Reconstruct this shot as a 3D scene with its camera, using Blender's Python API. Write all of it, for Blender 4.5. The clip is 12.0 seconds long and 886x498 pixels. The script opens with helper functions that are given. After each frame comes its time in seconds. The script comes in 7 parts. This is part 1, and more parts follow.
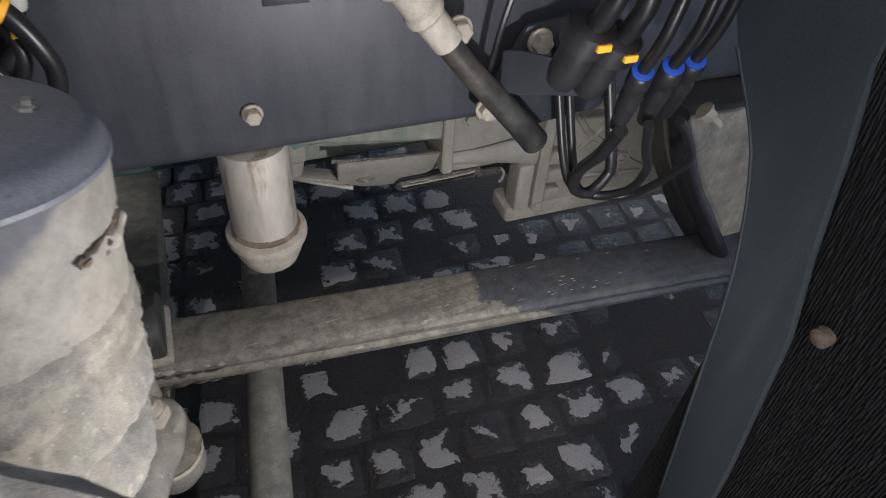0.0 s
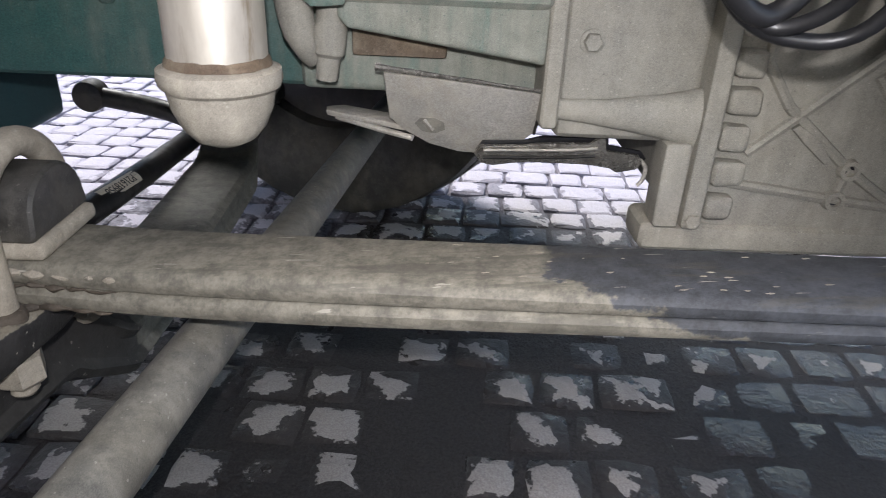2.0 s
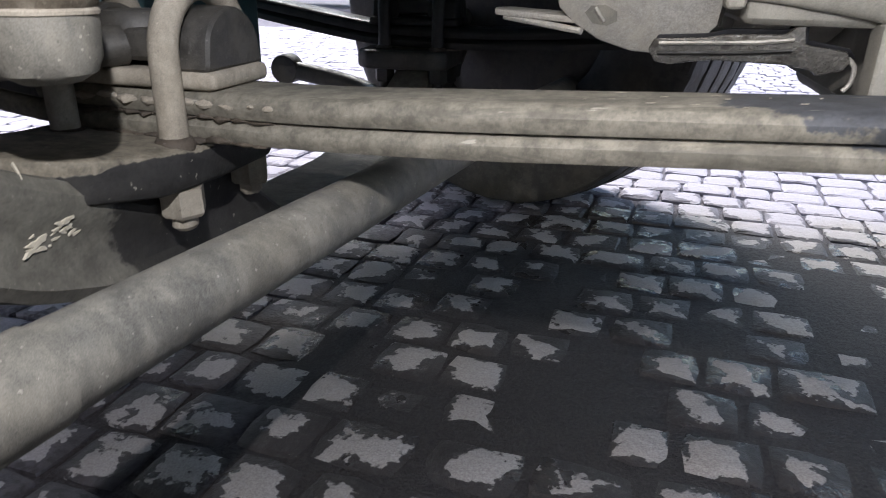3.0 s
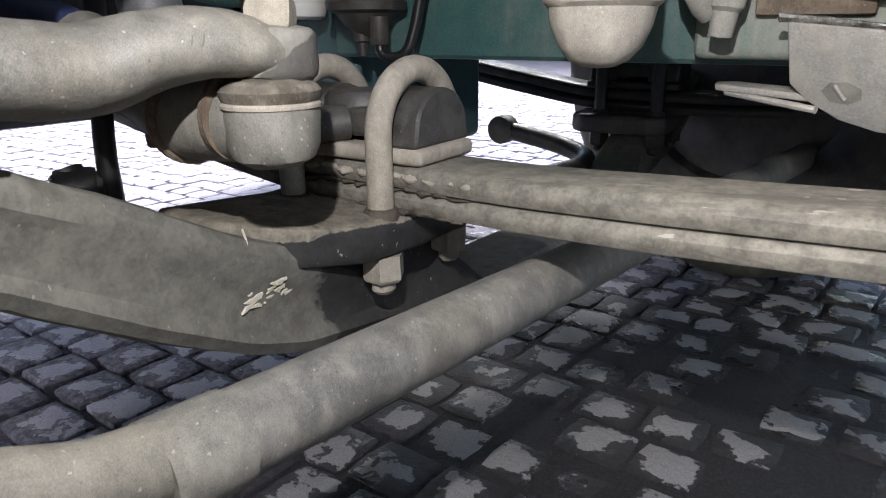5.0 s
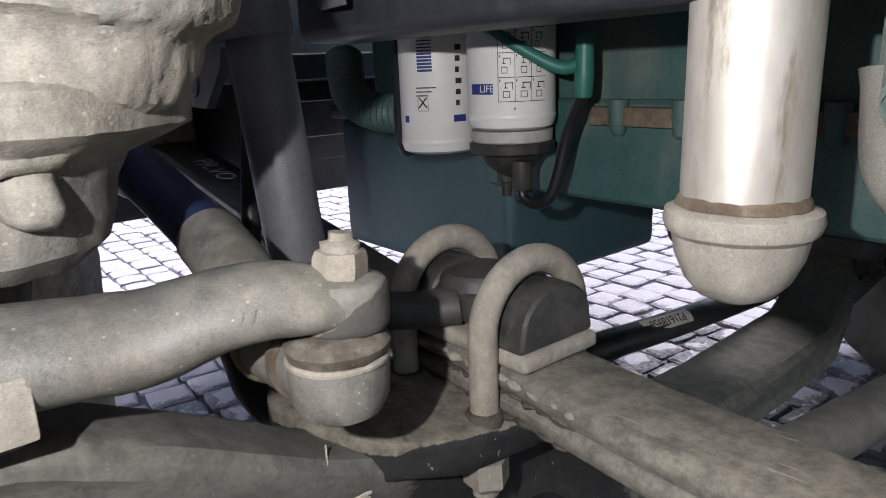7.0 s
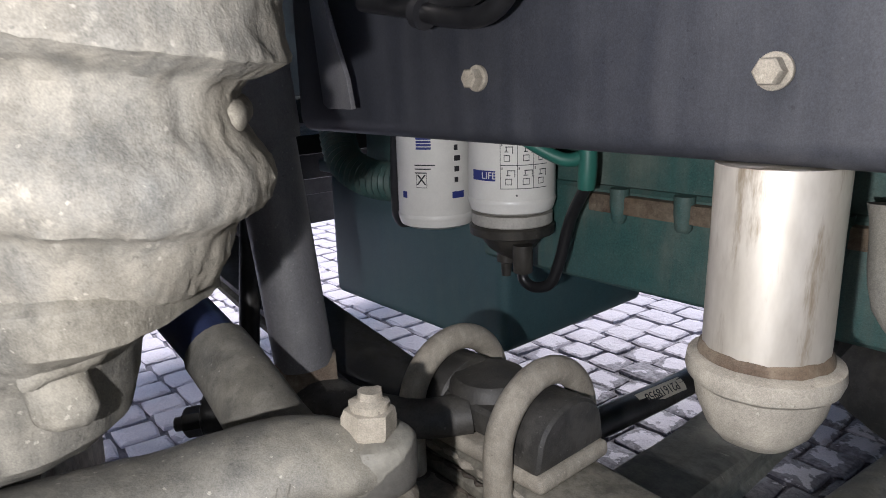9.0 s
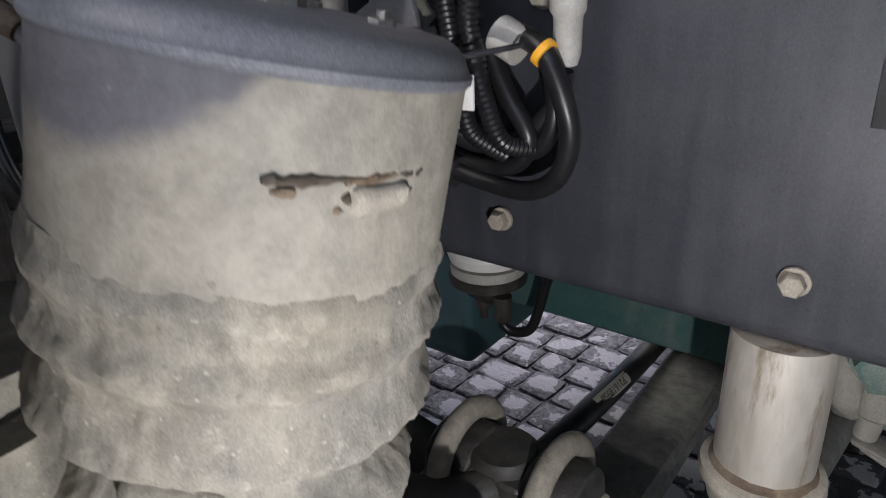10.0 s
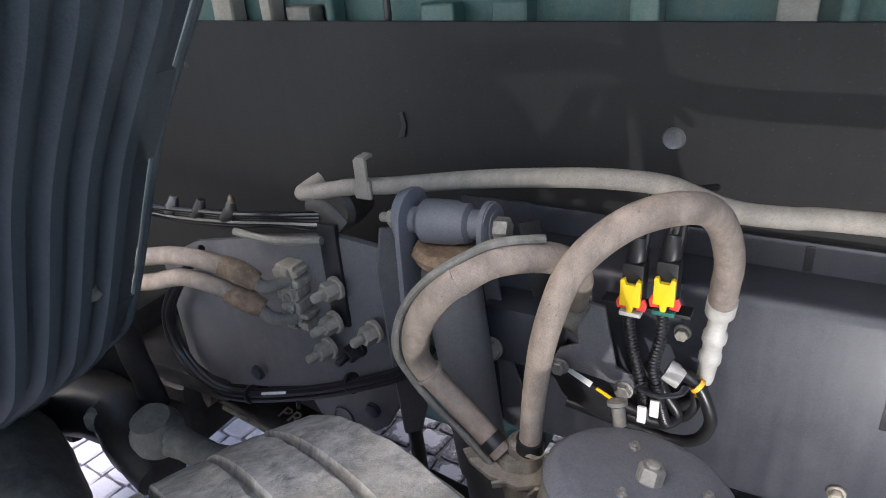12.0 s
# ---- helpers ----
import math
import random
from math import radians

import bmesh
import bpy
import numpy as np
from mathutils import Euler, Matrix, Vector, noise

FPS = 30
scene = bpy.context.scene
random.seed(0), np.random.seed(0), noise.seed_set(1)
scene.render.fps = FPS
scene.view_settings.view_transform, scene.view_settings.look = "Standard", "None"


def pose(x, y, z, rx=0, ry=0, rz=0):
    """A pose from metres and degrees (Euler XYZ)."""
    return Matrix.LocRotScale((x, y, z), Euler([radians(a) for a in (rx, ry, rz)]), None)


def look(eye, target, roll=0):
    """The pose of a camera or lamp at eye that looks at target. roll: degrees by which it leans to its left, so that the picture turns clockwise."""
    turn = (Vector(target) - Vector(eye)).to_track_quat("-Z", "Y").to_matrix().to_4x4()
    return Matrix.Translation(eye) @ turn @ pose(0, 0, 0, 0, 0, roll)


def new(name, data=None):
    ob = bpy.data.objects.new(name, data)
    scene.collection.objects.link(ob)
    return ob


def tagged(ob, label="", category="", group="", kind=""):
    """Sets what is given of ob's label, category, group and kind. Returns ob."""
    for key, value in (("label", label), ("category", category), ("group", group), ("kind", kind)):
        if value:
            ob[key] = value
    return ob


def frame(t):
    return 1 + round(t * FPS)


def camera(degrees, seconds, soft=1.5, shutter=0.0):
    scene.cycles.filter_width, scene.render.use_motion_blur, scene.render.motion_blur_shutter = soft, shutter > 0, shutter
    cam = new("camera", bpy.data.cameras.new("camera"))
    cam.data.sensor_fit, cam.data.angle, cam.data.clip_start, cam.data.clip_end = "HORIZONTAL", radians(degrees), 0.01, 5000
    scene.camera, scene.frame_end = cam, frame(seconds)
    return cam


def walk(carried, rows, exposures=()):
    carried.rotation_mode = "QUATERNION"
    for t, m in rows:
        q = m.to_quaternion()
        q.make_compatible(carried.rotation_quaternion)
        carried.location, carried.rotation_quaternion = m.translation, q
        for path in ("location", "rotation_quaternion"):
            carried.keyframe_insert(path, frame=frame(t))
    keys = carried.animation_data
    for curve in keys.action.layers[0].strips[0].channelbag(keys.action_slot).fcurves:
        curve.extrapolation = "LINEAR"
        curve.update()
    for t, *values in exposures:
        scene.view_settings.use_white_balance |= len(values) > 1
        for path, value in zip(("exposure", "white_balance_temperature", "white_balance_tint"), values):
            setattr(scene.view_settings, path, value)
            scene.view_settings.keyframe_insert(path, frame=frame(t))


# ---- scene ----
cam = camera(66.8, 12.0, soft=0.6, shutter=0.2)
PATH = [
    (0, (0.141, 0.088, 1.132), (0.689, 1.41, -0.265), 4.2),
    (0.5, (0.225, 0.139, 1.065), (0.76, 1.417, -0.377), 4.3),
    (1, (0.263, 0.202, 0.959), (0.759, 1.464, -0.511), 5.6),
    (1.5, (0.313, 0.2, 0.817), (0.578, 1.733, -0.441), 3.9),
    (2, (0.338, 0.181, 0.695), (0.368, 1.964, -0.211), 2.5),
    (2.5, (0.341, 0.167, 0.596), (0.106, 1.982, -0.209), 1.8),
    (3, (0.362, 0.15, 0.524), (-0.109, 1.942, -0.231), 1.1),
    (3.2, (0.365, 0.142, 0.503), (-0.177, 1.923, -0.227), 0.9),
    (4.8, (0.363, 0.157, 0.534), (-0.61, 1.784, -0.102), -0.3),
    (5, (0.371, 0.174, 0.548), (-0.68, 1.756, -0.078), -0.5),
    (5.5, (0.384, 0.212, 0.591), (-0.808, 1.696, -0.024), -1.0),
    (6, (0.378, 0.228, 0.622), (-0.931, 1.617, 0.026), -1.5),
    (6.5, (0.371, 0.253, 0.646), (-1.056, 1.536, 0.081), -2.0),
    (7, (0.374, 0.298, 0.671), (-1.133, 1.506, 0.153), -2.3),
    (7.2, (0.377, 0.32, 0.675), (-1.141, 1.519, 0.167), -2.2),
    (8.8, (0.342, 0.311, 0.744), (-1.16, 1.538, 0.255), -1.9),
    (9, (0.334, 0.289, 0.76), (-1.121, 1.566, 0.26), -1.7),
    (9.5, (0.281, 0.241, 0.841), (-0.951, 1.693, 0.228), -1.6),
    (10, (0.238, 0.220, 0.961), (-0.908, 1.659, 0.178), -2.6),
    (10.5, (0.23, 0.201, 1.1), (-1.018, 1.461, 0.175), -5.3),
    (11, (0.143, 0.166, 1.232), (-1.046, 1.449, 0.264), -6.0),
    (11.5, (0.082, 0.088, 1.342), (-0.983, 1.469, 0.362), -5.5),
    (12, (0.089, -0.049, 1.407), (-0.84, 1.487, 0.524), -4.6),
]
STOPS = ((0, 0.75), (0.5, 1.65), (1, 1.95), (1.5, 1.95), (2, 1.55), (2.5, 1.55), (3, 1.6), (5, 1.8), (6, 1.6), (7, 1.5), (9, 1.35), (9.5, 1.1), (10, 0.75), (10.5, 1.15), (11, 1.55), (11.5, 1.6), (12, 1.65))
walk(cam, [(t, look(eye, target, roll)) for t, eye, target, roll in PATH], STOPS)

# ---------------------------------------------------------------- world, sun, lamps
world = bpy.data.worlds.new("world")
scene.world = world
world.use_nodes = True
wn = world.node_tree.nodes
sky = wn.new("ShaderNodeTexSky")
sky.sky_type, sky.sun_disc = "NISHITA", False
sky.sun_elevation, sky.sun_rotation = radians(48), radians(200)
sky.air_density, sky.dust_density = 1.0, 2.0
wn["Background"].inputs["Strength"].default_value = 0.15
world.node_tree.links.new(sky.outputs["Color"], wn["Background"].inputs["Color"])
sun = new("sun", bpy.data.lights.new("sun", "SUN"))
sun.data.energy, sun.data.angle, sun.data.color = 3.2, radians(35), (1.0, 0.97, 0.93)
sun.matrix_world = look((0, 0, 10), (2.5, -6.0, 0))
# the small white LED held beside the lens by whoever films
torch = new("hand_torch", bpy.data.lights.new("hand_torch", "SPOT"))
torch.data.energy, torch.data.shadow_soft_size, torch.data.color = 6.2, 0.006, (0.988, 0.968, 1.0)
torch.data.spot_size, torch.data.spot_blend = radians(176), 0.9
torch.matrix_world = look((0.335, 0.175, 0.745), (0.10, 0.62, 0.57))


# ---------------------------------------------------------------- mesh helpers
def thing(name, at, label, category, group="", kind=""):
    ob = new(name)
    ob.empty_display_size = 0.02
    ob.location = at
    return tagged(ob, label, category, group, kind)


def finish(name, bm, material, angle=35.0):
    bmesh.ops.recalc_face_normals(bm, faces=bm.faces)
    me = bpy.data.meshes.new(name)
    bm.to_mesh(me)
    bm.free()
    me.materials.append(material)
    for p in me.polygons:
        p.use_smooth = True
    me.set_sharp_from_angle(angle=radians(angle))
    return me


def part(name, bm, material, parent, label="", angle=35.0):
    ob = new(name, finish(name, bm, material, angle))
    ob.parent = parent
    off = Vector(parent.location)
    if parent.parent is not None:
        off = Vector((0, 0, 0))
    ob.matrix_parent_inverse = Matrix.Translation(-off)
    if label:
        ob["label"] = label
    return ob


def single(name, bm, material, label, category, group="", kind="", angle=35.0):
    return tagged(new(name, finish(name, bm, material, angle)), label, category, group, kind)


def smooth_path(pts, steps):
    pts = [Vector(p) for p in pts]
    if steps < 2 or len(pts) < 3:
        return pts, [i for i in range(len(pts))]
    out, idx = [], []
    n = len(pts)
    for i in range(n - 1):
        p0, p1, p2, p3 = pts[max(i - 1, 0)], pts[i], pts[i + 1], pts[min(i + 2, n - 1)]
        for s in range(steps):
            t = s / steps
            out.append(0.5 * ((2 * p1) + (p2 - p0) * t + (2 * p0 - 5 * p1 + 4 * p2 - p3) * t * t + (3 * p1 - p0 - 3 * p2 + p3) * t ** 3))
            idx.append(i + t)
    out.append(pts[-1])
    idx.append(n - 1)
    return out, idx


def tube(pts, r, seg=14, steps=6, flat=1.0, up=(0, 0, 1), cap=True):
    """A round bar or hose along points; r is one radius or one for each point; flat squashes it along up."""
    bm = bmesh.new()
    path, idx = smooth_path(pts, steps)
    radii = r if isinstance(r, (list, tuple)) else [r] * len(pts)
    rings = []
    side = None
    for k, p in enumerate(path):
        a, b = path[max(k - 1, 0)], path[min(k + 1, len(path) - 1)]
        d = (b - a).normalized()
        if side is None:
            u = Vector(up)
            if abs(u.dot(d)) > 0.95:
                u = Vector((1, 0, 0))
            side = d.cross(u).normalized()
        side = (side - d * side.dot(d)).normalized()
        w = side.cross(d).normalized()
        f = idx[k]
        i0 = min(int(f), len(radii) - 1)
        i1 = min(i0 + 1, len(radii) - 1)
        rr = radii[i0] + (radii[i1] - radii[i0]) * (f - i0)
        rings.append([bm.verts.new(p + side * (rr * math.cos(2 * math.pi * q / seg)) + w * (rr * flat * math.sin(2 * math.pi * q / seg))) for q in range(seg)])
    for a, b in zip(rings, rings[1:]):
        for q in range(seg):
            bm.faces.new((a[q], a[(q + 1) % seg], b[(q + 1) % seg], b[q]))
    if cap:
        bm.faces.new(rings[0][::-1])
        bm.faces.new(rings[-1])
    return bm


def frame_of(axis):
    z = Vector(axis).normalized()
    x = Vector((1, 0, 0)) if abs(z.x) < 0.9 else Vector((0, 1, 0))
    y = z.cross(x).normalized()
    return y.cross(z).normalized(), y, z


def lathe(profile, at, axis=(0, 0, 1), seg=32):
    """A turned shape: (radius, height) pairs along the axis from at."""
    bm = bmesh.new()
    x, y, z = frame_of(axis)
    at = Vector(at)
    rings = []
    for r, h in profile:
        if r <= 1e-6:
            rings.append([bm.verts.new(at + z * h)])
        else:
            rings.append([bm.verts.new(at + z * h + (x * math.cos(2 * math.pi * q / seg) + y * math.sin(2 * math.pi * q / seg)) * r) for q in range(seg)])
    for a, b in zip(rings, rings[1:]):
        for q in range(seg):
            q2 = (q + 1) % seg
            if len(a) == 1 and len(b) == 1:
                continue
            if len(a) == 1:
                bm.faces.new((a[0], b[q], b[q2]))
            elif len(b) == 1:
                bm.faces.new((a[q], a[q2], b[0]))
            else:
                bm.faces.new((a[q], a[q2], b[q2], b[q]))
    if len(rings[0]) > 1:
        bm.faces.new(rings[0][::-1])
    if len(rings[-1]) > 1:
        bm.faces.new(rings[-1])
    return bm


def bevelled(bm, width, segments=2, angle=30.0):
    if width > 0:
        edges = [e for e in bm.edges if len(e.link_faces) == 2 and e.calc_face_angle(0.0) > radians(angle)]
        bmesh.ops.bevel(bm, geom=edges, offset=width, segments=segments, profile=0.6, affect="EDGES", clamp_overlap=True)
    return bm


def box(lo, hi, bevel=0.003, segments=2):
    bm = bmesh.new()
    bmesh.ops.create_cube(bm, size=1.0)
    lo, hi = Vector(lo), Vector(hi)
    for v in bm.verts:
        v.co = Vector([lo[i] + (v.co[i] + 0.5) * (hi[i] - lo[i]) for i in range(3)])
    return bevelled(bm, bevel, segments)


def prism(outline, origin, u, v, depth, bevel=0.002, segments=2):
    """A plate: an outline in (u, v) from origin, thick along u x v."""
    bm = bmesh.new()
    o, u, v = Vector(origin), Vector(u).normalized(), Vector(v).normalized()
    w = u.cross(v).normalized() * depth
    a = [bm.verts.new(o + u * p + v * q) for p, q in outline]
    b = [bm.verts.new(o + u * p + v * q + w) for p, q in outline]
    n = len(outline)
    bm.faces.new(a[::-1])
    bm.faces.new(b)
    for i in range(n):
        bm.faces.new((a[i], a[(i + 1) % n], b[(i + 1) % n], b[i]))
    bmesh.ops.recalc_face_normals(bm, faces=bm.faces)
    return bevelled(bm, bevel, segments)


def joined(*many):
    out = bmesh.new()
    for bm in many:
        me = bpy.data.meshes.new("tmp")
        bm.to_mesh(me)
        bm.free()
        out.from_mesh(me)
        bpy.data.meshes.remove(me)
    return out


def lumpy(bm, amount, size, seed=0.0):
    bm.normal_update()
    moves = []
    for v in bm.verts:
        p = v.co / size + Vector((seed, seed * 1.7, -seed))
        moves.append(v.normal * (amount * (noise.noise(p) + 0.5 * noise.noise(p * 2.7))))
    for v, m in zip(bm.verts, moves):
        v.co += m
    return bm


def hexagon(at, axis, flats, height, washer=0.0):
    """A hex head or nut, with chamfered top and a washer under it if asked."""
    r = flats / 2 / math.cos(math.pi / 6)
    b = lathe([(r, 0.0), (r, height * 0.86), (r * 0.86, height)], at, axis, 6)
    if washer > 0:
        b = joined(lathe([(washer, -height * 0.28), (washer, 0.0), (washer * 0.93, height * 0.05)], at, axis, 24), b)
    return b


def bolt(parent, at, axis, flats, height, material, washer=0.0, shank=0.0, name="bolt"):
    b = hexagon(at, axis, flats, height, washer)
    if shank > 0:
        b = joined(b, lathe([(flats * 0.28, height), (flats * 0.28, height + shank * 0.85), (flats * 0.2, height + shank)], at, axis, 12))
    return part(name, lumpy(b, flats * 0.02, 0.01), material, parent)


# ---------------------------------------------------------------- materials
def shader(name):
    m = bpy.data.materials.new(name)
    m.use_nodes = True
    nt = m.node_tree
    return m, nt, nt.nodes["Principled BSDF"]


def add(nt, kind, **inputs):
    n = nt.nodes.new(kind)
    for key, val in inputs.items():
        n.inputs[key].default_value = val
    return n


def noise_node(nt, src, scale, detail=6.0, rough=0.6, stretch=None):
    n = add(nt, "ShaderNodeTexNoise", Scale=scale, Detail=detail, Roughness=rough)
    if stretch:
        mp = nt.nodes.new("ShaderNodeMapping")
        mp.inputs["Scale"].default_value = stretch
        nt.links.new(src, mp.inputs["Vector"])
        src = mp.outputs["Vector"]
    nt.links.new(src, n.inputs["Vector"])
    return n.outputs["Fac"]


def ramp(nt, src, lo, hi):
    n = nt.nodes.new("ShaderNodeMapRange")
    n.interpolation_type = "SMOOTHSTEP"
    n.inputs["From Min"].default_value, n.inputs["From Max"].default_value = lo, hi
    nt.links.new(src, n.inputs["Value"])
    return n.outputs["Result"]


def calc(nt, op, a, b):
    n = nt.nodes.new("ShaderNodeMath")
    n.operation = op
    for i, v in enumerate((a, b)):
        if isinstance(v, (int, float)):
            n.inputs[i].default_value = v
        else:
            nt.links.new(v, n.inputs[i])
    return n.outputs[0]


def mix(nt, fac, a, b):
    n = nt.nodes.new("ShaderNodeMix")
    n.data_type = "RGBA"
    if isinstance(fac, (int, float)):
        n.inputs["Factor"].default_value = fac
    else:
        nt.links.new(fac, n.inputs["Factor"])
    for slot, v in ((6, a), (7, b)):
        if isinstance(v, tuple):
            n.inputs[slot].default_value = (*v, 1.0)
        else:
            nt.links.new(v, n.inputs[slot])
    return n.outputs[2]


def place(nt):
    return nt.nodes.new("ShaderNodeNewGeometry").outputs["Position"]


def bumped(nt, bsdf, height, strength, distance):
    b = nt.nodes.new("ShaderNodeBump")
    b.inputs["Strength"].default_value, b.inputs["Distance"].default_value = strength, distance
    nt.links.new(height, b.inputs["Height"])
    nt.links.new(b.outputs["Normal"], bsdf.inputs["Normal"])


def dusty(name, paint, dust, cover=0.5, size=18.0, rough=(0.45, 0.9), metal=0.0, bump=0.25, third=None, third_cover=0.3, sharp=0.12, stretch=None, grain=420.0, flecks=0.4, streaks=0.35, mottle=1.0):
    """Painted or bare metal, rubber or plastic under road dust: dust over a share of the paint, thin runs down it, pale flecks, dark pits and fine relief."""
    m, nt, b = shader(name)
    pos = place(nt)
    big = noise_node(nt, pos, size * 0.6, 4.0, 0.55, stretch)
    fine = noise_node(nt, pos, grain, 4.0, 0.7)
    mid = noise_node(nt, pos, size * 4.0, 6.0, 0.7)
    runs = noise_node(nt, pos, 26.0, 5.0, 0.65, (2.2, 2.2, 0.22))
    lvl = 0.5 + (0.5 - cover) * 0.42
    blend = calc(nt, "ADD", calc(nt, "MULTIPLY", big, 1.0 - streaks - 0.2), calc(nt, "ADD", calc(nt, "MULTIPLY", mid, 0.2), calc(nt, "MULTIPLY", runs, streaks)))
    mask = ramp(nt, blend, lvl - sharp, lvl + sharp)
    tint = ramp(nt, calc(nt, "ADD", calc(nt, "MULTIPLY", mid, 0.5), calc(nt, "MULTIPLY", runs, 0.5)), 0.32, 0.7)
    d2 = mix(nt, tint, tuple(c * 0.64 for c in dust), tuple(min(c * 1.14, 0.9) for c in dust))
    p2 = mix(nt, ramp(nt, fine, 0.35, 0.7), tuple(c * 0.78 for c in paint), tuple(c * 1.22 for c in paint))
    col = mix(nt, mask, p2, d2)
    if third:
        st = noise_node(nt, pos, size * 1.9, 6.0, 0.7)
        lv = 0.5 + (0.5 - third_cover) * 0.5
        col = mix(nt, ramp(nt, st, lv, lv + 0.08), col, third)
    speck = add(nt, "ShaderNodeTexVoronoi", Scale=170.0, Randomness=1.0)
    nt.links.new(pos, speck.inputs["Vector"])
    near = calc(nt, "LESS_THAN", calc(nt, "ADD", speck.outputs["Distance"], calc(nt, "MULTIPLY", calc(nt, "SUBTRACT", fine, 0.5), 0.9)), 0.13)
    tone = nt.nodes.new("ShaderNodeSeparateXYZ")
    nt.links.new(speck.outputs["Color"], tone.inputs[0])
    light = calc(nt, "MULTIPLY", near, calc(nt, "GREATER_THAN", tone.outputs[0], 0.70))
    dark = calc(nt, "MULTIPLY", near, calc(nt, "LESS_THAN", tone.outputs[0], 0.12))
    col = mix(nt, calc(nt, "MULTIPLY", light, flecks), col, tuple(min(c * 1.6 + 0.06, 0.7) for c in dust))
    col = mix(nt, calc(nt, "MULTIPLY", dark, 0.6), col, tuple(c * 0.5 for c in paint))
    grit = noise_node(nt, pos, 1100.0, 3.0, 0.75)
    patch = ramp(nt, noise_node(nt, pos, 34.0, 8.0, 0.72), 0.44, 0.56)
    warm = ramp(nt, noise_node(nt, pos, 8.0, 4.0, 0.6), 0.42, 0.62)
    shade = calc(nt, "ADD", calc(nt, "MULTIPLY", ramp(nt, grit, 0.30, 0.70), 1.0 - 0.5 * mottle), calc(nt, "MULTIPLY", patch, 0.5 * mottle))
    col = mix(nt, shade, mix(nt, 0.22 + 0.20 * mottle, col, (0.0, 0.0, 0.0)), mix(nt, 0.14 + 0.08 * mottle, col, tuple(min(c * 1.6, 0.8) for c in dust)))
    col = mix(nt, calc(nt, "MULTIPLY", warm, 0.16 * mottle), col, (dust[0] * 1.15, dust[1] * 1.0, dust[2] * 0.72))
    nt.links.new(col, b.inputs["Base Color"])
    r = nt.nodes.new("ShaderNodeMapRange")
    r.inputs["To Min"].default_value, r.inputs["To Max"].default_value = rough
    nt.links.new(mask, r.inputs["Value"])
    nt.links.new(r.outputs["Result"], b.inputs["Roughness"])
    if metal:
        nt.links.new(calc(nt, "MULTIPLY", calc(nt, "SUBTRACT", 1.0, mask), metal), b.inputs["Metallic"])
    h = calc(nt, "ADD", calc(nt, "MULTIPLY", fine, 0.35), calc(nt, "ADD", calc(nt, "MULTIPLY", mid, 0.5), calc(nt, "MULTIPLY", mask, 0.3)))
    bumped(nt, b, calc(nt, "ADD", h, calc(nt, "MULTIPLY", light, 0.3)), bump, 0.004)
    return m


def plain(name, colour, rough, metal=0.0, vary=0.15, bump=0.08, scale=60.0):
    m, nt, b = shader(name)
    pos = place(nt)
    n1 = noise_node(nt, pos, scale, 5.0, 0.6)
    n2 = noise_node(nt, pos, scale * 7, 4.0, 0.6)
    f = calc(nt, "ADD", calc(nt, "MULTIPLY", n1, 0.6), calc(nt, "MULTIPLY", n2, 0.4))
    nt.links.new(mix(nt, ramp(nt, f, 0.3, 0.7), tuple(c * (1 - vary) for c in colour), tuple(min(c * (1 + vary), 0.95) for c in colour)), b.inputs["Base Color"])
    r = nt.nodes.new("ShaderNodeMapRange")
    r.inputs["To Min"].default_value, r.inputs["To Max"].default_value = max(rough - 0.08, 0.02), min(rough + 0.12, 1.0)
    nt.links.new(n1, r.inputs["Value"])
    nt.links.new(r.outputs["Result"], b.inputs["Roughness"])
    b.inputs["Metallic"].default_value = metal
    bumped(nt, b, f, bump, 0.002)
    return m


CREAM = (0.295, 0.275, 0.232)
rail_paint = dusty("rail_paint", (0.028, 0.031, 0.041), (0.056, 0.058, 0.066), 0.35, 5.0, (0.40, 0.62), bump=0.06, sharp=0.28, flecks=0.12, streaks=0.45, mottle=0.15)
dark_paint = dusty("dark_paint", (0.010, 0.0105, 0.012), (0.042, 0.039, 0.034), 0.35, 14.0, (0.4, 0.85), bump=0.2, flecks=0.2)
black_shield = dusty("black_shield", (0.0095, 0.0092, 0.0085), (0.016, 0.0152, 0.0138), 0.3, 6.0, (0.72, 0.95), bump=0.10, flecks=0.3, sharp=0.25, mottle=0.15)
caked = dusty("caked", (0.145, 0.148, 0.140), CREAM, 0.62, 14.0, (0.65, 0.95), bump=0.42, third=(0.345, 0.325, 0.278), third_cover=0.34, sharp=0.14, flecks=0.6, streaks=0.3, mottle=0.75)
caked_grey = dusty("caked_grey", (0.085, 0.085, 0.08), (0.27, 0.255, 0.215), 0.52, 14.0, (0.55, 0.95), bump=0.5, sharp=0.15, flecks=0.6, mottle=0.8)
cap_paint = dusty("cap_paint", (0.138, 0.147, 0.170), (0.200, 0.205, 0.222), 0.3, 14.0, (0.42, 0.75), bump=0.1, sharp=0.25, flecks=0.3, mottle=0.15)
ubolt_steel = dusty("ubolt_steel", (0.20, 0.17, 0.135), (0.37, 0.335, 0.275), 0.75, 22.0, (0.55, 0.9), bump=0.3, sharp=0.22, flecks=0.3, mottle=0.35)
casting = dusty("casting", (0.132, 0.130, 0.120), (0.26, 0.245, 0.205), 0.5, 11.0, (0.42, 0.88), bump=0.3, sharp=0.16, flecks=0.7, mottle=0.6)
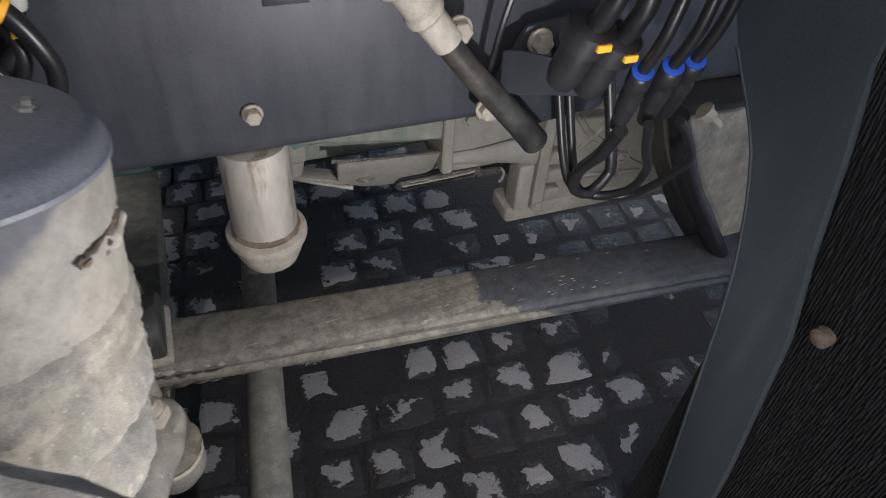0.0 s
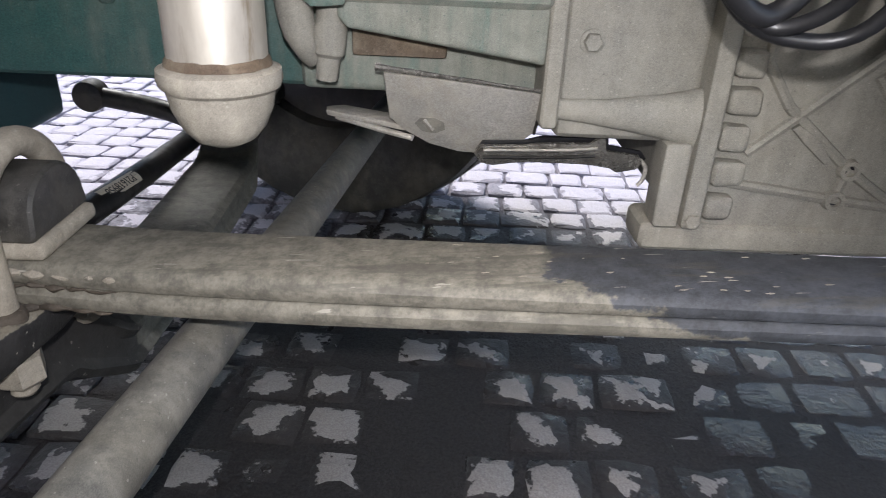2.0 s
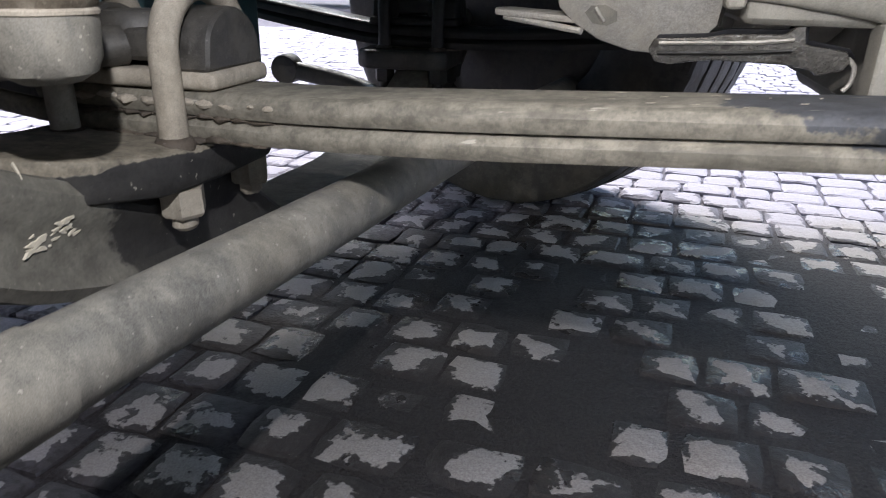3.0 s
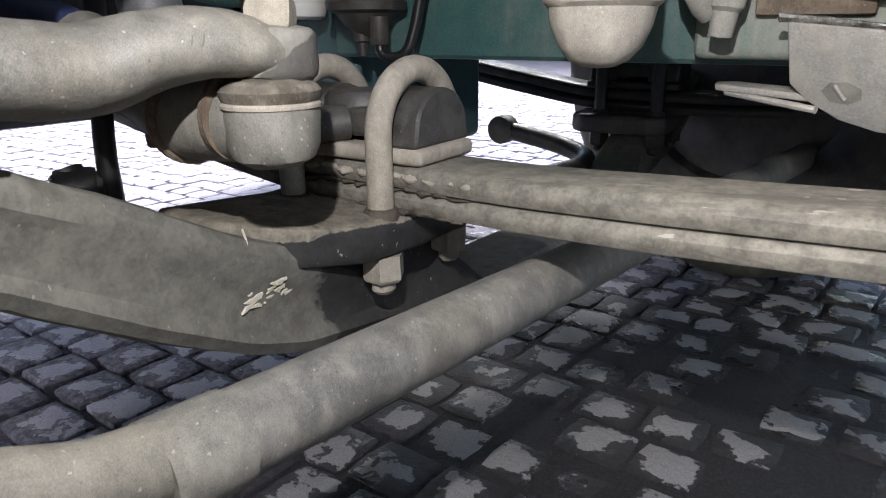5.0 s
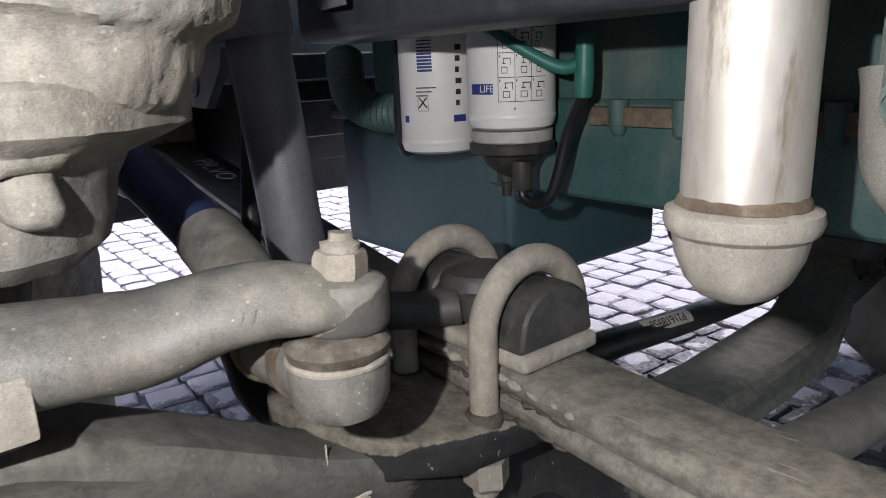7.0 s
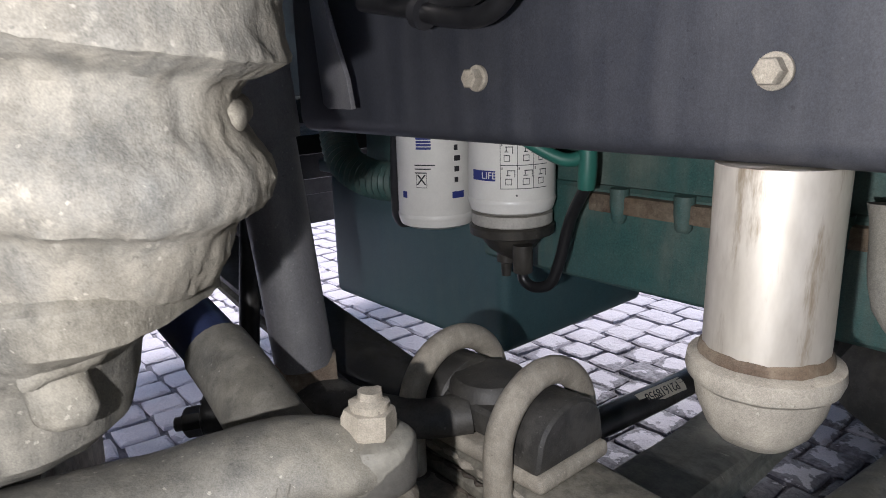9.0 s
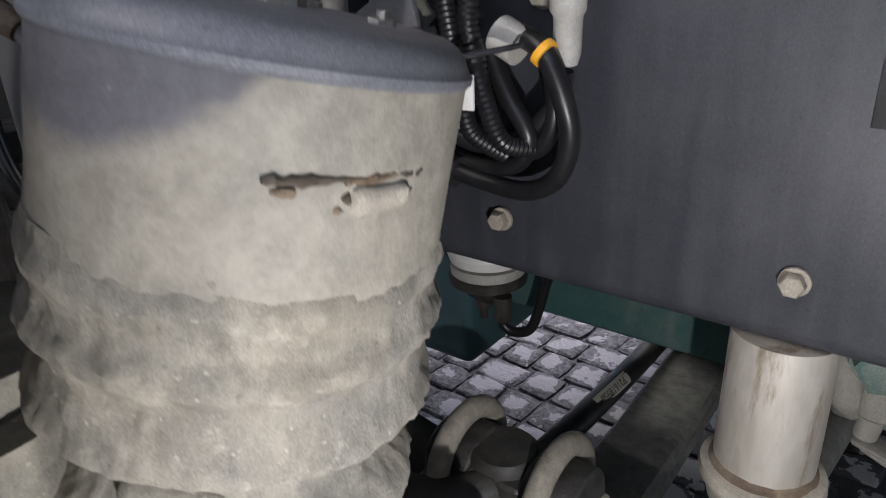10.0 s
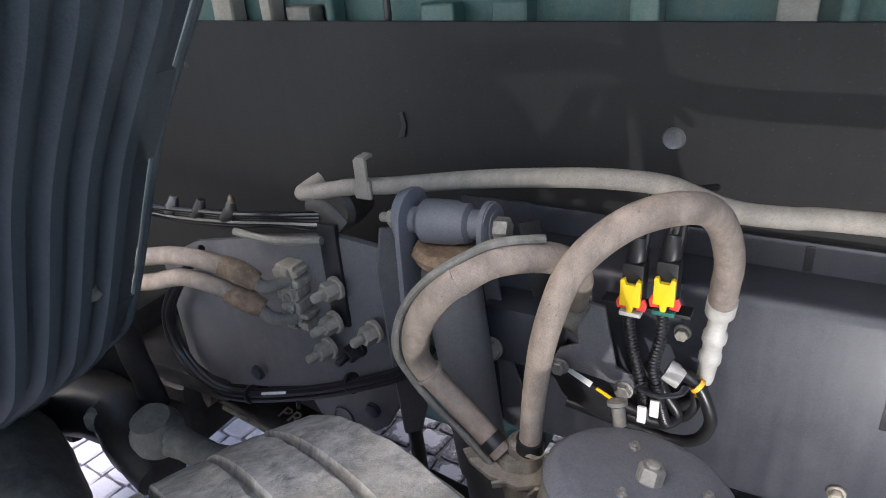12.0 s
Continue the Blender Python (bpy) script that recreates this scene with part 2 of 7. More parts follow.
tube_grey = dusty("tube_grey", (0.095, 0.096, 0.092), (0.225, 0.215, 0.185), 0.55, 12.0, (0.45, 0.88), bump=0.25, sharp=0.16, flecks=0.6, mottle=0.7)
shock_paint = dusty("shock_paint", (0.105, 0.105, 0.116), (0.16, 0.157, 0.155), 0.35, 12.0, (0.38, 0.7), bump=0.08, sharp=0.25, mottle=0.15)


def streaked_steel(name):
    """Bare turned steel with brown water runs down it and faint scuffs."""
    m, nt, b = shader(name)
    pos = place(nt)
    runs = noise_node(nt, pos, 24.0, 6.0, 0.7, (1.6, 1.6, 0.30))
    soft = noise_node(nt, pos, 22.0, 5.0, 0.65, (1.0, 1.0, 0.35))
    grit = noise_node(nt, pos, 300.0, 3.0, 0.6)
    col = mix(nt, ramp(nt, soft, 0.3, 0.7), (0.46, 0.42, 0.36), (0.66, 0.62, 0.55))
    col = mix(nt, calc(nt, "MULTIPLY", ramp(nt, runs, 0.49, 0.66), 0.85), col, (0.25, 0.19, 0.12))
    nt.links.new(col, b.inputs["Base Color"])
    b.inputs["Metallic"].default_value = 0.5
    r = nt.nodes.new("ShaderNodeMapRange")
    r.inputs["To Min"].default_value, r.inputs["To Max"].default_value = 0.36, 0.56
    nt.links.new(runs, r.inputs["Value"])
    nt.links.new(r.outputs["Result"], b.inputs["Roughness"])
    bumped(nt, b, grit, 0.04, 0.001)
    return m


bright_tube = streaked_steel("bright_tube")
dark_crust = dusty("dark_crust", (0.045, 0.036, 0.028), (0.12, 0.10, 0.08), 0.35, 60.0, (0.7, 0.95), bump=0.5)
rubber_cream = dusty("rubber_cream", (0.30, 0.275, 0.235), (0.42, 0.385, 0.32), 0.65, 12.0, (0.75, 0.95), bump=0.2, sharp=0.25, flecks=0.3, mottle=0.15)
teal = dusty("teal", (0.032, 0.115, 0.108), (0.115, 0.15, 0.132), 0.40, 7.0, (0.42, 0.85), bump=0.2, third=(0.12, 0.085, 0.05), third_cover=0.12, flecks=0.3, mottle=0.4)
teal_dusty = dusty("teal_dusty", (0.08, 0.20, 0.175), (0.27, 0.275, 0.235), 0.6, 6.0, (0.5, 0.9), bump=0.3, third=(0.12, 0.085, 0.05), third_cover=0.14, flecks=0.3, mottle=0.4)
pan_paint = dusty("pan_paint", (0.040, 0.112, 0.128), (0.075, 0.122, 0.126), 0.4, 7.0, (0.4, 0.7), bump=0.1, stretch=(1, 1, 0.3), flecks=0.15, sharp=0.25, mottle=0.15)
alloy = dusty("alloy", (0.27, 0.26, 0.23), (0.335, 0.315, 0.265), 0.55, 9.0, (0.5, 0.9), metal=0.15, bump=0.3, sharp=0.28, flecks=0.4, mottle=0.3)
silver = dusty("silver", (0.52, 0.50, 0.46), (0.36, 0.335, 0.285), 0.45, 20.0, (0.30, 0.7), metal=0.35, bump=0.35, flecks=0.2, mottle=0.5)
oily = dusty("oily", (0.46, 0.44, 0.40), (0.050, 0.044, 0.037), 0.42, 36.0, (0.20, 0.42), metal=0.7, bump=0.7, sharp=0.08, flecks=0.2, mottle=0.6)
hose_tan = dusty("hose_tan", (0.115, 0.098, 0.088), (0.385, 0.312, 0.252), 0.66, 12.0, (0.6, 0.9), bump=0.15, sharp=0.28, flecks=0.2, mottle=0.35)
pipe_tan = dusty("pipe_tan", (0.24, 0.22, 0.19), (0.34, 0.31, 0.265), 0.6, 12.0, (0.55, 0.9), bump=0.12, flecks=0.2, sharp=0.25, mottle=0.35)
black_rubber = plain("black_rubber", (0.012, 0.012, 0.013), 0.35, vary=0.3, bump=0.1)
navy_paint = plain("navy_paint", (0.022, 0.031, 0.078), 0.38, vary=0.25, bump=0.08)
gloss_black = plain("gloss_black", (0.012, 0.012, 0.014), 0.2, vary=0.3, bump=0.15)
black_plastic = plain("black_plastic", (0.016, 0.016, 0.018), 0.42, vary=0.3, bump=0.12)
old_rubber = dusty("old_rubber", (0.016, 0.016, 0.017), (0.075, 0.07, 0.06), 0.32, 24.0, (0.5, 0.9), bump=0.25)
tyre_rubber = dusty("tyre_rubber", (0.16, 0.150, 0.135), (0.62, 0.585, 0.510), 0.74, 20.0, (0.6, 0.95), bump=0.7, third=(0.060, 0.056, 0.050), third_cover=0.24, sharp=0.18, flecks=0.6)
rear_plastic = dusty("rear_plastic", (0.046, 0.062, 0.075), (0.075, 0.085, 0.090), 0.3, 9.0, (0.42, 0.8), bump=0.1, sharp=0.25, flecks=0.25, mottle=0.15)
liner_plastic = dusty("liner_plastic", (0.058, 0.080, 0.094), (0.105, 0.117, 0.120), 0.3, 9.0, (0.42, 0.8), bump=0.15, sharp=0.25, flecks=0.25, mottle=0.15)
white_paint = plain("white_paint", (0.78, 0.77, 0.73), 0.35, vary=0.04, bump=0.03)
grey_plastic = plain("grey_plastic", (0.42, 0.405, 0.37), 0.5, vary=0.2, bump=0.1)
yellow_plastic = plain("yellow_plastic", (0.80, 0.56, 0.02), 0.4, vary=0.05, bump=0.04)
red_plastic = plain("red_plastic", (0.70, 0.06, 0.05), 0.45, vary=0.08, bump=0.04)
blue_plastic = plain("blue_plastic", (0.02, 0.085, 0.48), 0.35, vary=0.08, bump=0.04)
green_plastic = plain("green_plastic", (0.025, 0.14, 0.11), 0.45, vary=0.1, bump=0.05)
orange_mark = plain("orange_mark", (0.85, 0.42, 0.03), 0.5, vary=0.05, bump=0.02)
rust = dusty("rust", (0.10, 0.062, 0.04), (0.22, 0.18, 0.135), 0.5, 30.0, (0.7, 0.95), bump=0.4)
ochre = dusty("ochre", (0.20, 0.115, 0.070), (0.34, 0.245, 0.165), 0.5, 30.0, (0.7, 0.95), bump=0.5)
ink = plain("ink", (0.03, 0.03, 0.035), 0.5, vary=0.1, bump=0.02)
navy_ink = plain("navy_ink", (0.03, 0.045, 0.22), 0.5, vary=0.1, bump=0.02)
label_paper = plain("label_paper", (0.55, 0.51, 0.42), 0.6, vary=0.12, bump=0.05)
zinc = dusty("zinc", (0.38, 0.375, 0.36), (0.33, 0.305, 0.26), 0.45, 40.0, (0.32, 0.8), metal=0.7, bump=0.3)


def bordered(name, first, second, axis, at, wobble, width, share=1.0, fold=None, draw=0.5):
    """Two coats on one part that meet along a ragged border: second lies where axis . place, with a wobble, is past at."""
    m, nt, b = shader(name)
    pos = place(nt)
    dot = nt.nodes.new("ShaderNodeVectorMath")
    dot.operation = "DOT_PRODUCT"
    dot.inputs[1].default_value = axis
    nt.links.new(pos, dot.inputs[0])
    along_axis = dot.outputs["Value"]
    if fold is not None:
        along_axis = calc(nt, "MULTIPLY", calc(nt, "ABSOLUTE", calc(nt, "SUBTRACT", along_axis, fold), 0.0), -1.0)
    n1 = calc(nt, "SUBTRACT", noise_node(nt, pos, 14.0, 5.0, 0.6), 0.5)
    fine = noise_node(nt, pos, 260.0, 4.0, 0.7)
    mid = noise_node(nt, pos, 55.0, 6.0, 0.7)
    mask = ramp(nt, calc(nt, "ADD", along_axis, calc(nt, "ADD", calc(nt, "MULTIPLY", n1, wobble), calc(nt, "MULTIPLY", calc(nt, "SUBTRACT", mid, 0.5), wobble * 0.3))), at, at + width)
    coats = []
    for c in (first, second):
        coats.append(mix(nt, ramp(nt, calc(nt, "ADD", calc(nt, "MULTIPLY", mid, 0.7), calc(nt, "MULTIPLY", fine, 0.3)), 0.32, 0.68), tuple(v * (0.84 - 0.34 * share) for v in c), tuple(v * (1.08 + 0.22 * share) for v in c)))
    col = mix(nt, mask, coats[0], coats[1])
    col = mix(nt, calc(nt, "MULTIPLY", ramp(nt, noise_node(nt, pos, 32.0, 5.0, 0.65, (draw, 1.0, 1.0)), 0.54, 0.64), 0.6 * share), col, tuple(v * 0.4 for v in first))
    flake = ramp(nt, noise_node(nt, pos, 120.0, 3.0, 0.6, (draw, 1.5, 1.0)), 0.68, 0.72)
    col = mix(nt, calc(nt, "MULTIPLY", flake, 0.7 * share), col, (0.36, 0.34, 0.29))
    nt.links.new(col, b.inputs["Base Color"])
    b.inputs["Roughness"].default_value = 0.68
    bumped(nt, b, calc(nt, "ADD", calc(nt, "MULTIPLY", fine, 0.4), calc(nt, "ADD", calc(nt, "MULTIPLY", mid, 0.5), calc(nt, "MULTIPLY", mask, -0.3))), 0.35, 0.004)
    return m


spring_steel = bordered("spring_steel", (0.178, 0.165, 0.133), (0.050, 0.053, 0.059), (1.0, 0.6, 3.0), 2.16, 0.34, 0.02, 1.0, None, 0.16)
axle_paint = dusty("axle_paint", (0.030, 0.029, 0.028), (0.085, 0.08, 0.07), 0.35, 9.0, (0.42, 0.8), bump=0.25, sharp=0.16, flecks=0.5)
beam_coat = bordered("beam_coat", (0.140, 0.135, 0.115), (0.030, 0.029, 0.027), (0.0, 1.0, 0.3), -0.125, 0.09, 0.008, 0.6, 0.80)
pad_coat = bordered("pad_coat", (0.024, 0.023, 0.022), (0.190, 0.170, 0.132), (0.0, 0.0, 1.0), 0.3800, 0.020, 0.0015, 1.0)
head_coat = bordered("head_coat", (0.205, 0.195, 0.165), (0.088, 0.083, 0.073), (0.4, 0.6, -1.0), -0.2205, 0.022, 0.002, 0.3)
boot_coat = dusty("boot_coat", (0.055, 0.040, 0.028), (0.20, 0.18, 0.145), 0.5, 30.0, (0.6, 0.92), bump=0.5, sharp=0.1, flecks=0.3, streaks=0.1)
can_coat = bordered("can_coat", (0.275, 0.256, 0.215), (0.105, 0.104, 0.118), (0.2, -0.95, 1.0), 0.605, 0.035, 0.012, 0.3)


def paving_material(name):
    """Concrete setts: pale worn centres, dark wet dirt creeping in from the joints, cleaner away from the lorry's
    drips; the lorry's shade and the daylight round it are in the colours too.
    """
    m, nt, b = shader(name)
    pos = place(nt)
    uv = nt.nodes.new("ShaderNodeUVMap")
    uv.uv_map = "sett"
    sep = nt.nodes.new("ShaderNodeSeparateXYZ")
    nt.links.new(uv.outputs["UV"], sep.inputs[0])
    ex = calc(nt, "ABSOLUTE", calc(nt, "SUBTRACT", sep.outputs[0], 0.5), 0.0)
    ey = calc(nt, "ABSOLUTE", calc(nt, "SUBTRACT", sep.outputs[1], 0.5), 0.0)
    edge = calc(nt, "MAXIMUM", ex, ey)
    n1 = noise_node(nt, pos, 17.0, 3.0, 0.55)
    lot = noise_node(nt, pos, 6.5, 1.0, 0.4)
    n2 = noise_node(nt, pos, 75.0, 4.0, 0.6)
    fine = noise_node(nt, pos, 380.0, 4.0, 0.7)
    wet = noise_node(nt, pos, 2.3, 3.0, 0.55)
    # the soaked, oily stain under the engine, painted darker for the lorry's shade
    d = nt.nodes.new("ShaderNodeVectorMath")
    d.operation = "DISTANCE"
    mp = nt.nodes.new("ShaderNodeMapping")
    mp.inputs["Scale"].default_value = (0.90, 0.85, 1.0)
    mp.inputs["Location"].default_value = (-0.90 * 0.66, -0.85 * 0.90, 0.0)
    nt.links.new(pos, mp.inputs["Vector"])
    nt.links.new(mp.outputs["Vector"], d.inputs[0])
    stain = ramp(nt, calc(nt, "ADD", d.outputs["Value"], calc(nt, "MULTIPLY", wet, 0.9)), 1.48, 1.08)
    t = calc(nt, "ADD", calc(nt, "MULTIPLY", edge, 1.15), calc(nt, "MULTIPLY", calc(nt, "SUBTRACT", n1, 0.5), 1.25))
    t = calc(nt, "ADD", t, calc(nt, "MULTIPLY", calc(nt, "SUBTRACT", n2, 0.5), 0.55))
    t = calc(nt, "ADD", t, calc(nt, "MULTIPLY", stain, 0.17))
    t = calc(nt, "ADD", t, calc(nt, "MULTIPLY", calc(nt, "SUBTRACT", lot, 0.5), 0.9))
    # farther setts pale towards lavender, daylight put into their colour
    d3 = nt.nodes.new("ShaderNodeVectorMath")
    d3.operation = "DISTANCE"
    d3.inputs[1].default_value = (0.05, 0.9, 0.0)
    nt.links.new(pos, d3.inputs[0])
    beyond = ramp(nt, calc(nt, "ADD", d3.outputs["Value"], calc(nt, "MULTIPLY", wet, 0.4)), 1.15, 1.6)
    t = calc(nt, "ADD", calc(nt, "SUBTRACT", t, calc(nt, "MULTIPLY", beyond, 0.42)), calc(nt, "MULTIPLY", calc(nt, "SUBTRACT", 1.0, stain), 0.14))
    # a soaked patch by the gearbox
    d2 = nt.nodes.new("ShaderNodeVectorMath")
    d2.operation = "DISTANCE"
    d2.inputs[1].default_value = (1.02, 1.0, 0.0)
    nt.links.new(pos, d2.inputs[0])
    puddle = ramp(nt, calc(nt, "ADD", d2.outputs["Value"], calc(nt, "MULTIPLY", calc(nt, "SUBTRACT", noise_node(nt, pos, 5.0, 4.0, 0.6), 0.5), 0.8)), 0.30, 0.22)
    t = calc(nt, "ADD", t, calc(nt, "MULTIPLY", puddle, 0.45))
    dirt = ramp(nt, t, 0.42, 0.48)
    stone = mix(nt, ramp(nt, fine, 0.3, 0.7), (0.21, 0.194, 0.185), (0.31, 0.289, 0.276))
    # off the stain the stone colour carries the daylight's lavender tint
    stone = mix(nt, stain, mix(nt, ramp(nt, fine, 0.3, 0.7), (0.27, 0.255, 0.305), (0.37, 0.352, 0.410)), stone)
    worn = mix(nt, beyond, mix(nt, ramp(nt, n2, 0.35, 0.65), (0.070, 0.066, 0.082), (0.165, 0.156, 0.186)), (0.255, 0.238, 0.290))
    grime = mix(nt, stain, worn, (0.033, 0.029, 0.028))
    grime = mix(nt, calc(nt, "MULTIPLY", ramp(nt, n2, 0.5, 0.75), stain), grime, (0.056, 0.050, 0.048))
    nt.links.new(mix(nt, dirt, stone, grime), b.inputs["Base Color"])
    b.inputs["Specular IOR Level"].default_value = 0.24
    r = nt.nodes.new("ShaderNodeMapRange")
    r.inputs["To Min"].default_value, r.inputs["To Max"].default_value = 0.82, 0.52
    nt.links.new(calc(nt, "MULTIPLY", dirt, calc(nt, "ADD", calc(nt, "MULTIPLY", stain, 0.7), 0.1)), r.inputs["Value"])
    nt.links.new(r.outputs["Result"], b.inputs["Roughness"])
    h = calc(nt, "ADD", calc(nt, "MULTIPLY", fine, 0.25), calc(nt, "ADD", calc(nt, "MULTIPLY", n2, 0.9), calc(nt, "MULTIPLY", dirt, -0.3)))
    wetness = ramp(nt, calc(nt, "ADD", noise_node(nt, pos, 7.0, 4.0, 0.6), calc(nt, "MULTIPLY", stain, 0.08)), 0.60, 0.66)
    gloss = nt.nodes.new("ShaderNodeMix")
    nt.links.new(calc(nt, "MULTIPLY", calc(nt, "MAXIMUM", wetness, puddle), calc(nt, "MULTIPLY", dirt, stain)), gloss.inputs[0])
    nt.links.new(r.outputs["Result"], gloss.inputs[2])
    gloss.inputs[3].default_value = 0.10
    nt.links.new(gloss.outputs[0], b.inputs["Roughness"])
    bumped(nt, b, h, 0.8, 0.006)
    return m


def mesh_fabric(name):
    """Black spray-suppressing bristle mat: a fine woven relief with dust caught in it."""
    m, nt, b = shader(name)
    pos = place(nt)
    v = add(nt, "ShaderNodeTexVoronoi", Scale=190.0, Randomness=0.55)
    mp = nt.nodes.new("ShaderNodeMapping")
    mp.inputs["Scale"].default_value = (0.3, 1.6, 0.35)
    nt.links.new(pos, mp.inputs["Vector"])
    nt.links.new(mp.outputs["Vector"], v.inputs["Vector"])
    n1 = noise_node(nt, pos, 30.0, 5.0, 0.7, (1.0, 2.5, 0.6))
    dust = calc(nt, "MULTIPLY", ramp(nt, v.outputs["Distance"], 0.55, 0.2), ramp(nt, n1, 0.4, 0.7))
    nt.links.new(mix(nt, dust, (0.007, 0.007, 0.0075), (0.036, 0.036, 0.034)), b.inputs["Base Color"])
    b.inputs["Roughness"].default_value = 0.7
    bumped(nt, b, v.outputs["Distance"], 0.9, 0.004)
    return m


bristle_mat = mesh_fabric("bristle_mat")
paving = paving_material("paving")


def joint_material(name):
    """Fill of the joints: oil-soaked dirt under the engine, pale sand away from it; shade and daylight are in these
    colours too.
    """
    m, nt, b = shader(name)
    pos = place(nt)
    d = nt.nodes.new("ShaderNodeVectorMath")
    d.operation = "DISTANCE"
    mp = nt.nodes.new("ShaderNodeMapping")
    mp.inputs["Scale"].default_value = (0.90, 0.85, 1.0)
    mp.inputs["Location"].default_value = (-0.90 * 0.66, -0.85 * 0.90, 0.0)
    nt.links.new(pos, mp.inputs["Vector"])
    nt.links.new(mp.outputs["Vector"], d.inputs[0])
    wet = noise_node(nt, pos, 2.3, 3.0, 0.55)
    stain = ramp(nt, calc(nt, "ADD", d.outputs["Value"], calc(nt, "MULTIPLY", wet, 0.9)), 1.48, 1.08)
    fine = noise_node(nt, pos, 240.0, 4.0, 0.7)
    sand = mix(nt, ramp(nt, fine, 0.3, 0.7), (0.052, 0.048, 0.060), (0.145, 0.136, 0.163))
    # joints farther off are paled, daylight painted into the fill
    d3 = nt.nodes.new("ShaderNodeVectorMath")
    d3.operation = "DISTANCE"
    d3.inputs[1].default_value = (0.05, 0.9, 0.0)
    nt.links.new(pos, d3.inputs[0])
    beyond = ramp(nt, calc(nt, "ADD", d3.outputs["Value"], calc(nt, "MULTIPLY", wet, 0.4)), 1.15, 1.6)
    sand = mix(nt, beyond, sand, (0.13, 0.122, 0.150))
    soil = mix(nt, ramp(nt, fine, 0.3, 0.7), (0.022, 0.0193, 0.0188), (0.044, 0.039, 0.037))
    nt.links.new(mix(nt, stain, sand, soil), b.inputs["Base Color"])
    b.inputs["Roughness"].default_value = 0.75
    b.inputs["Specular IOR Level"].default_value = 0.2
    bumped(nt, b, calc(nt, "ADD", fine, calc(nt, "MULTIPLY", noise_node(nt, pos, 70.0, 4.0, 0.6), 1.5)), 0.8, 0.006)
    return m


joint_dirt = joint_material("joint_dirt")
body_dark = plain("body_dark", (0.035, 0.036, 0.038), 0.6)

# ---------------------------------------------------------------- the setting
def yard(name, material, label):
    """The bed of the paving: the joints are filled almost flush with oily dirt under the engine and washed out round it."""
    xs = [-150.0, -20.0] + [-4.0 + 0.08 * k for k in range(101)] + [20.0, 150.0]
    ys = [-150.0, -20.0] + [-1.5 + 0.08 * k for k in range(96)] + [20.0, 150.0]
    bm = bmesh.new()
    rows = []
    for y in ys:
        row = []
        for x in xs:
            d = math.hypot(0.90 * (x - 0.66), 0.85 * (y - 0.90)) + 0.12 * noise.noise(Vector((x * 4, y * 4, 3.0)))
            row.append(bm.verts.new((x, y, -0.010 + 0.0090 * min(max((0.85 - d) / 0.25, 0.0), 1.0))))
        rows.append(row)
    for a, b in zip(rows, rows[1:]):
        for k in range(len(xs) - 1):
            bm.faces.new((a[k], a[k + 1], b[k + 1], b[k]))
    return single(name, bm, material, label, "ground", kind="structure")


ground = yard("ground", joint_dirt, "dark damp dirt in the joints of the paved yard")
# unseen box added above, in the cab's place, to shut out sky and sun
sky_block = single("sky_block", box((-1.6, 0.27, 1.62), (2.6, 2.35, 3.2), 0.01), body_dark, "unseen dark box in the cab's place, keeps off sky and sun", "cab floor", kind="structure")

# ---------------------------------------------------------------- chassis rail
RX, RY, RZ0, RZ1 = -0.34, 0.677, 0.704, 1.002


def rail(name, y, sign, x0, x1, z0, z1, material, label):
    """A C-section chassis rail; its web is at y and its flanges point along sign."""
    t, w, r = 0.009, 0.078, 0.016
    pts = [(w, z0)]
    pts += [(r - r * math.sin(radians(k * 22.5)), z0 + r - r * math.cos(radians(k * 22.5))) for k in range(5)]
    pts += [(r - r * math.cos(radians(k * 22.5)), z1 - r + r * math.sin(radians(k * 22.5))) for k in range(5)]
    pts += [(w, z1), (w, z1 - t), (t + 0.006, z1 - t), (t, z1 - t - 0.006), (t, z0 + t + 0.006), (t + 0.006, z0 + t), (w, z0 + t)]
    return prism([(sign * p, q) for p, q in pts], (x0, y, 0), (0, 1, 0), (0, 0, 1), x1 - x0, 0.0)


chassis_rail = thing("chassis_rail", (0.2, 0.66, RZ0), "dark blue-grey painted steel chassis rail with dusty bolts", "chassis rail")
part("channel", rail("channel", RY, 1, RX, 2.4, RZ0, RZ1, rail_paint, ""), rail_paint, chassis_rail, angle=25)
for x, z in ((-0.058, 0.757), (0.172, 0.757), (-0.020, 0.937)):
    bolt(chassis_rail, (x, RY - 0.004, z), (0, -1, 0), 0.0142, 0.010, ubolt_steel, 0.0104)
part("access_hole", box((0.196, RY - 0.001, 0.862), (0.238, RY + 0.006, 0.902), 0.001), black_plastic, chassis_rail, "dark square opening")
# far rail is darker than the near one, its shade put into the colour
far_rail = thing("chassis_rail", (0.2, 1.57, RZ0), "chassis rail on the far side of the engine, coloured dark for shade", "chassis rail")
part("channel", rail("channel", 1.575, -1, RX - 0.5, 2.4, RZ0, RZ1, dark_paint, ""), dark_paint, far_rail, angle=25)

# rail top strip and the sound shield that stands over it
shield = thing("sound_shield", (-0.2, 0.768, 0.97), "black rubber sound shield standing above the chassis rail", "shield")
part("sheet", box((-1.7, 0.766, 0.90), (1.6, 0.774, 1.283), 0.002), black_shield, shield)
part("lower_strip", box((-0.36, 0.756, 0.965), (1.6, 0.764, 1.040), 0.002), rail_paint, shield, "dark blue steel strip")
part("slot", prism([(-0.012, -0.004), (0.0, 0.0), (0.004, 0.018), (0.0, 0.036), (-0.006, 0.034), (-0.004, 0.016)], (-0.452, 0.765, 1.12), (1, 0, 0), (0, 0, 1), 0.003, 0.0), black_plastic, shield)
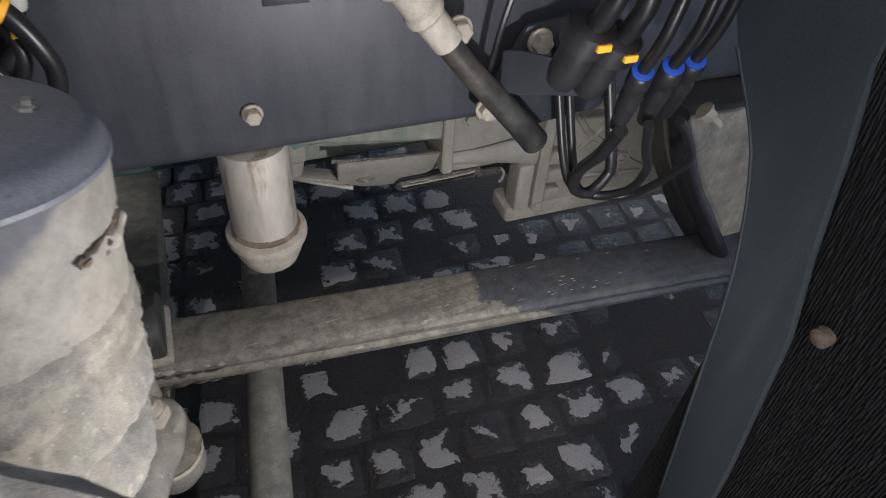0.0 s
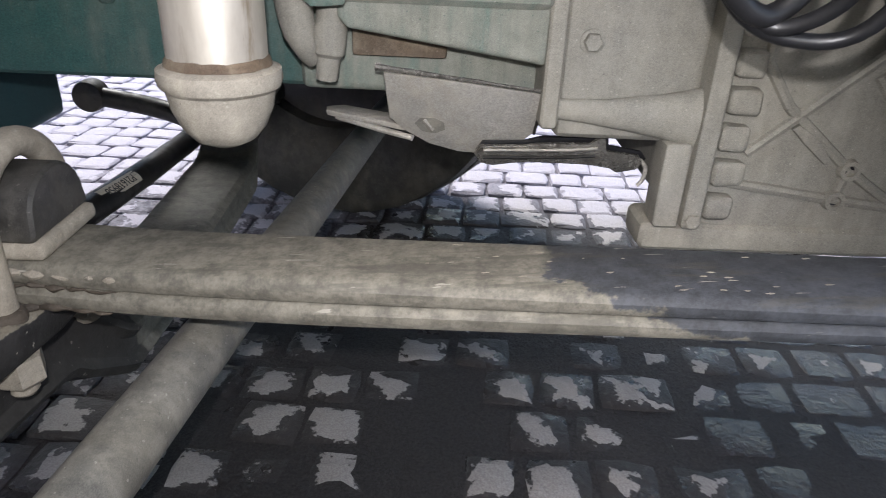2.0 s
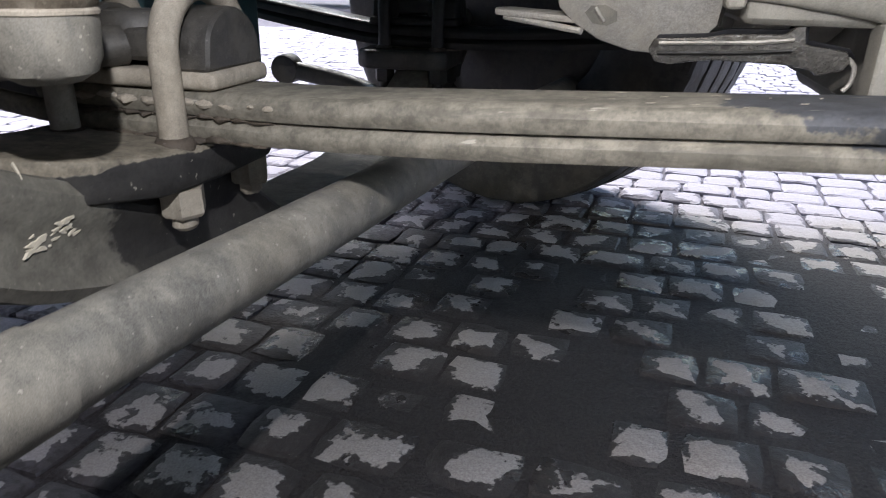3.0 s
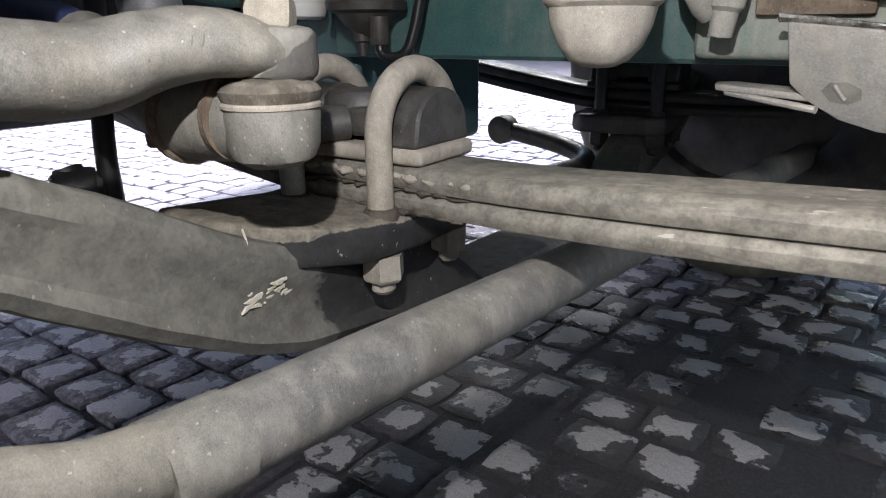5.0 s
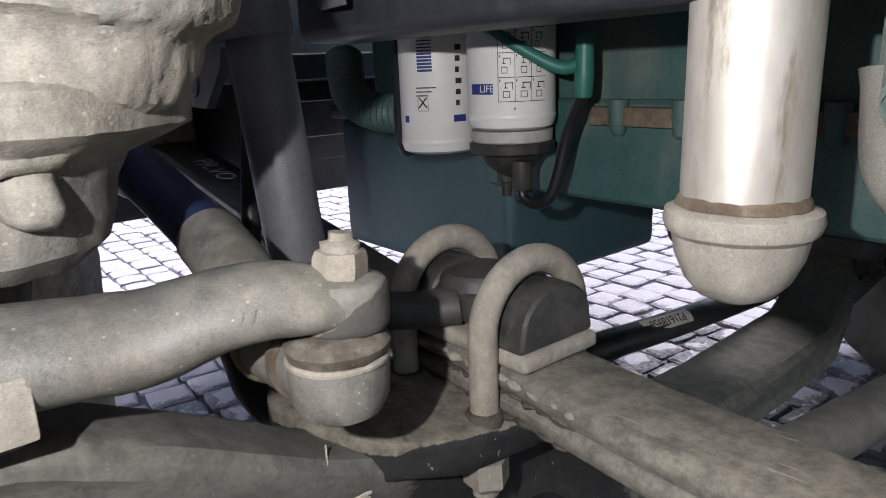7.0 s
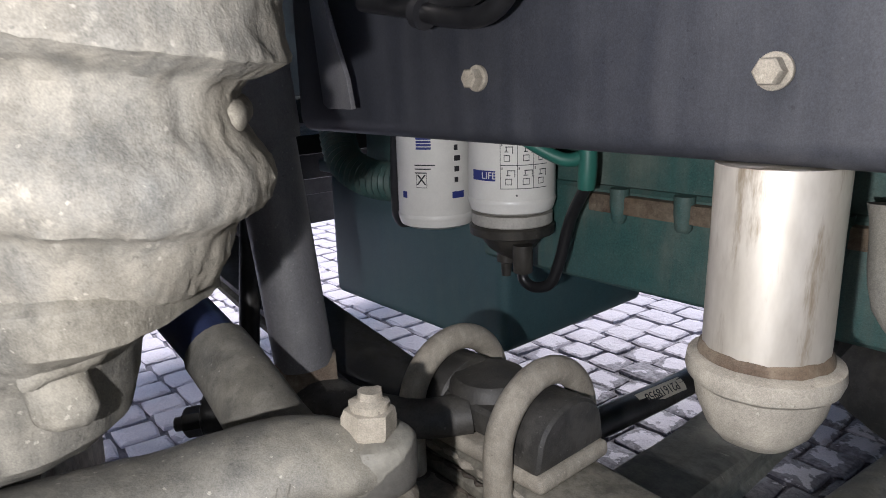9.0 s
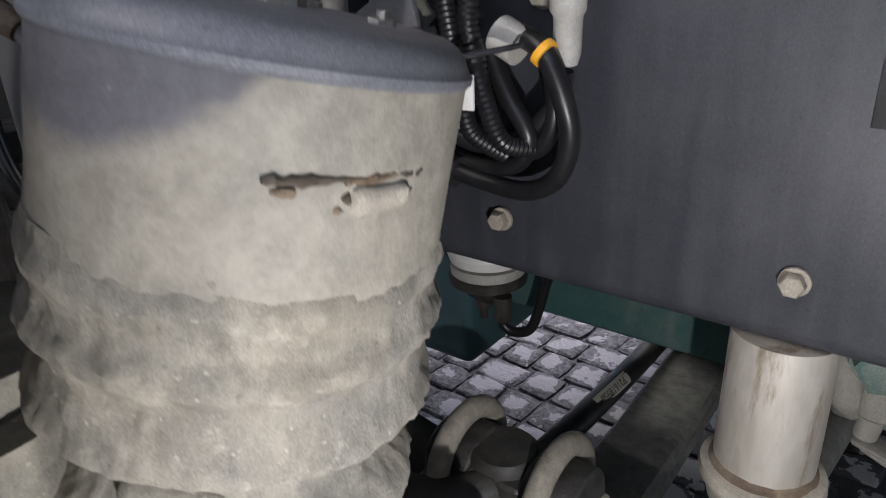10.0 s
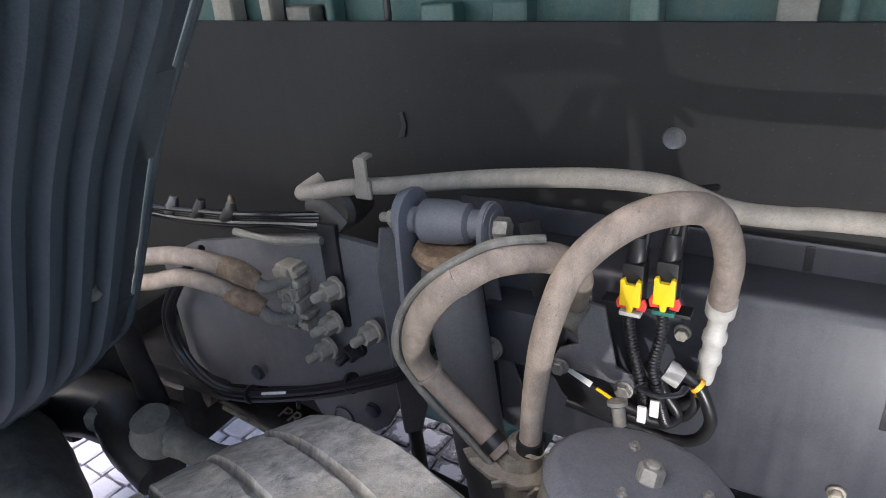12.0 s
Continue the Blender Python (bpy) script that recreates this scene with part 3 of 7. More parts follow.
part("strip_slot", box((0.094, 0.7545, 1.004), (0.104, 0.757, 1.036), 0.001), black_plastic, shield, "narrow black slot")
part("round_plug", lathe([(0.0, 0.003), (0.009, 0.003), (0.012, 0.005), (0.014, 0.0)], (-0.066, 0.766, 1.148), (0, -1, 0), 24), shock_paint, shield, "round pressed plug")

# ---------------------------------------------------------------- front bracket with the hose manifold
bracket = thing("spring_bracket", (-0.55, 0.618, 0.62), "dark painted front spring bracket with dusty studs", "bracket")
part("plate", prism([(-0.90, 0.68), (-0.82, 0.648), (-0.70, 0.678), (-0.612, 0.708), (-0.588, 0.660), (-0.562, 0.634), (-0.505, 0.632), (-0.445, 0.680), (-0.415, 0.735), (-0.36, 0.78), (-0.36, 1.0), (-0.50, 1.012), (-0.62, 0.99), (-0.80, 0.95), (-0.90, 0.90)], (0, 0.634, 0), (1, 0, 0), (0, 0, 1), 0.014, 0.004), shock_paint, bracket)
part("flange", prism([(0.0, 0.705), (0.028, 0.70), (0.04, 0.74), (0.045, 1.0), (0.035, 1.045), (0.0, 1.05), (-0.012, 0.99), (-0.005, 0.80)], (-0.398, 0.598, 0), (0.55, 0.83, 0), (0, 0, 1), 0.008, 0.002), shock_paint, bracket)
part("edge_strip", box((-0.520, 0.614, 0.86), (-0.488, 0.624, 1.03), 0.003), black_plastic, bracket)
for x, z in ((-0.494, 0.935), (-0.507, 0.873), (-0.526, 0.821), (-0.434, 0.875)):
    bolt(bracket, (x, 0.601, z), (-0.25, -1, 0), 0.026, 0.02, ubolt_steel, 0.018, 0.02, "stud")
for x, z in ((-0.457, 0.722), (-0.701, 0.721)):
    bolt(bracket, (x, 0.603, z), (0, -1, 0), 0.022, 0.006, rail_paint, 0.014)
bolt(bracket, (-0.482, 0.617, 0.823), (-0.2, -1, -0.1), 0.024, 0.022, black_plastic, 0.016, 0.02, "stud")

part("round_boss", lathe([(0.021, 0.0), (0.021, 0.003), (0.017, 0.003), (0.016, 0.001)], (-0.535, 0.6195, 0.668), (0, -1, 0), 26), shock_paint, bracket)

# ---------------------------------------------------------------- bump stop
def bump_stop(y, dark=False):
    ob = thing("bump_stop", (0.1675, y, 0.515), "bare steel bump stop with cream dusty rubber dome under rail", "bump stop", "bump stops")
    a, b = (bright_tube, rubber_cream) if not dark else (dark_paint, dark_paint)
    part("tube", lathe([(0.0378, 0.582), (0.0380, 0.60), (0.0376, 0.66), (0.0378, 0.7035)], (0.1675, y, 0), seg=40), a, ob, "scratched bare steel tube")
    part("weld", lumpy(lathe([(0.037, 0.579), (0.0405, 0.581), (0.0402, 0.585), (0.0378, 0.588)], (0.1675, y, 0), seg=40), 0.0012, 0.006), rust, ob, "rough weld bead")
    part("dome", lumpy(lathe([(0.0, 0.516), (0.013, 0.5172), (0.024, 0.5225), (0.033, 0.5325), (0.0392, 0.548), (0.0422, 0.562), (0.0465, 0.5655), (0.0480, 0.571), (0.0470, 0.578), (0.039, 0.581)], (0.1675, y, 0), seg=44), 0.0007, 0.02), b, ob, "cream dusty rubber dome")
    return ob


bump_stop(0.708)

# ---------------------------------------------------------------- leaf springs
SY = 0.700


def spring_line(x):
    """Height of the upper leaf's top face along the spring."""
    if x > -0.06:
        d = x - 0.10
        return 0.4284 + 0.0305 * (math.sqrt(d * d + 0.002) + d)
    d = -0.15 - x
    return 0.4287 + 0.085 * (math.sqrt(d * d + 0.0016) + d)


def leaf(x0, x1, top, thick_mid, thick_end, y, width, n=28, sink=0.0):
    bm = bmesh.new()
    rings = []
    w = width / 2
    yc = y
    for k in range(n + 1):
        x = x0 + (x1 - x0) * k / n
        y = yc - 0.064 * (math.sqrt(x * x + 0.002) + x) if x > -0.06 else yc
        f = min(max(abs(x + 0.06) - 0.31, 0.0) / 0.6, 1.0)
        th = thick_mid + (thick_end - thick_mid) * f
        z = spring_line(x) + top + sink * f
        prof = [(-w + 0.009, 0), (w - 0.009, 0), (w - 0.004, -0.0025), (w, -th * 0.4), (w, -th * 0.7), (w - 0.003, -th), (-w + 0.003, -th), (-w, -th * 0.7), (-w, -th * 0.4), (-w + 0.004, -0.0025)]
        rings.append([bm.verts.new((x, y + p, z + q)) for p, q in prof])
    m = len(rings[0])
    for a, b in zip(rings, rings[1:]):
        for q in range(m):
            bm.faces.new((a[q], a[(q + 1) % m], b[(q + 1) % m], b[q]))
    bm.faces.new(rings[0][::-1])
    bm.faces.new(rings[-1])
    return bm


def leaf_spring(y, material, label):
    ob = thing("leaf_spring", (-0.06, y, 0.385), label, "leaf spring", "front leaf springs")
    part("upper_leaf", leaf(-0.95, 0.88, 0.0, 0.0206, 0.0136, y, 0.0865, 48), material, ob)
    part("lower_leaf", leaf(-0.90, 0.86, -0.0216, 0.0204, 0.0136, y, 0.0855, 48, 0.007), material, ob)
    part("pad", box((-0.15, y - 0.044, 0.384), (0.035, y + 0.044, 0.3864), 0.001), boot_coat, ob, "rusty liner plate")
    part("front_half", leaf(-0.98, -0.16, 0.0012, 0.0206, 0.0136, y, 0.088), dark_paint, ob, "black painted front half")
    part("dowel", lathe([(0.006, 0.0), (0.006, 0.003), (0.004, 0.004)], (0.050, y - 0.046, 0.416), (0, -1, 0), 14), material, ob)
    return ob


near_spring = leaf_spring(SY, spring_steel, "two-leaf steel leaf spring caked with grey dust and rust")
rnd_mud = random.Random(5)
for z, thick, m_, label in ((0.4070, 0.0030, dark_crust, "dark packed dirt"), (0.4195, 0.0046, ubolt_steel, "cream crust"), (0.3868, 0.0036, dark_crust, "dark packed dirt")):
    x = -0.145
    while x < 0.075:
        w = rnd_mud.uniform(0.012, 0.030)
        y = SY - 0.0425 - 0.064 * (math.sqrt(x * x + 0.002) + x) * (1 if x > -0.06 else 0)
        k = rnd_mud.uniform(0.7, 1.15) * (1.0 if x < 0.03 else 0.6)
        part("packed_dirt", lumpy(tube([(x, y + 0.001, z), (x + w * 0.4, y - 0.0005, z + rnd_mud.uniform(-0.002, 0.002)), (x + w, y + 0.001, z)], [thick * 0.3 * k, thick * k, thick * 0.3 * k], 10, 4), 0.0012, 0.006, x * 40), m_, near_spring, label)
        x += w * rnd_mud.uniform(0.8, 1.1)
for k in range(6):
    x = -0.46 + 0.026 * k
    a, b = (0.010, -0.006) if k % 2 else (-0.004, 0.010)
    part("chalk_stroke", tube([(x, SY - 0.028, spring_line(x) + 0.0004), (x + a, SY - 0.014, spring_line(x + a) + 0.0004), (x + b, SY + 0.002, spring_line(x + b) + 0.0004)], 0.0014, 6, 3, 0.3), label_paper, near_spring, "pale chalk stroke")
rnd_flake = random.Random(11)
for k in range(26):
    x = rnd_flake.choice((0.46, 0.52, 0.58, 0.38)) + rnd_flake.uniform(-0.06, 0.06)
    y = SY - 0.128 * x + rnd_flake.uniform(-0.032, 0.03)
    n_ = rnd_flake.randint(6, 9)
    r_ = rnd_flake.uniform(0.0006, 0.0024)
    part("paint_flake", prism([(r_ * rnd_flake.uniform(0.5, 2.6) * math.cos(2 * math.pi * q / n_), 0.5 * r_ * rnd_flake.uniform(0.3, 1.5) * math.sin(2 * math.pi * q / n_)) for q in range(n_)], (x, y, spring_line(x) - 0.0003), (1, 0, 0.05), (0, 1, 0), 0.0007, 0.0), ubolt_steel, near_spring, "pale paint flake")
# far spring takes near-black paint in place of the shade there
leaf_spring(1.547, dark_paint, "leaf spring on the far side of the axle, coloured dark for shade")

# ---------------------------------------------------------------- U-bolts and the cap casting
def u_bolt(x, y, material, nuts):
    ob = thing("u_bolt", (x, y, 0.30), "dusty cream steel U-bolt clamping the leaf spring to the axle", "u-bolt", "spring U-bolts")
    r, half, zt = 0.0125, 0.057, 0.455
    pts = [(x, y - half, 0.352)] + [(x, y - half, 0.38), (x, y - half, 0.42)]
    pts += [(x, y - half * math.cos(radians(a)), zt + half * math.sin(radians(a))) for a in range(0, 181, 15)]
    pts += [(x, y + half, 0.42), (x, y + half, 0.38), (x, y + half, 0.352)]
    part("rod", tube(pts, r, 18, 2), material, ob)
    for s in (-1, 1):
        yy = y + s * half
        part("nut", lumpy(joined(hexagon((x, yy, 0.347), (0, 0, -1), 0.036, 0.027), lathe([(0.0115, 0.027), (0.0115, 0.036), (0.008, 0.04)], (x, yy, 0.347), (0, 0, -1), 14)), 0.0012, 0.012), nuts, ob)
        part("rust_ring", lumpy(lathe([(0.0178, -0.002), (0.0172, 0.004), (0.0150, 0.0075), (0.0124, 0.0085)], (x, yy, 0.3825), (0, 0, 1), 24), 0.0008, 0.006), dark_crust, ob, "rusty ring")
    return ob


def clamp_casting(y, material, arm):
    ob = thing("clamp_casting", (-0.065, y, 0.4290), "dark dusty cast clamp bolted over the leaf spring", "clamp casting", "spring clamps")
    half = [(-0.046, 0.0)] + [(-0.0425 * math.cos(radians(a)), 0.018 + 0.0345 * math.sin(radians(a))) for a in range(0, 181, 15)] + [(0.046, 0.0)]
    for x0, x1 in ((-0.036, 0.024), (-0.152, -0.095)):
        part("saddle", prism(half, (x0, y, 0.4438), (0, 1, 0), (0, 0, 1), x1 - x0, 0.007, 3), material, ob)
    part("base", lumpy(box((-0.158, y - 0.047, 0.4292), (0.029, y + 0.047, 0.4450), 0.007, 4), 0.0012, 0.015), ubolt_steel if arm else material, ob, "dust coated base plate")
    part("middle", box((-0.10, y - 0.040, 0.450), (-0.03, y + 0.040, 0.478), 0.010, 3), material, ob)
    part("knob", lathe([(0.040, 0.470), (0.038, 0.485), (0.033, 0.4905), (0.0, 0.4915)], (-0.073, y, 0), seg=32), material, ob)
    if arm:
        part("shock_arm", tube([(-0.07, y - 0.03, 0.463), (-0.10, y - 0.065, 0.458), (-0.16, y - 0.09, 0.452), (-0.235, y - 0.098, 0.448)], [0.024, 0.022, 0.026, 0.030], 16, 5, 0.75), material, ob)
    return ob


# far U-bolts and clamp are darkened copies, shade painted into them
for x in (-0.009, -0.121):
    u_bolt(x, SY, ubolt_steel, ubolt_steel)
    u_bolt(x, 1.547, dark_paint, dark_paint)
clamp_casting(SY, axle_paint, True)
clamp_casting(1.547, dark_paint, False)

# ---------------------------------------------------------------- front axle
def axle_section(y):
    """Heights of the forged beam's top and bottom and its half width along y."""
    d = abs(y - 1.12)
    keys = ((0.0, 0.245, 0.165, 0.058), (0.28, 0.258, 0.175, 0.058), (0.36, 0.330, 0.225, 0.046), (0.375, 0.346, 0.240, 0.040), (0.50, 0.346, 0.258, 0.040), (0.56, 0.372, 0.268, 0.040), (0.62, 0.396, 0.290, 0.040), (0.70, 0.440, 0.335, 0.042), (0.80, 0.487, 0.400, 0.045), (0.92, 0.515, 0.43, 0.05))
    for a, b in zip(keys, keys[1:]):
        if d <= b[0]:
            f = (d - a[0]) / (b[0] - a[0])
            return tuple(a[i] + (b[i] - a[i]) * f for i in (1, 2, 3))
    return keys[-1][1:]


def axle_beam(y0, y1, n):
    bm = bmesh.new()
    rings = []
    for k in range(n + 1):
        y = y0 + (y1 - y0) * k / n
        top, bot, w = axle_section(y)
        h = top - bot
        prof = [(-w, top - 0.012), (-w + 0.008, top - 0.002), (-w + 0.016, top), (w - 0.016, top), (w - 0.008, top - 0.002), (w, top - 0.012), (w, top - 0.022), (w - 0.010, top - h * 0.40), (w - 0.012, bot + h * 0.3), (w - 0.004, bot + 0.016), (w - 0.012, bot + 0.004), (w - 0.03, bot), (-w + 0.03, bot), (-w + 0.012, bot + 0.004), (-w + 0.004, bot + 0.016), (-w + 0.012, bot + h * 0.3), (-w + 0.010, top - h * 0.40), (-w, top - 0.022)]
        rings.append([bm.verts.new((-0.063 + p, y, q)) for p, q in prof])
    m = len(rings[0])
    for a, b in zip(rings, rings[1:]):
        for q in range(m):
            bm.faces.new((a[q], a[(q + 1) % m], b[(q + 1) % m], b[q]))
    bm.faces.new(rings[0][::-1])
    bm.faces.new(rings[-1])
    return lumpy(bm, 0.0012, 0.04)


front_axle = thing("front_axle", (-0.063, 1.12, 0.165), "forged black front axle beam with worn dusty paint", "axle")
part("beam", axle_beam(0.235, 2.0, 110), beam_coat, front_axle)
for y in (SY, 1.547):
    s = 1 if y == SY else -1
    out = [(-0.112, s * -0.18), (-0.07, s * -0.193), (-0.011, s * -0.184), (0.045, s * -0.15), (0.070, s * -0.095), (0.079, s * -0.02), (0.079, s * 0.07), (0.05, s * 0.092), (-0.09, s * 0.092), (-0.115, s * 0.07), (-0.114, s * -0.05)][::s]
    pad = part("spring_pad", lumpy(prism([(p * 0.98, q) for p, q in out], (-0.063, y, 0.3465), (1, 0, 0), (0, 1, 0), 0.0375, 0.011, 4), 0.0012, 0.03), pad_coat if y == SY else axle_paint, front_axle, "black spring seat with flaking paint")
    for v in pad.data.vertices:
        v.co.z += 0.13 * max(0.0, s * (y - v.co.y) - 0.085)

    if y == SY:
        part("chalk_stroke", tube([(-0.040, 0.508, 0.3985), (-0.030, 0.503, 0.390), (-0.029, 0.500, 0.378)], 0.0018, 6, 3, 0.4, (0, 1, 0)), label_paper, front_axle, "pale paint drip")
rnd_chip = random.Random(3)
for k in range(34):
    f, g = rnd_chip.random(), rnd_chip.random()
    y, z = 0.498 + 0.050 * f, 0.335 + 0.019 * g * (0.6 + 0.4 * f)
    n_ = rnd_chip.randint(5, 8)
    r_ = rnd_chip.uniform(0.0008, 0.0042)
    top, bot, w = axle_section(y)
    low = top - 0.40 * (top - bot)
    x = -0.063 + w - 0.010 + 0.010 * max(0.0, (z - low) / (top - 0.022 - low))
    a = rnd_chip.uniform(-0.2, 0.5)
    part("scrape", prism([(r_ * rnd_chip.uniform(0.6, 1.9) * math.cos(2 * math.pi * q / n_), 0.55 * r_ * rnd_chip.uniform(0.3, 1.4) * math.sin(2 * math.pi * q / n_)) for q in range(n_)], (x - 0.0012, y, z), (0, math.cos(a), math.sin(a)), (0.1, -math.sin(a), math.cos(a)), 0.0022, 0.0), label_paper, front_axle, "pale scraped mark")

# ---------------------------------------------------------------- steering
tie_rod = thing("tie_rod", (0.12, 0.9, 0.30), "grey dusty steel tie rod across behind the axle", "tie rod")
TR = lambda y: (0.055 + 0.106 * y, y, 0.345 - 0.03 * y)
part("bar", tube([TR(0.36), TR(0.7), TR(1.1), TR(1.5), TR(1.85)], 0.0265, 24, 3), tube_grey, tie_rod)
part("clamp", tube([TR(0.33), TR(0.35), TR(0.375)], 0.0285, 20, 2), tube_grey, tie_rod, "crimped end")
part("end_joint", tube([TR(0.37), (0.09, 0.30, 0.35), (0.085, 0.25, 0.365)], [0.024, 0.020, 0.026], 16, 5), casting, tie_rod)
part("far_joint", tube([TR(1.84), TR(1.93)], [0.024, 0.03], 16, 2), casting, tie_rod)

steering_arm = thing("steering_lever", (0.02, 0.42, 0.49), "cast grey steering lever, dusty, with flecked worn face", "steering lever")
part("arm", lumpy(tube([(-0.03, 0.17, 0.54), (-0.032, 0.27, 0.537), (-0.032, 0.345, 0.529), (-0.026, 0.392, 0.526), (-0.010, 0.430, 0.536), (0.006, 0.460, 0.540), (0.018, 0.484, 0.536), (0.023, 0.497, 0.533)], [0.046, 0.046, 0.046, 0.044, 0.040, 0.036, 0.032, 0.026], 26, 7, 0.60), 0.0012, 0.03), casting, steering_arm)
part("head", lumpy(lathe([(0.018, 0.5150), (0.024, 0.5158), (0.0275, 0.519), (0.0285, 0.524), (0.0285, 0.540), (0.0272, 0.5455), (0.024, 0.5485), (0.016, 0.5500), (0.0, 0.5502)], (0.0235, 0.498, 0), (0.0, 0.0, 1), 40), 0.0010, 0.02), head_coat, steering_arm, "worn eye, dust wiped off below")
for k, (y_, z_) in enumerate(((0.392, 0.532), (0.399, 0.533), (0.406, 0.535), (0.422, 0.540), (0.428, 0.541), (0.434, 0.542))):
    x_ = -0.026 + (y_ - 0.392) * 0.45 + 0.040
    part("worn_letter", tube([(x_ - 0.001, y_, z_ - 0.005), (x_, y_ + 0.001, z_), (x_ - 0.001, y_ + 0.003, z_ + 0.004)], 0.0012, 6, 3), casting, steering_arm)
part("square_nut", lumpy(box((-0.012, 0.293, 0.500), (0.014, 0.328, 0.536), 0.004), 0.0012, 0.015), ubolt_steel, steering_arm, "dusty square nut")
part("nut_collar", lumpy(box((-0.016, 0.284, 0.494), (0.006, 0.322, 0.530), 0.006), 0.001, 0.02), casting, steering_arm)
ball_joint = thing("ball_joint", (0.022, 0.485, 0.467), "dusty steering ball joint with rusty collar and castle nut", "ball joint")
part("castle_nut", lumpy(joined(lathe([(0.0160, 0.0), (0.0168, 0.003), (0.0168, 0.012), (0.0155, 0.017), (0.0135, 0.018)], (0.0235, 0.497, 0.5490), (0.03, 0.05, 1), 6), lathe([(0.0125, 0.017), (0.012, 0.022), (0.0075, 0.024), (0.007, 0.029), (0.0, 0.030)], (0.0235, 0.497, 0.5490), (0.03, 0.05, 1), 14)), 0.0016, 0.008), ubolt_steel, ball_joint, "cream caked castle nut")
part("boot", lumpy(lathe([(0.020, 0.5175), (0.026, 0.516), (0.031, 0.5135), (0.0335, 0.510), (0.0325, 0.5055), (0.031, 0.503), (0.0315, 0.500)], (0.026, 0.489, 0), seg=40), 0.0014, 0.009), boot_coat, ball_joint, "rust flecked dusty boot")
part("crimp_ring", lumpy(lathe([(0.0310, 0.4985), (0.0330, 0.4995), (0.0330, 0.5015), (0.0315, 0.503)], (0.0265, 0.4885, 0), seg=40), 0.0003, 0.012), ubolt_steel, ball_joint, "crimped ring")
part("socket", lumpy(lathe([(0.0315, 0.501), (0.0322, 0.494), (0.0318, 0.484), (0.0308, 0.474), (0.0275, 0.466), (0.018, 0.4605), (0.0, 0.4595)], (0.0265, 0.4885, 0), seg=32), 0.0010, 0.02), casting, ball_joint)
part("rust_collar", lumpy(tube([(0.002, 0.4865, 0.4935), (-0.003, 0.4868, 0.494)], 0.0335, 26, 1), 0.0006, 0.01), rust, ball_joint, "tan rusty collar")
drag_link = thing("drag_link", (-0.25, 0.505, 0.5), "dark dusty drag link running forward from the ball joint", "drag link")
part("neck", tube([(0.020, 0.4885, 0.490), (-0.018, 0.4878, 0.490), (-0.054, 0.489, 0.490)], [0.0285, 0.0315, 0.034], 24, 4), casting, drag_link)
part("collar", tube([(-0.050, 0.489, 0.4895), (-0.053, 0.4892, 0.490), (-0.058, 0.4894, 0.4905), (-0.061, 0.4896, 0.491)], [0.036, 0.038, 0.038, 0.035], 28, 1), rust, drag_link, "rusty ring")
part("tube", tube([(-0.058, 0.4895, 0.4905), (-0.10, 0.4925, 0.503), (-0.16, 0.496, 0.523), (-0.20, 0.4965, 0.536)], [0.034, 0.030, 0.0292, 0.0290], 22, 4), tube_grey, drag_link)
part("front_tube", tube([(-0.195, 0.4965, 0.534), (-0.27, 0.492, 0.559), (-0.42, 0.470, 0.617), (-0.62, 0.440, 0.683)], 0.0258, 20, 2), navy_paint, drag_link, "dark blue sleeve")
part("front_neck", lumpy(tube([(-0.612, 0.441, 0.680), (-0.65, 0.4355, 0.692), (-0.69, 0.430, 0.704), (-0.72, 0.426, 0.712)], [0.029, 0.024, 0.023, 0.028], 20, 4), 0.002, 0.02), tube_grey, drag_link, "grey front end")
part("front_socket", lumpy(lathe([(0.0, -0.036), (0.028, -0.034), (0.040, -0.018), (0.042, 0.008), (0.034, 0.022), (0.030, 0.034), (0.0, 0.036)], (-0.745, 0.423, 0.718), (0.1, -0.2, 1), 24), 0.0015, 0.02), tube_grey, drag_link, "dusty front ball socket")

# ---------------------------------------------------------------- shock absorber
shock = thing("shock_absorber", (-0.245, 0.60, 0.45), "dark grey steel shock absorber standing on the spring cap", "shock absorber")
SA, SB = Vector((-0.240, 0.602, 0.462)), Vector((-0.277, 0.561, 1.072))
sh = lambda f: tuple(SA + (SB - SA) * f)
part("lower_tube", tube([sh(0.03), sh(0.45)], 0.030, 28, 1), shock_paint, shock)
part("cover_tube", tube([sh(0.40), sh(0.415), sh(0.93), sh(0.95)], [0.0345, 0.0355, 0.0355, 0.030], 28, 1), shock_paint, shock, "grey dust cover")
part("lower_eye", lathe([(0.026, -0.03), (0.028, -0.027), (0.028, 0.027), (0.026, 0.03)], tuple(SA), (0.5, 0.86, 0), 24), rust, shock, "rusty eye")
part("rust_ring", tube([sh(0.935), sh(0.965)], 0.026, 20, 1), ochre, shock, "rusty neck")
part("crust", lumpy(lathe([(0.024, -0.012), (0.036, -0.010), (0.040, 0.0), (0.034, 0.010), (0.020, 0.012)], (-0.276, 0.560, 1.054), (0.05, 0, 1), 28), 0.003, 0.012), ochre, shock, "flaking rust crust")
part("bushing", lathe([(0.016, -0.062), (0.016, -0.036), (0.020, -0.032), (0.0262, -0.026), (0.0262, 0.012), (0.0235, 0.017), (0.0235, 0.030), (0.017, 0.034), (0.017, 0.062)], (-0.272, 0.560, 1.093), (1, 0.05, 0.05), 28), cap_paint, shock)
for x in (-0.330, -0.220):
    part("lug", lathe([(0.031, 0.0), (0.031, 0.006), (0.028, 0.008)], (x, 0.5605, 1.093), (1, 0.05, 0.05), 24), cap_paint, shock)
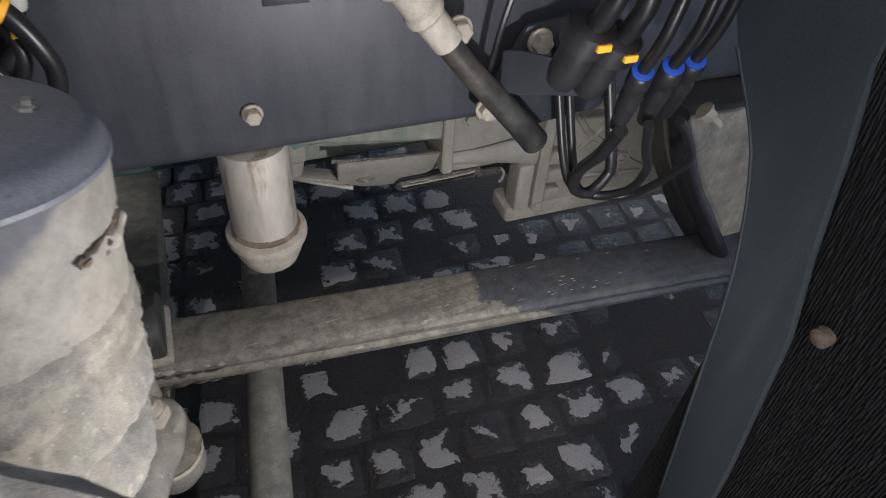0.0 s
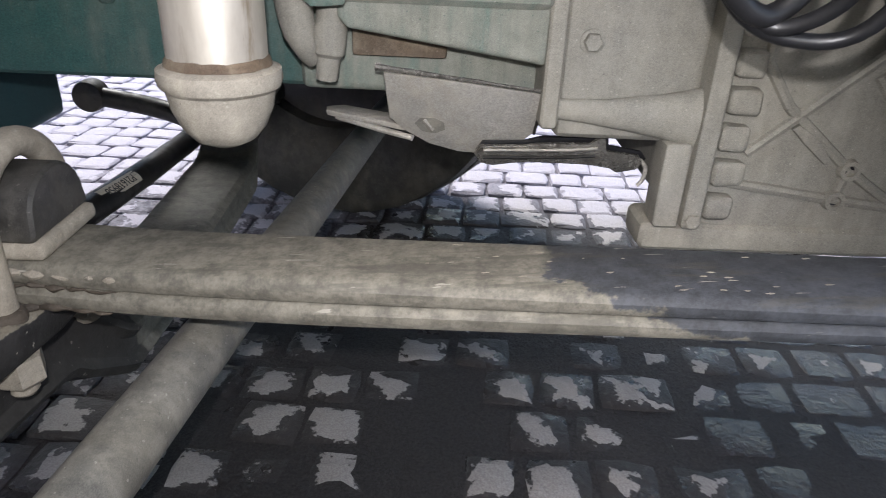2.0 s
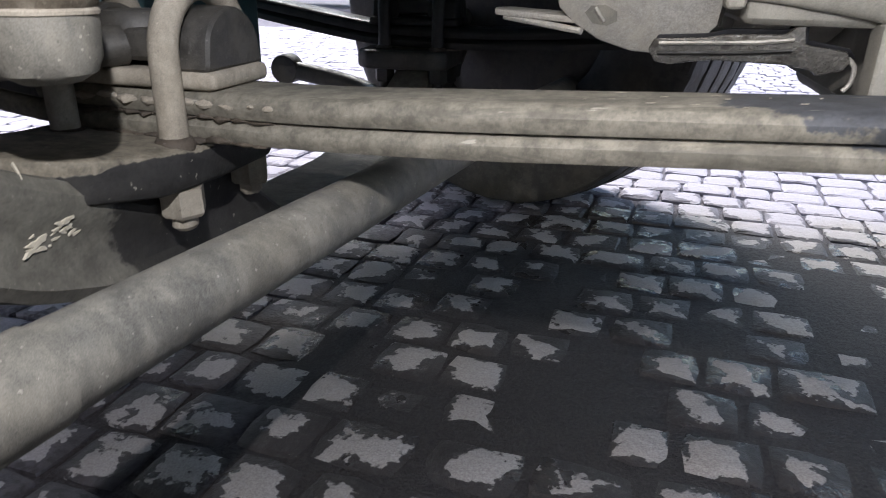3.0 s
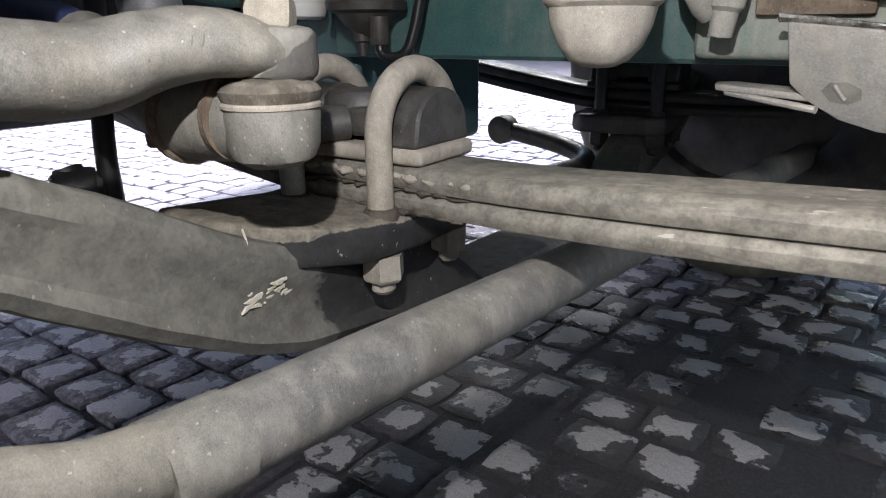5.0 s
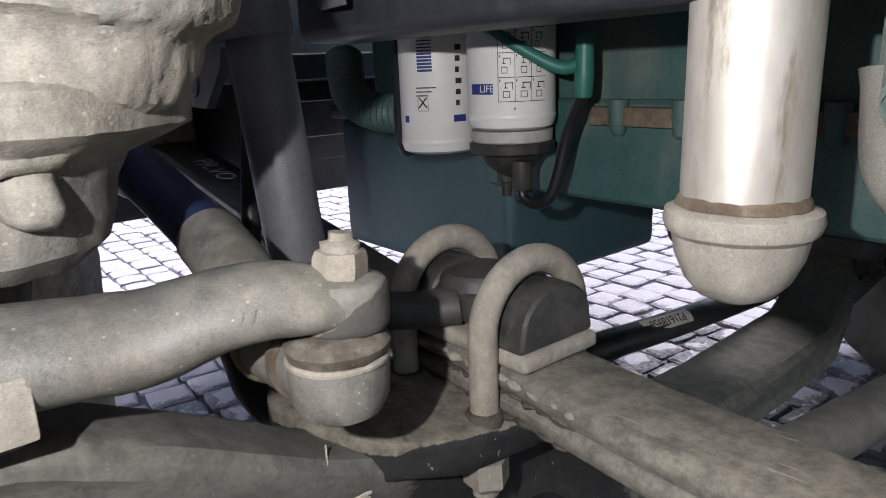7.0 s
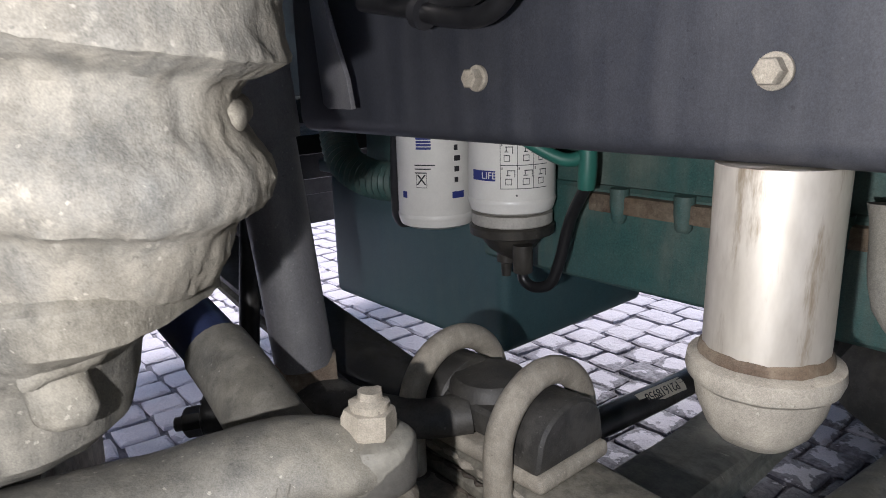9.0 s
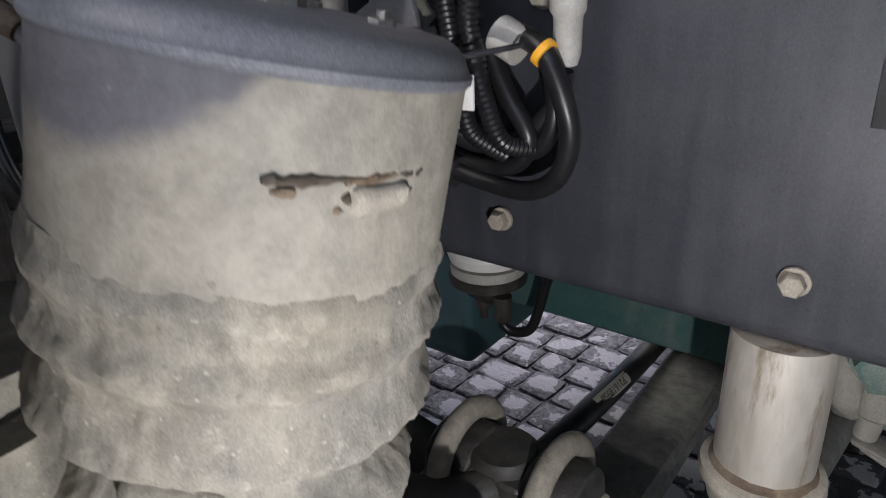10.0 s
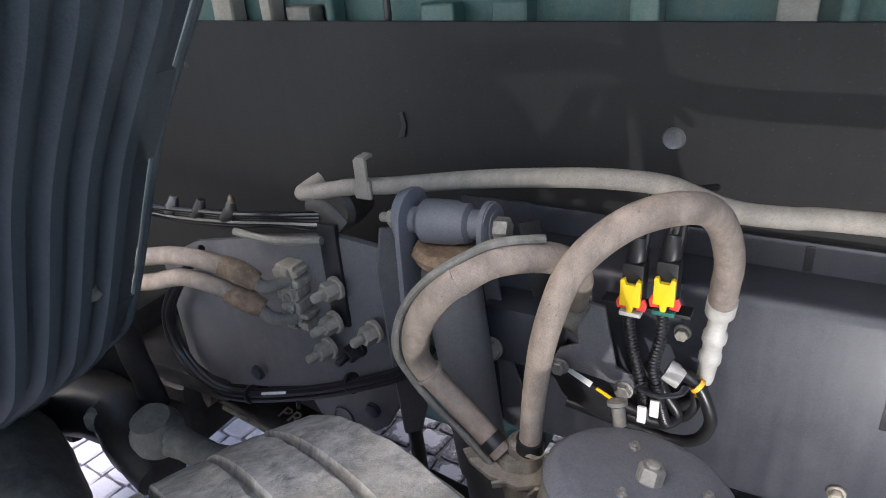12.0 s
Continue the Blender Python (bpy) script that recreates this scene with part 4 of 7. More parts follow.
for x, bottom, rad in ((-0.322, 0.985, 0.036), (-0.219, 1.045, 0.030)):
    arch = [(0.5605 + rad * math.cos(radians(k * 20)), 1.093 + rad * math.sin(radians(k * 20))) for k in range(10)]
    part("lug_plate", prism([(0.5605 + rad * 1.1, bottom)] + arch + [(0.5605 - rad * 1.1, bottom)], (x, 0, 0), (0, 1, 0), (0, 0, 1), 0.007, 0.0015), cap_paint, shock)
bolt(shock, (-0.212, 0.5635, 1.0930), (1, 0.05, 0.05), 0.024, 0.018, zinc, 0.018)
bolt(shock, (-0.331, 0.557, 1.090), (-1, -0.05, -0.05), 0.022, 0.016, ubolt_steel, 0.0, 0.014, "stud")

# ---------------------------------------------------------------- stabiliser bar
sway = thing("stabiliser_bar", (-0.13, 1.0, 0.28), "black stabiliser bar with a paper part label", "stabiliser bar")
part("bar", tube([(-0.418, 0.572, 0.392), (-0.401, 0.575, 0.366), (-0.377, 0.576, 0.334), (-0.352, 0.579, 0.301), (-0.30, 0.605, 0.268), (-0.21, 0.68, 0.262), (-0.15, 0.77, 0.290), (-0.133, 0.90, 0.316), (-0.129, 1.10, 0.303), (-0.130, 1.30, 0.290), (-0.134, 1.44, 0.283), (-0.165, 1.52, 0.288), (-0.25, 1.548, 0.305), (-0.37, 1.548, 0.325)], 0.020, 20, 6), dark_paint, sway)
part("eye", lathe([(0.026, -0.022), (0.028, -0.018), (0.028, 0.018), (0.026, 0.022)], (-0.404, 0.575, 0.370), (0.5, 0.85, 0), 22), dark_paint, sway)
part("far_eye", lathe([(0.030, -0.02), (0.032, -0.016), (0.032, 0.016), (0.030, 0.02)], (-0.372, 1.548, 0.325), (0, 1, 0), 22), old_rubber, sway)
link = thing("stabiliser_link", (-0.42, 0.55, 0.33), "black stabiliser drop link with a rubber eye", "drop link")
part("rod", tube([(-0.377, 0.602, 0.350), (-0.378, 0.602, 0.375), (-0.378, 0.602, 0.43), (-0.392, 0.625, 0.58), (-0.42, 0.652, 0.70), (-0.43, 0.655, 0.76)], 0.012, 16, 3), dark_paint, link)
part("rubber_washer", lathe([(0.019, -0.009), (0.022, -0.007), (0.022, 0.007), (0.019, 0.009)], (-0.391, 0.592, 0.371), (0.5, 0.85, 0), 22), old_rubber, link)
bolt(link, (-0.415, 0.555, 0.365), (-0.55, -0.80, -0.1), 0.032, 0.024, dark_paint, 0.022, 0.012)


def bar_label(parent, p, d, out, length, height, material):
    """A paper label bent round a bar, with its printed number."""
    d, out = Vector(d).normalized(), Vector(out).normalized()
    w = d.cross(out).normalized()
    bm = bmesh.new()
    cols = []
    for k in range(9):
        a = (k / 8 - 0.5) * height / 0.0205
        cols.append([bm.verts.new(Vector(p) + d * s + (out * math.cos(a) + w * math.sin(a)) * 0.0207) for s in (-length / 2, length / 2)])
    for a, b in zip(cols, cols[1:]):
        bm.faces.new((a[0], a[1], b[1], b[0]))
    return part("label", bm, material, parent, "paper part number label")


def lettering(name, text, m, size, material, parent, label=""):
    cu = bpy.data.curves.new(name, "FONT")
    cu.body, cu.size, cu.align_x, cu.align_y, cu.extrude = text, size, "CENTER", "CENTER", 0.0002
    tmp = bpy.data.objects.new(name, cu)
    scene.collection.objects.link(tmp)
    bpy.context.view_layer.update()
    me = bpy.data.meshes.new_from_object(tmp.evaluated_get(bpy.context.evaluated_depsgraph_get()))
    bpy.data.objects.remove(tmp)
    bpy.data.curves.remove(cu)
    me.transform(m)
    me.materials.clear()
    me.materials.append(material)
    ob = new(name, me)
    ob.parent = parent
    if parent.parent is None:
        ob.matrix_parent_inverse = Matrix.Translation(-Vector(parent.location))
    if label:
        ob["label"] = label
    return ob


def facing(at, right, up):
    r, u = Vector(right).normalized(), Vector(up).normalized()
    n = r.cross(u).normalized()
    u = n.cross(r)
    return Matrix.Translation(at) @ Matrix((r, u, n)).transposed().to_4x4()


LP, LD, LO = Vector((-0.130, 1.088, 0.3040)), Vector((0.02, 1, -0.085)).normalized(), Vector((0.55, -0.45, 0.70))
LO = (LO - LD * LO.dot(LD)).normalized()
tag = bar_label(sway, LP, LD, LO, 0.112, 0.022, label_paper)
lettering("part_number", "P21618958", facing(LP + LO * 0.0209, -LD, LO.cross(-LD)), 0.0185, ink, tag)

# ---------------------------------------------------------------- engine
engine = thing("engine", (0.0, 1.1, 0.5), "teal painted diesel engine block coated with grey dust", "engine")
part("block", bevelled(box((-0.62, 0.955, 0.60), (0.44, 1.42, 1.30), 0.0), 0.012), teal, engine)
part("crankcase", box((-0.33, 0.945, 0.508), (0.44, 1.40, 0.63), 0.012, 3), teal, engine)
part("side_cover", lumpy(box((0.19, 0.83, 0.612), (0.445, 0.97, 0.86), 0.016, 3), 0.002, 0.06), teal_dusty, engine, "dust covered teal side cover")
part("head_cover", box((-1.35, 0.90, 1.22), (0.9, 1.45, 1.42), 0.02, 3), teal, engine)
for x0, x1, z in ((-0.72, -0.60, 1.30), (-0.42, -0.36, 1.31), (-0.25, -0.10, 1.305), (-0.02, 0.02, 1.31), (0.08, 0.16, 1.30)):
    part("fuel_fitting", lumpy(tube([(x0, 0.86, z), ((x0 + x1) / 2, 0.85, z + 0.02), (x1, 0.87, z + 0.005)], [0.018, 0.022, 0.015], 14, 4), 0.003, 0.02), casting if x0 < -0.3 else teal_dusty, engine, "pale dusty fitting")
part("side_skin", lumpy(box((0.19, 0.90, 0.515), (0.445, 0.96, 0.66), 0.012, 3), 0.002, 0.05), teal_dusty, engine)
part("flange_strip", box((-0.14, 0.935, 0.60), (0.44, 0.952, 0.622), 0.004), rust, engine, "brown stained gasket flange")
for x in (-0.10, -0.02, 0.06, 0.13):
    part("boss", lumpy(lathe([(0.011, -0.03), (0.011, -0.01), (0.009, 0.006), (0.006, 0.010)], (x, 0.940, 0.60), (0, 0, -1), 16), 0.001, 0.01), teal, engine)
part("pipe_boss", lumpy(joined(lathe([(0.011, 0.0), (0.012, 0.022), (0.016, 0.026), (0.017, 0.05), (0.014, 0.056), (0.014, 0.10)], (0.226, 0.856, 0.538), (0.1, 0, 1), 18)), 0.001, 0.02), alloy, engine, "pale cast pipe boss")
part("side_lug", lumpy(tube([(0.196, 0.855, 0.66), (0.200, 0.850, 0.60), (0.206, 0.85, 0.574), (0.214, 0.86, 0.556)], [0.022, 0.018, 0.014, 0.009], 14, 4), 0.002, 0.02), alloy, engine)
part("stained_gap", lumpy(box((0.248, 0.886, 0.556), (0.345, 0.93, 0.592), 0.004, 2), 0.002, 0.02), rust, engine, "oily brown recess")
bolt(engine, (0.232, 0.820, 0.640), (0.3, -1, -0.1), 0.050, 0.018, teal_dusty, 0.030, name="plug")
part("ledge", lumpy(prism([(0.238, 0.600), (0.25, 0.588), (0.43, 0.562), (0.442, 0.56), (0.442, 0.66), (0.30, 0.67), (0.25, 0.66)], (0, 0.862, 0), (1, 0, 0), (0, 0, 1), 0.022, 0.010, 4), 0.002, 0.04), teal_dusty, engine)
oil_pan = thing("oil_pan", (-0.5, 1.2, 0.337), "deep blue-green oil sump hanging under the engine", "oil pan")
part("sump", box((-0.80, 0.99, 0.338), (-0.327, 1.37, 0.585), 0.020, 4), pan_paint, oil_pan)
part("flange", box((-0.81, 0.975, 0.585), (-0.315, 1.38, 0.61), 0.006), pan_paint, oil_pan)
part("drain_plug", hexagon((-0.70, 1.10, 0.338), (0, 0, -1), 0.032, 0.012, 0.022), ubolt_steel, oil_pan)


def oil_filter(x, y, z0, z1, drain):
    ob = thing("oil_filter", (x, y, z0), "white spin-on filter canister with printed instructions" if drain else "white spin-on oil filter canister", "oil filter", "filters on the engine side")
    r = 0.053
    can = part("canister", lathe([(0.0, z0), (r * 0.8, z0), (r * 0.95, z0 + 0.004), (r, z0 + 0.012), (r, z1), (r * 0.9, z1 + 0.004)], (x, y, 0), seg=44), white_paint, ob)
    return ob, can


f1, can1 = oil_filter(-0.363, 0.892, 0.560, 0.78, False)
f2, can2 = oil_filter(-0.222, 0.892, 0.597, 0.80, True)


def wrapped(name, parent, cx, cy, r, a0, a1, z0, z1, material, label=""):
    """A printed patch bent round a canister, from angle a0 to a1 and from z0 to z1."""
    bm = bmesh.new()
    n = max(int(abs(a1 - a0) / 6), 1)
    cols = [[bm.verts.new((cx + r * math.cos(radians(a0 + (a1 - a0) * k / n)), cy + r * math.sin(radians(a0 + (a1 - a0) * k / n)), z)) for z in (z0, z1)] for k in range(n + 1)]
    for a, b in zip(cols, cols[1:]):
        bm.faces.new((a[0], b[0], b[1], a[1]))
    return part(name, bm, material, parent, label)


def around(cx, cy, r, a, z):
    return facing((cx + r * math.cos(radians(a)), cy + r * math.sin(radians(a)), z), (-math.sin(radians(a)), math.cos(radians(a)), 0), (0, 0, 1))


for x, z0, f in ((-0.363, 0.560, f1), (-0.222, 0.597, f2)):
    part("rolled_rim", lathe([(0.0530, z0 + 0.013), (0.0538, z0 + 0.015), (0.0538, z0 + 0.018), (0.0530, z0 + 0.020)], (x, 0.892, 0), seg=44), white_paint, f)
    part("head", lathe([(0.050, 0.783), (0.058, 0.786), (0.058, 0.82), (0.045, 0.83)], (x, 0.892, 0), seg=28), teal, f, "teal filter head")
R = 0.0534
for k in range(11):
    wrapped("barcode_bar", can1, -0.363, 0.892, R, 291, 313, 0.668 + 0.0042 * k, 0.668 + 0.0042 * k + (0.0030 if k < 6 else 0.0016), navy_ink, "dark blue printed bar")
wrapped("print_band", can1, -0.363, 0.892, R, 262, 272, 0.603, 0.612, navy_ink, "blue printed band")
wrapped("print_band", can1, -0.363, 0.892, R, 342, 362, 0.603, 0.612, navy_ink, "blue printed band")
for k in range(3):
    wrapped("print_bar", can1, -0.363, 0.892, R, 288, 318 - 6 * k, 0.647 - 0.005 * k, 0.6485 - 0.005 * k, ink, "small printed line")
for k in range(6):
    wrapped("print_bar", can1, -0.363, 0.892, R, 346, 352 + 2 * (k % 3), 0.624 + 0.014 * k, 0.631 + 0.014 * k, ink, "printed line")
lettering("printed_cross", "X", around(-0.363, 0.892, R, 298, 0.628), 0.020, ink, can1)
for a0, a1, z0, z1 in ((290, 306, 0.618, 0.6187), (290, 306, 0.6378, 0.6385), (290, 290.6, 0.618, 0.6385), (305.4, 306, 0.618, 0.6385)):
    wrapped("print_frame", can1, -0.363, 0.892, R, a0, a1, z0, z1, ink)
wrapped("print_band", can2, -0.222, 0.892, R, 255, 292, 0.640, 0.652, navy_ink, "blue printed band")
lettering("printed_word", "LIFE", around(-0.222, 0.892, R + 0.0003, 283, 0.646), 0.0115, white_paint, can2)
rnd_print = random.Random(5)
for r_ in range(4):
    z0 = 0.632 + 0.0270 * r_
    wrapped("print_frame", can2, -0.222, 0.892, R, 298, 362, z0 - 0.0008, z0, ink)
    for c_ in range(3):
        a0 = 299 + 21 * c_
        wrapped("print_frame", can2, -0.222, 0.892, R, a0 - 0.7, a0, z0, z0 + 0.0262, ink)
        b0, w_ = a0 + rnd_print.uniform(4, 7), rnd_print.uniform(6, 9)
        for p, q, u, v in ((b0, b0 + w_, 0.004, 0.0048), (b0, b0 + w_, 0.0105, 0.0114), (b0, b0 + 0.8, 0.004, 0.011), (b0 + w_ - 0.8, b0 + w_, 0.004, 0.011), (b0 + 1, b0 + w_ - 2, 0.0145, 0.0155), (b0 + 2.5, b0 + 3.6, 0.0145, 0.021), (b0 + 2, b0 + w_ + 4, 0.0200, 0.0211), (b0 + w_ + 3, b0 + w_ + 4, 0.013, 0.0205), (a0 + 1.2, a0 + 2.4, 0.0215, 0.0245)):
            wrapped("pictogram_stroke", can2, -0.222, 0.892, R, p, q, z0 + u, z0 + v, ink)
wrapped("print_dot", can2, -0.222, 0.892, R, 318, 320, 0.6225, 0.6248, ink)
part("clear_ring", lathe([(0.048, 0.582), (0.050, 0.584), (0.050, 0.5965)], (-0.222, 0.892, 0), seg=40), grey_plastic, f2, "pale plastic ring")
part("bowl", lathe([(0.0, 0.535), (0.010, 0.535), (0.016, 0.541), (0.030, 0.552), (0.040, 0.566), (0.052, 0.570), (0.053, 0.580), (0.050, 0.5825)], (-0.222, 0.892, 0), seg=32), old_rubber, f2, "dark ribbed water bowl")
part("drain", lathe([(0.0, 0.512), (0.006, 0.513), (0.007, 0.53), (0.012, 0.532), (0.012, 0.545)], (-0.226, 0.886, 0), seg=14), old_rubber, f2)
part("spigot", lathe([(0.011, 0.528), (0.012, 0.53), (0.012, 0.562)], (-0.186, 0.872, 0), seg=14), old_rubber, f2)
drain_hose = thing("drain_hose", (-0.15, 0.88, 0.51), "black rubber drain hose with a green joint", "hose")
part("hose", tube([(-0.186, 0.872, 0.532), (-0.184, 0.872, 0.519), (-0.170, 0.875, 0.512), (-0.150, 0.88, 0.520), (-0.140, 0.885, 0.55), (-0.128, 0.888, 0.60), (-0.105, 0.885, 0.640)], 0.0068, 14, 6), black_rubber, drain_hose)
part("tee", tube([(-0.106, 0.885, 0.636), (-0.104, 0.884, 0.66), (-0.104, 0.884, 0.70)], [0.0095, 0.0105, 0.009], 14, 3), green_plastic, drain_hose, "green tee joint")
part("branch", tube([(-0.106, 0.884, 0.672), (-0.13, 0.872, 0.668), (-0.17, 0.842, 0.695), (-0.20, 0.82, 0.72)], [0.0085, 0.0075, 0.0065, 0.0065], 14, 5), green_plastic, drain_hose, "green corrugated branch")

# ---------------------------------------------------------------- torn bracket under the engine
def leaned(bm):
    """Tips an upright plate so that it runs back towards its lower edge."""
    for v in bm.verts:
        v.co.y += 0.55 * (0.54 - v.co.z)
    return bm


bracket2 = thing("torn_bracket", (0.4, 0.87, 0.44), "bare silver cast bracket with torn oily edges", "bracket")
WEB = [(0.284, 0.550), (0.36, 0.543), (0.442, 0.533), (0.440, 0.484), (0.427, 0.470), (0.395, 0.454), (0.362, 0.455), (0.330, 0.466), (0.303, 0.482), (0.288, 0.497)]
part("web", leaned(lumpy(prism(WEB, (0, 0.856, 0), (1, 0, 0), (0, 0, 1), 0.012, 0.003), 0.0012, 0.02)), silver, bracket2)
part("recess", leaned(lumpy(prism([(0.314, 0.492), (0.320, 0.499), (0.334, 0.500), (0.345, 0.494), (0.346, 0.485), (0.336, 0.480), (0.322, 0.482)], (0, 0.8442, 0), (1, 0, 0), (0, 0, 1), 0.0012, 0.0), 0.0, 0.01)), casting, bracket2, "dented oval recess")
part("recess_fold", leaned(lumpy(tube([(0.324, 0.8425, 0.497), (0.329, 0.8420, 0.490), (0.333, 0.8425, 0.484)], 0.0022, 8, 4), 0.0006, 0.006)), silver, bracket2)
part("tongue", lumpy(prism([(0.0, -0.012), (0.095, -0.012), (0.10, 0.014), (0.01, 0.012), (-0.006, 0.0)], (0.219, 0.921, 0.486), (0.93, -0.36, -0.04), (0.36, 0.93, 0.1), 0.007, 0.003), 0.001, 0.01), silver, bracket2)
part("tongue_rib", lumpy(tube([(0.226, 0.912, 0.484), (0.27, 0.892, 0.479), (0.312, 0.876, 0.474)], 0.0035, 8, 4), 0.0006, 0.01), silver, bracket2)
part("top_lip", leaned(lumpy(tube([(0.276, 0.852, 0.5545), (0.30, 0.849, 0.5520), (0.36, 0.847, 0.5455), (0.42, 0.846, 0.5380), (0.444, 0.846, 0.5345)], [0.0045, 0.0035, 0.0024, 0.0020, 0.0030], 8, 4), 0.0008, 0.008)), oily, bracket2, "oily black lip")
part("side_lip", leaned(lumpy(tube([(0.4425, 0.846, 0.534), (0.443, 0.846, 0.51), (0.441, 0.846, 0.483)], 0.0020, 8, 3), 0.0006, 0.008)), dark_paint, bracket2)
TORN = [(0.379, 0.459), (0.385, 0.470), (0.43, 0.472), (0.448, 0.477), (0.500, 0.478), (0.507, 0.487), (0.515, 0.487), (0.519, 0.470), (0.556, 0.464), (0.563, 0.456), (0.558, 0.447), (0.537, 0.440), (0.528, 0.447), (0.505, 0.450), (0.44, 0.452), (0.42, 0.449), (0.40, 0.445), (0.386, 0.448)]
part("torn_strip", leaned(lumpy(prism(TORN, (0, 0.836, 0), (1, 0, 0), (0, 0, 1), 0.008, 0.002), 0.0022, 0.012)), oily, bracket2, "torn silver strip")
part("torn_back", leaned(lumpy(prism([(0.468 + (p - 0.465) * 1.01, 0.466 + (q - 0.463) * 1.12) for p, q in TORN], (0, 0.846, 0), (1, 0, 0), (0, 0, 1), 0.008, 0.001), 0.0018, 0.012)), black_plastic, bracket2, "oily black torn edge")
for z in (0.456, 0.466):
    part("crease", leaned(lumpy(tube([(0.388, 0.827, z), (0.426, 0.8265, z + 0.002), (0.470, 0.8265, z + 0.004), (0.508, 0.827, z + 0.008)], 0.0022, 6, 5), 0.001, 0.008)), silver if z > 0.46 else dark_paint, bracket2)
part("hook", tube([(0.560, 0.879, 0.458), (0.567, 0.878, 0.450), (0.567, 0.879, 0.436), (0.562, 0.880, 0.428)], 0.0024, 8, 4), silver, bracket2, "thin bent silver wire")

# ---------------------------------------------------------------- clutch housing and gearbox
gearbox = thing("gearbox", (0.8, 1.1, 0.37), "dusty cast aluminium clutch housing and ribbed gearbox", "gearbox")
part("engine_flange", lumpy(box((0.440, 0.836, 0.50), (0.458, 1.38, 0.98), 0.006, 3), 0.001, 0.03), alloy, gearbox)
part("bell", lumpy(lathe([(0.30, 0.0), (0.30, 0.02), (0.295, 0.04), (0.29, 0.10), (0.29, 0.12)], (0.47, 1.15, 0.74), (1, 0, 0), 64), 0.001, 0.05), alloy, gearbox)
part("lower_bell", lumpy(box((0.456, 0.852, 0.486), (0.604, 1.38, 0.70), 0.014, 3), 0.001, 0.05), alloy, gearbox)
part("bell_gusset", lumpy(tube([(0.452, 0.850, 0.519), (0.50, 0.848, 0.517), (0.56, 0.846, 0.516), (0.604, 0.846, 0.515)], [0.010, 0.013, 0.022, 0.034], 18, 4, 0.55, (0, 1, 0)), 0.001, 0.03), alloy, gearbox)
part("rear_flange", lumpy(box((0.598, 0.822, 0.402), (0.618, 1.40, 1.0), 0.005, 3), 0.0008, 0.03), alloy, gearbox)
part("foot", lumpy(box((0.570, 0.830, 0.400), (0.597, 0.870, 0.492), 0.005, 3), 0.001, 0.02), alloy, gearbox)
part("case", lumpy(box((0.618, 0.842, 0.372), (1.45, 1.37, 0.95), 0.03, 4), 0.001, 0.08), alloy, gearbox)
part("sump_rail", lumpy(box((0.560, 0.836, 0.368), (1.2, 0.90, 0.402), 0.012, 3), 0.001, 0.04), alloy, gearbox)
STAR, HOLE_A, HOLE_B = (0.813, 0.511), (0.765, 0.469), (0.759, 0.435)
RIBS = ((STAR, (0.881, 0.541)), (STAR, (0.866, 0.461)), (STAR, (0.767, 0.566)), (STAR, (0.823, 0.599)), ((0.687, 0.532), HOLE_A), (HOLE_A, HOLE_B), ((0.655, 0.482), (0.769, 0.587)), ((0.769, 0.587), (0.823, 0.599)), ((0.637, 0.451), HOLE_B), (HOLE_B, (0.90, 0.420)), ((0.687, 0.532), (0.655, 0.575)), ((0.655, 0.575), (0.66, 0.68)), ((0.823, 0.599), (0.90, 0.67)), ((0.866, 0.461), (0.90, 0.420)), (HOLE_A, (0.85, 0.415)))
for (xa, za), (xb, zb) in RIBS:
    part("rib", lumpy(tube([(xa, 0.842, za), ((xa + xb) / 2, 0.842, (za + zb) / 2), (xb, 0.842, zb)], 0.0058, 8, 3), 0.0006, 0.02), alloy, gearbox)
for x, z in (HOLE_A, HOLE_B, STAR):
    knob = part("boss", lathe([(0.014, -0.01), (0.0105, 0.008), (0.006, 0.008), (0.005, 0.004)], (x, 0.842, z), (0, -1, 0), 16), alloy, gearbox)
    part("bolt_hole", lathe([(0.0052, 0.0), (0.0, 0.0005)], (x, 0.8375, z), (0, -1, 0), 12), black_plastic, knob)
part("pad", lumpy(prism([(0.70, 0.515), (0.725, 0.50), (0.745, 0.477), (0.737, 0.474), (0.712, 0.494), (0.694, 0.510)], (0, 0.842, 0), (1, 0, 0), (0, 0, 1), 0.006, 0.002), 0.0006, 0.01), alloy, gearbox)
for k, z in enumerate((0.425, 0.463, 0.500, 0.537, 0.574, 0.611)):
    part("flange_boss", lumpy(box((0.621, 0.826, z - 0.013), (0.650 + 0.004 * (k % 2), 0.850, z + 0.013), 0.007, 3), 0.0012, 0.012), alloy, gearbox)
bolt(gearbox, (0.608, 0.824, 0.412), (0, -1, 0), 0.014, 0.006, alloy, 0.010)
bolt(gearbox, (0.485, 0.850, 0.585), (0, -1, 0), 0.016, 0.008, alloy, 0.012)

# ---------------------------------------------------------------- spring hanger
hanger = thing("spring_hanger", (0.85, 0.66, 0.35), "black cast rear hanger holding the end of the leaf spring", "spring hanger")
part("casting", lumpy(prism([(0.655, 0.703), (0.70, 0.61), (0.735, 0.545), (0.80, 0.435), (0.86, 0.36), (0.92, 0.345), (1.05, 0.38), (1.12, 0.55), (1.15, 0.703)], (-0.005, 0.730, 0), (1, 0, 0), (0, 0, 1), 0.105, 0.012, 3), 0.002, 0.06), dark_paint, hanger)
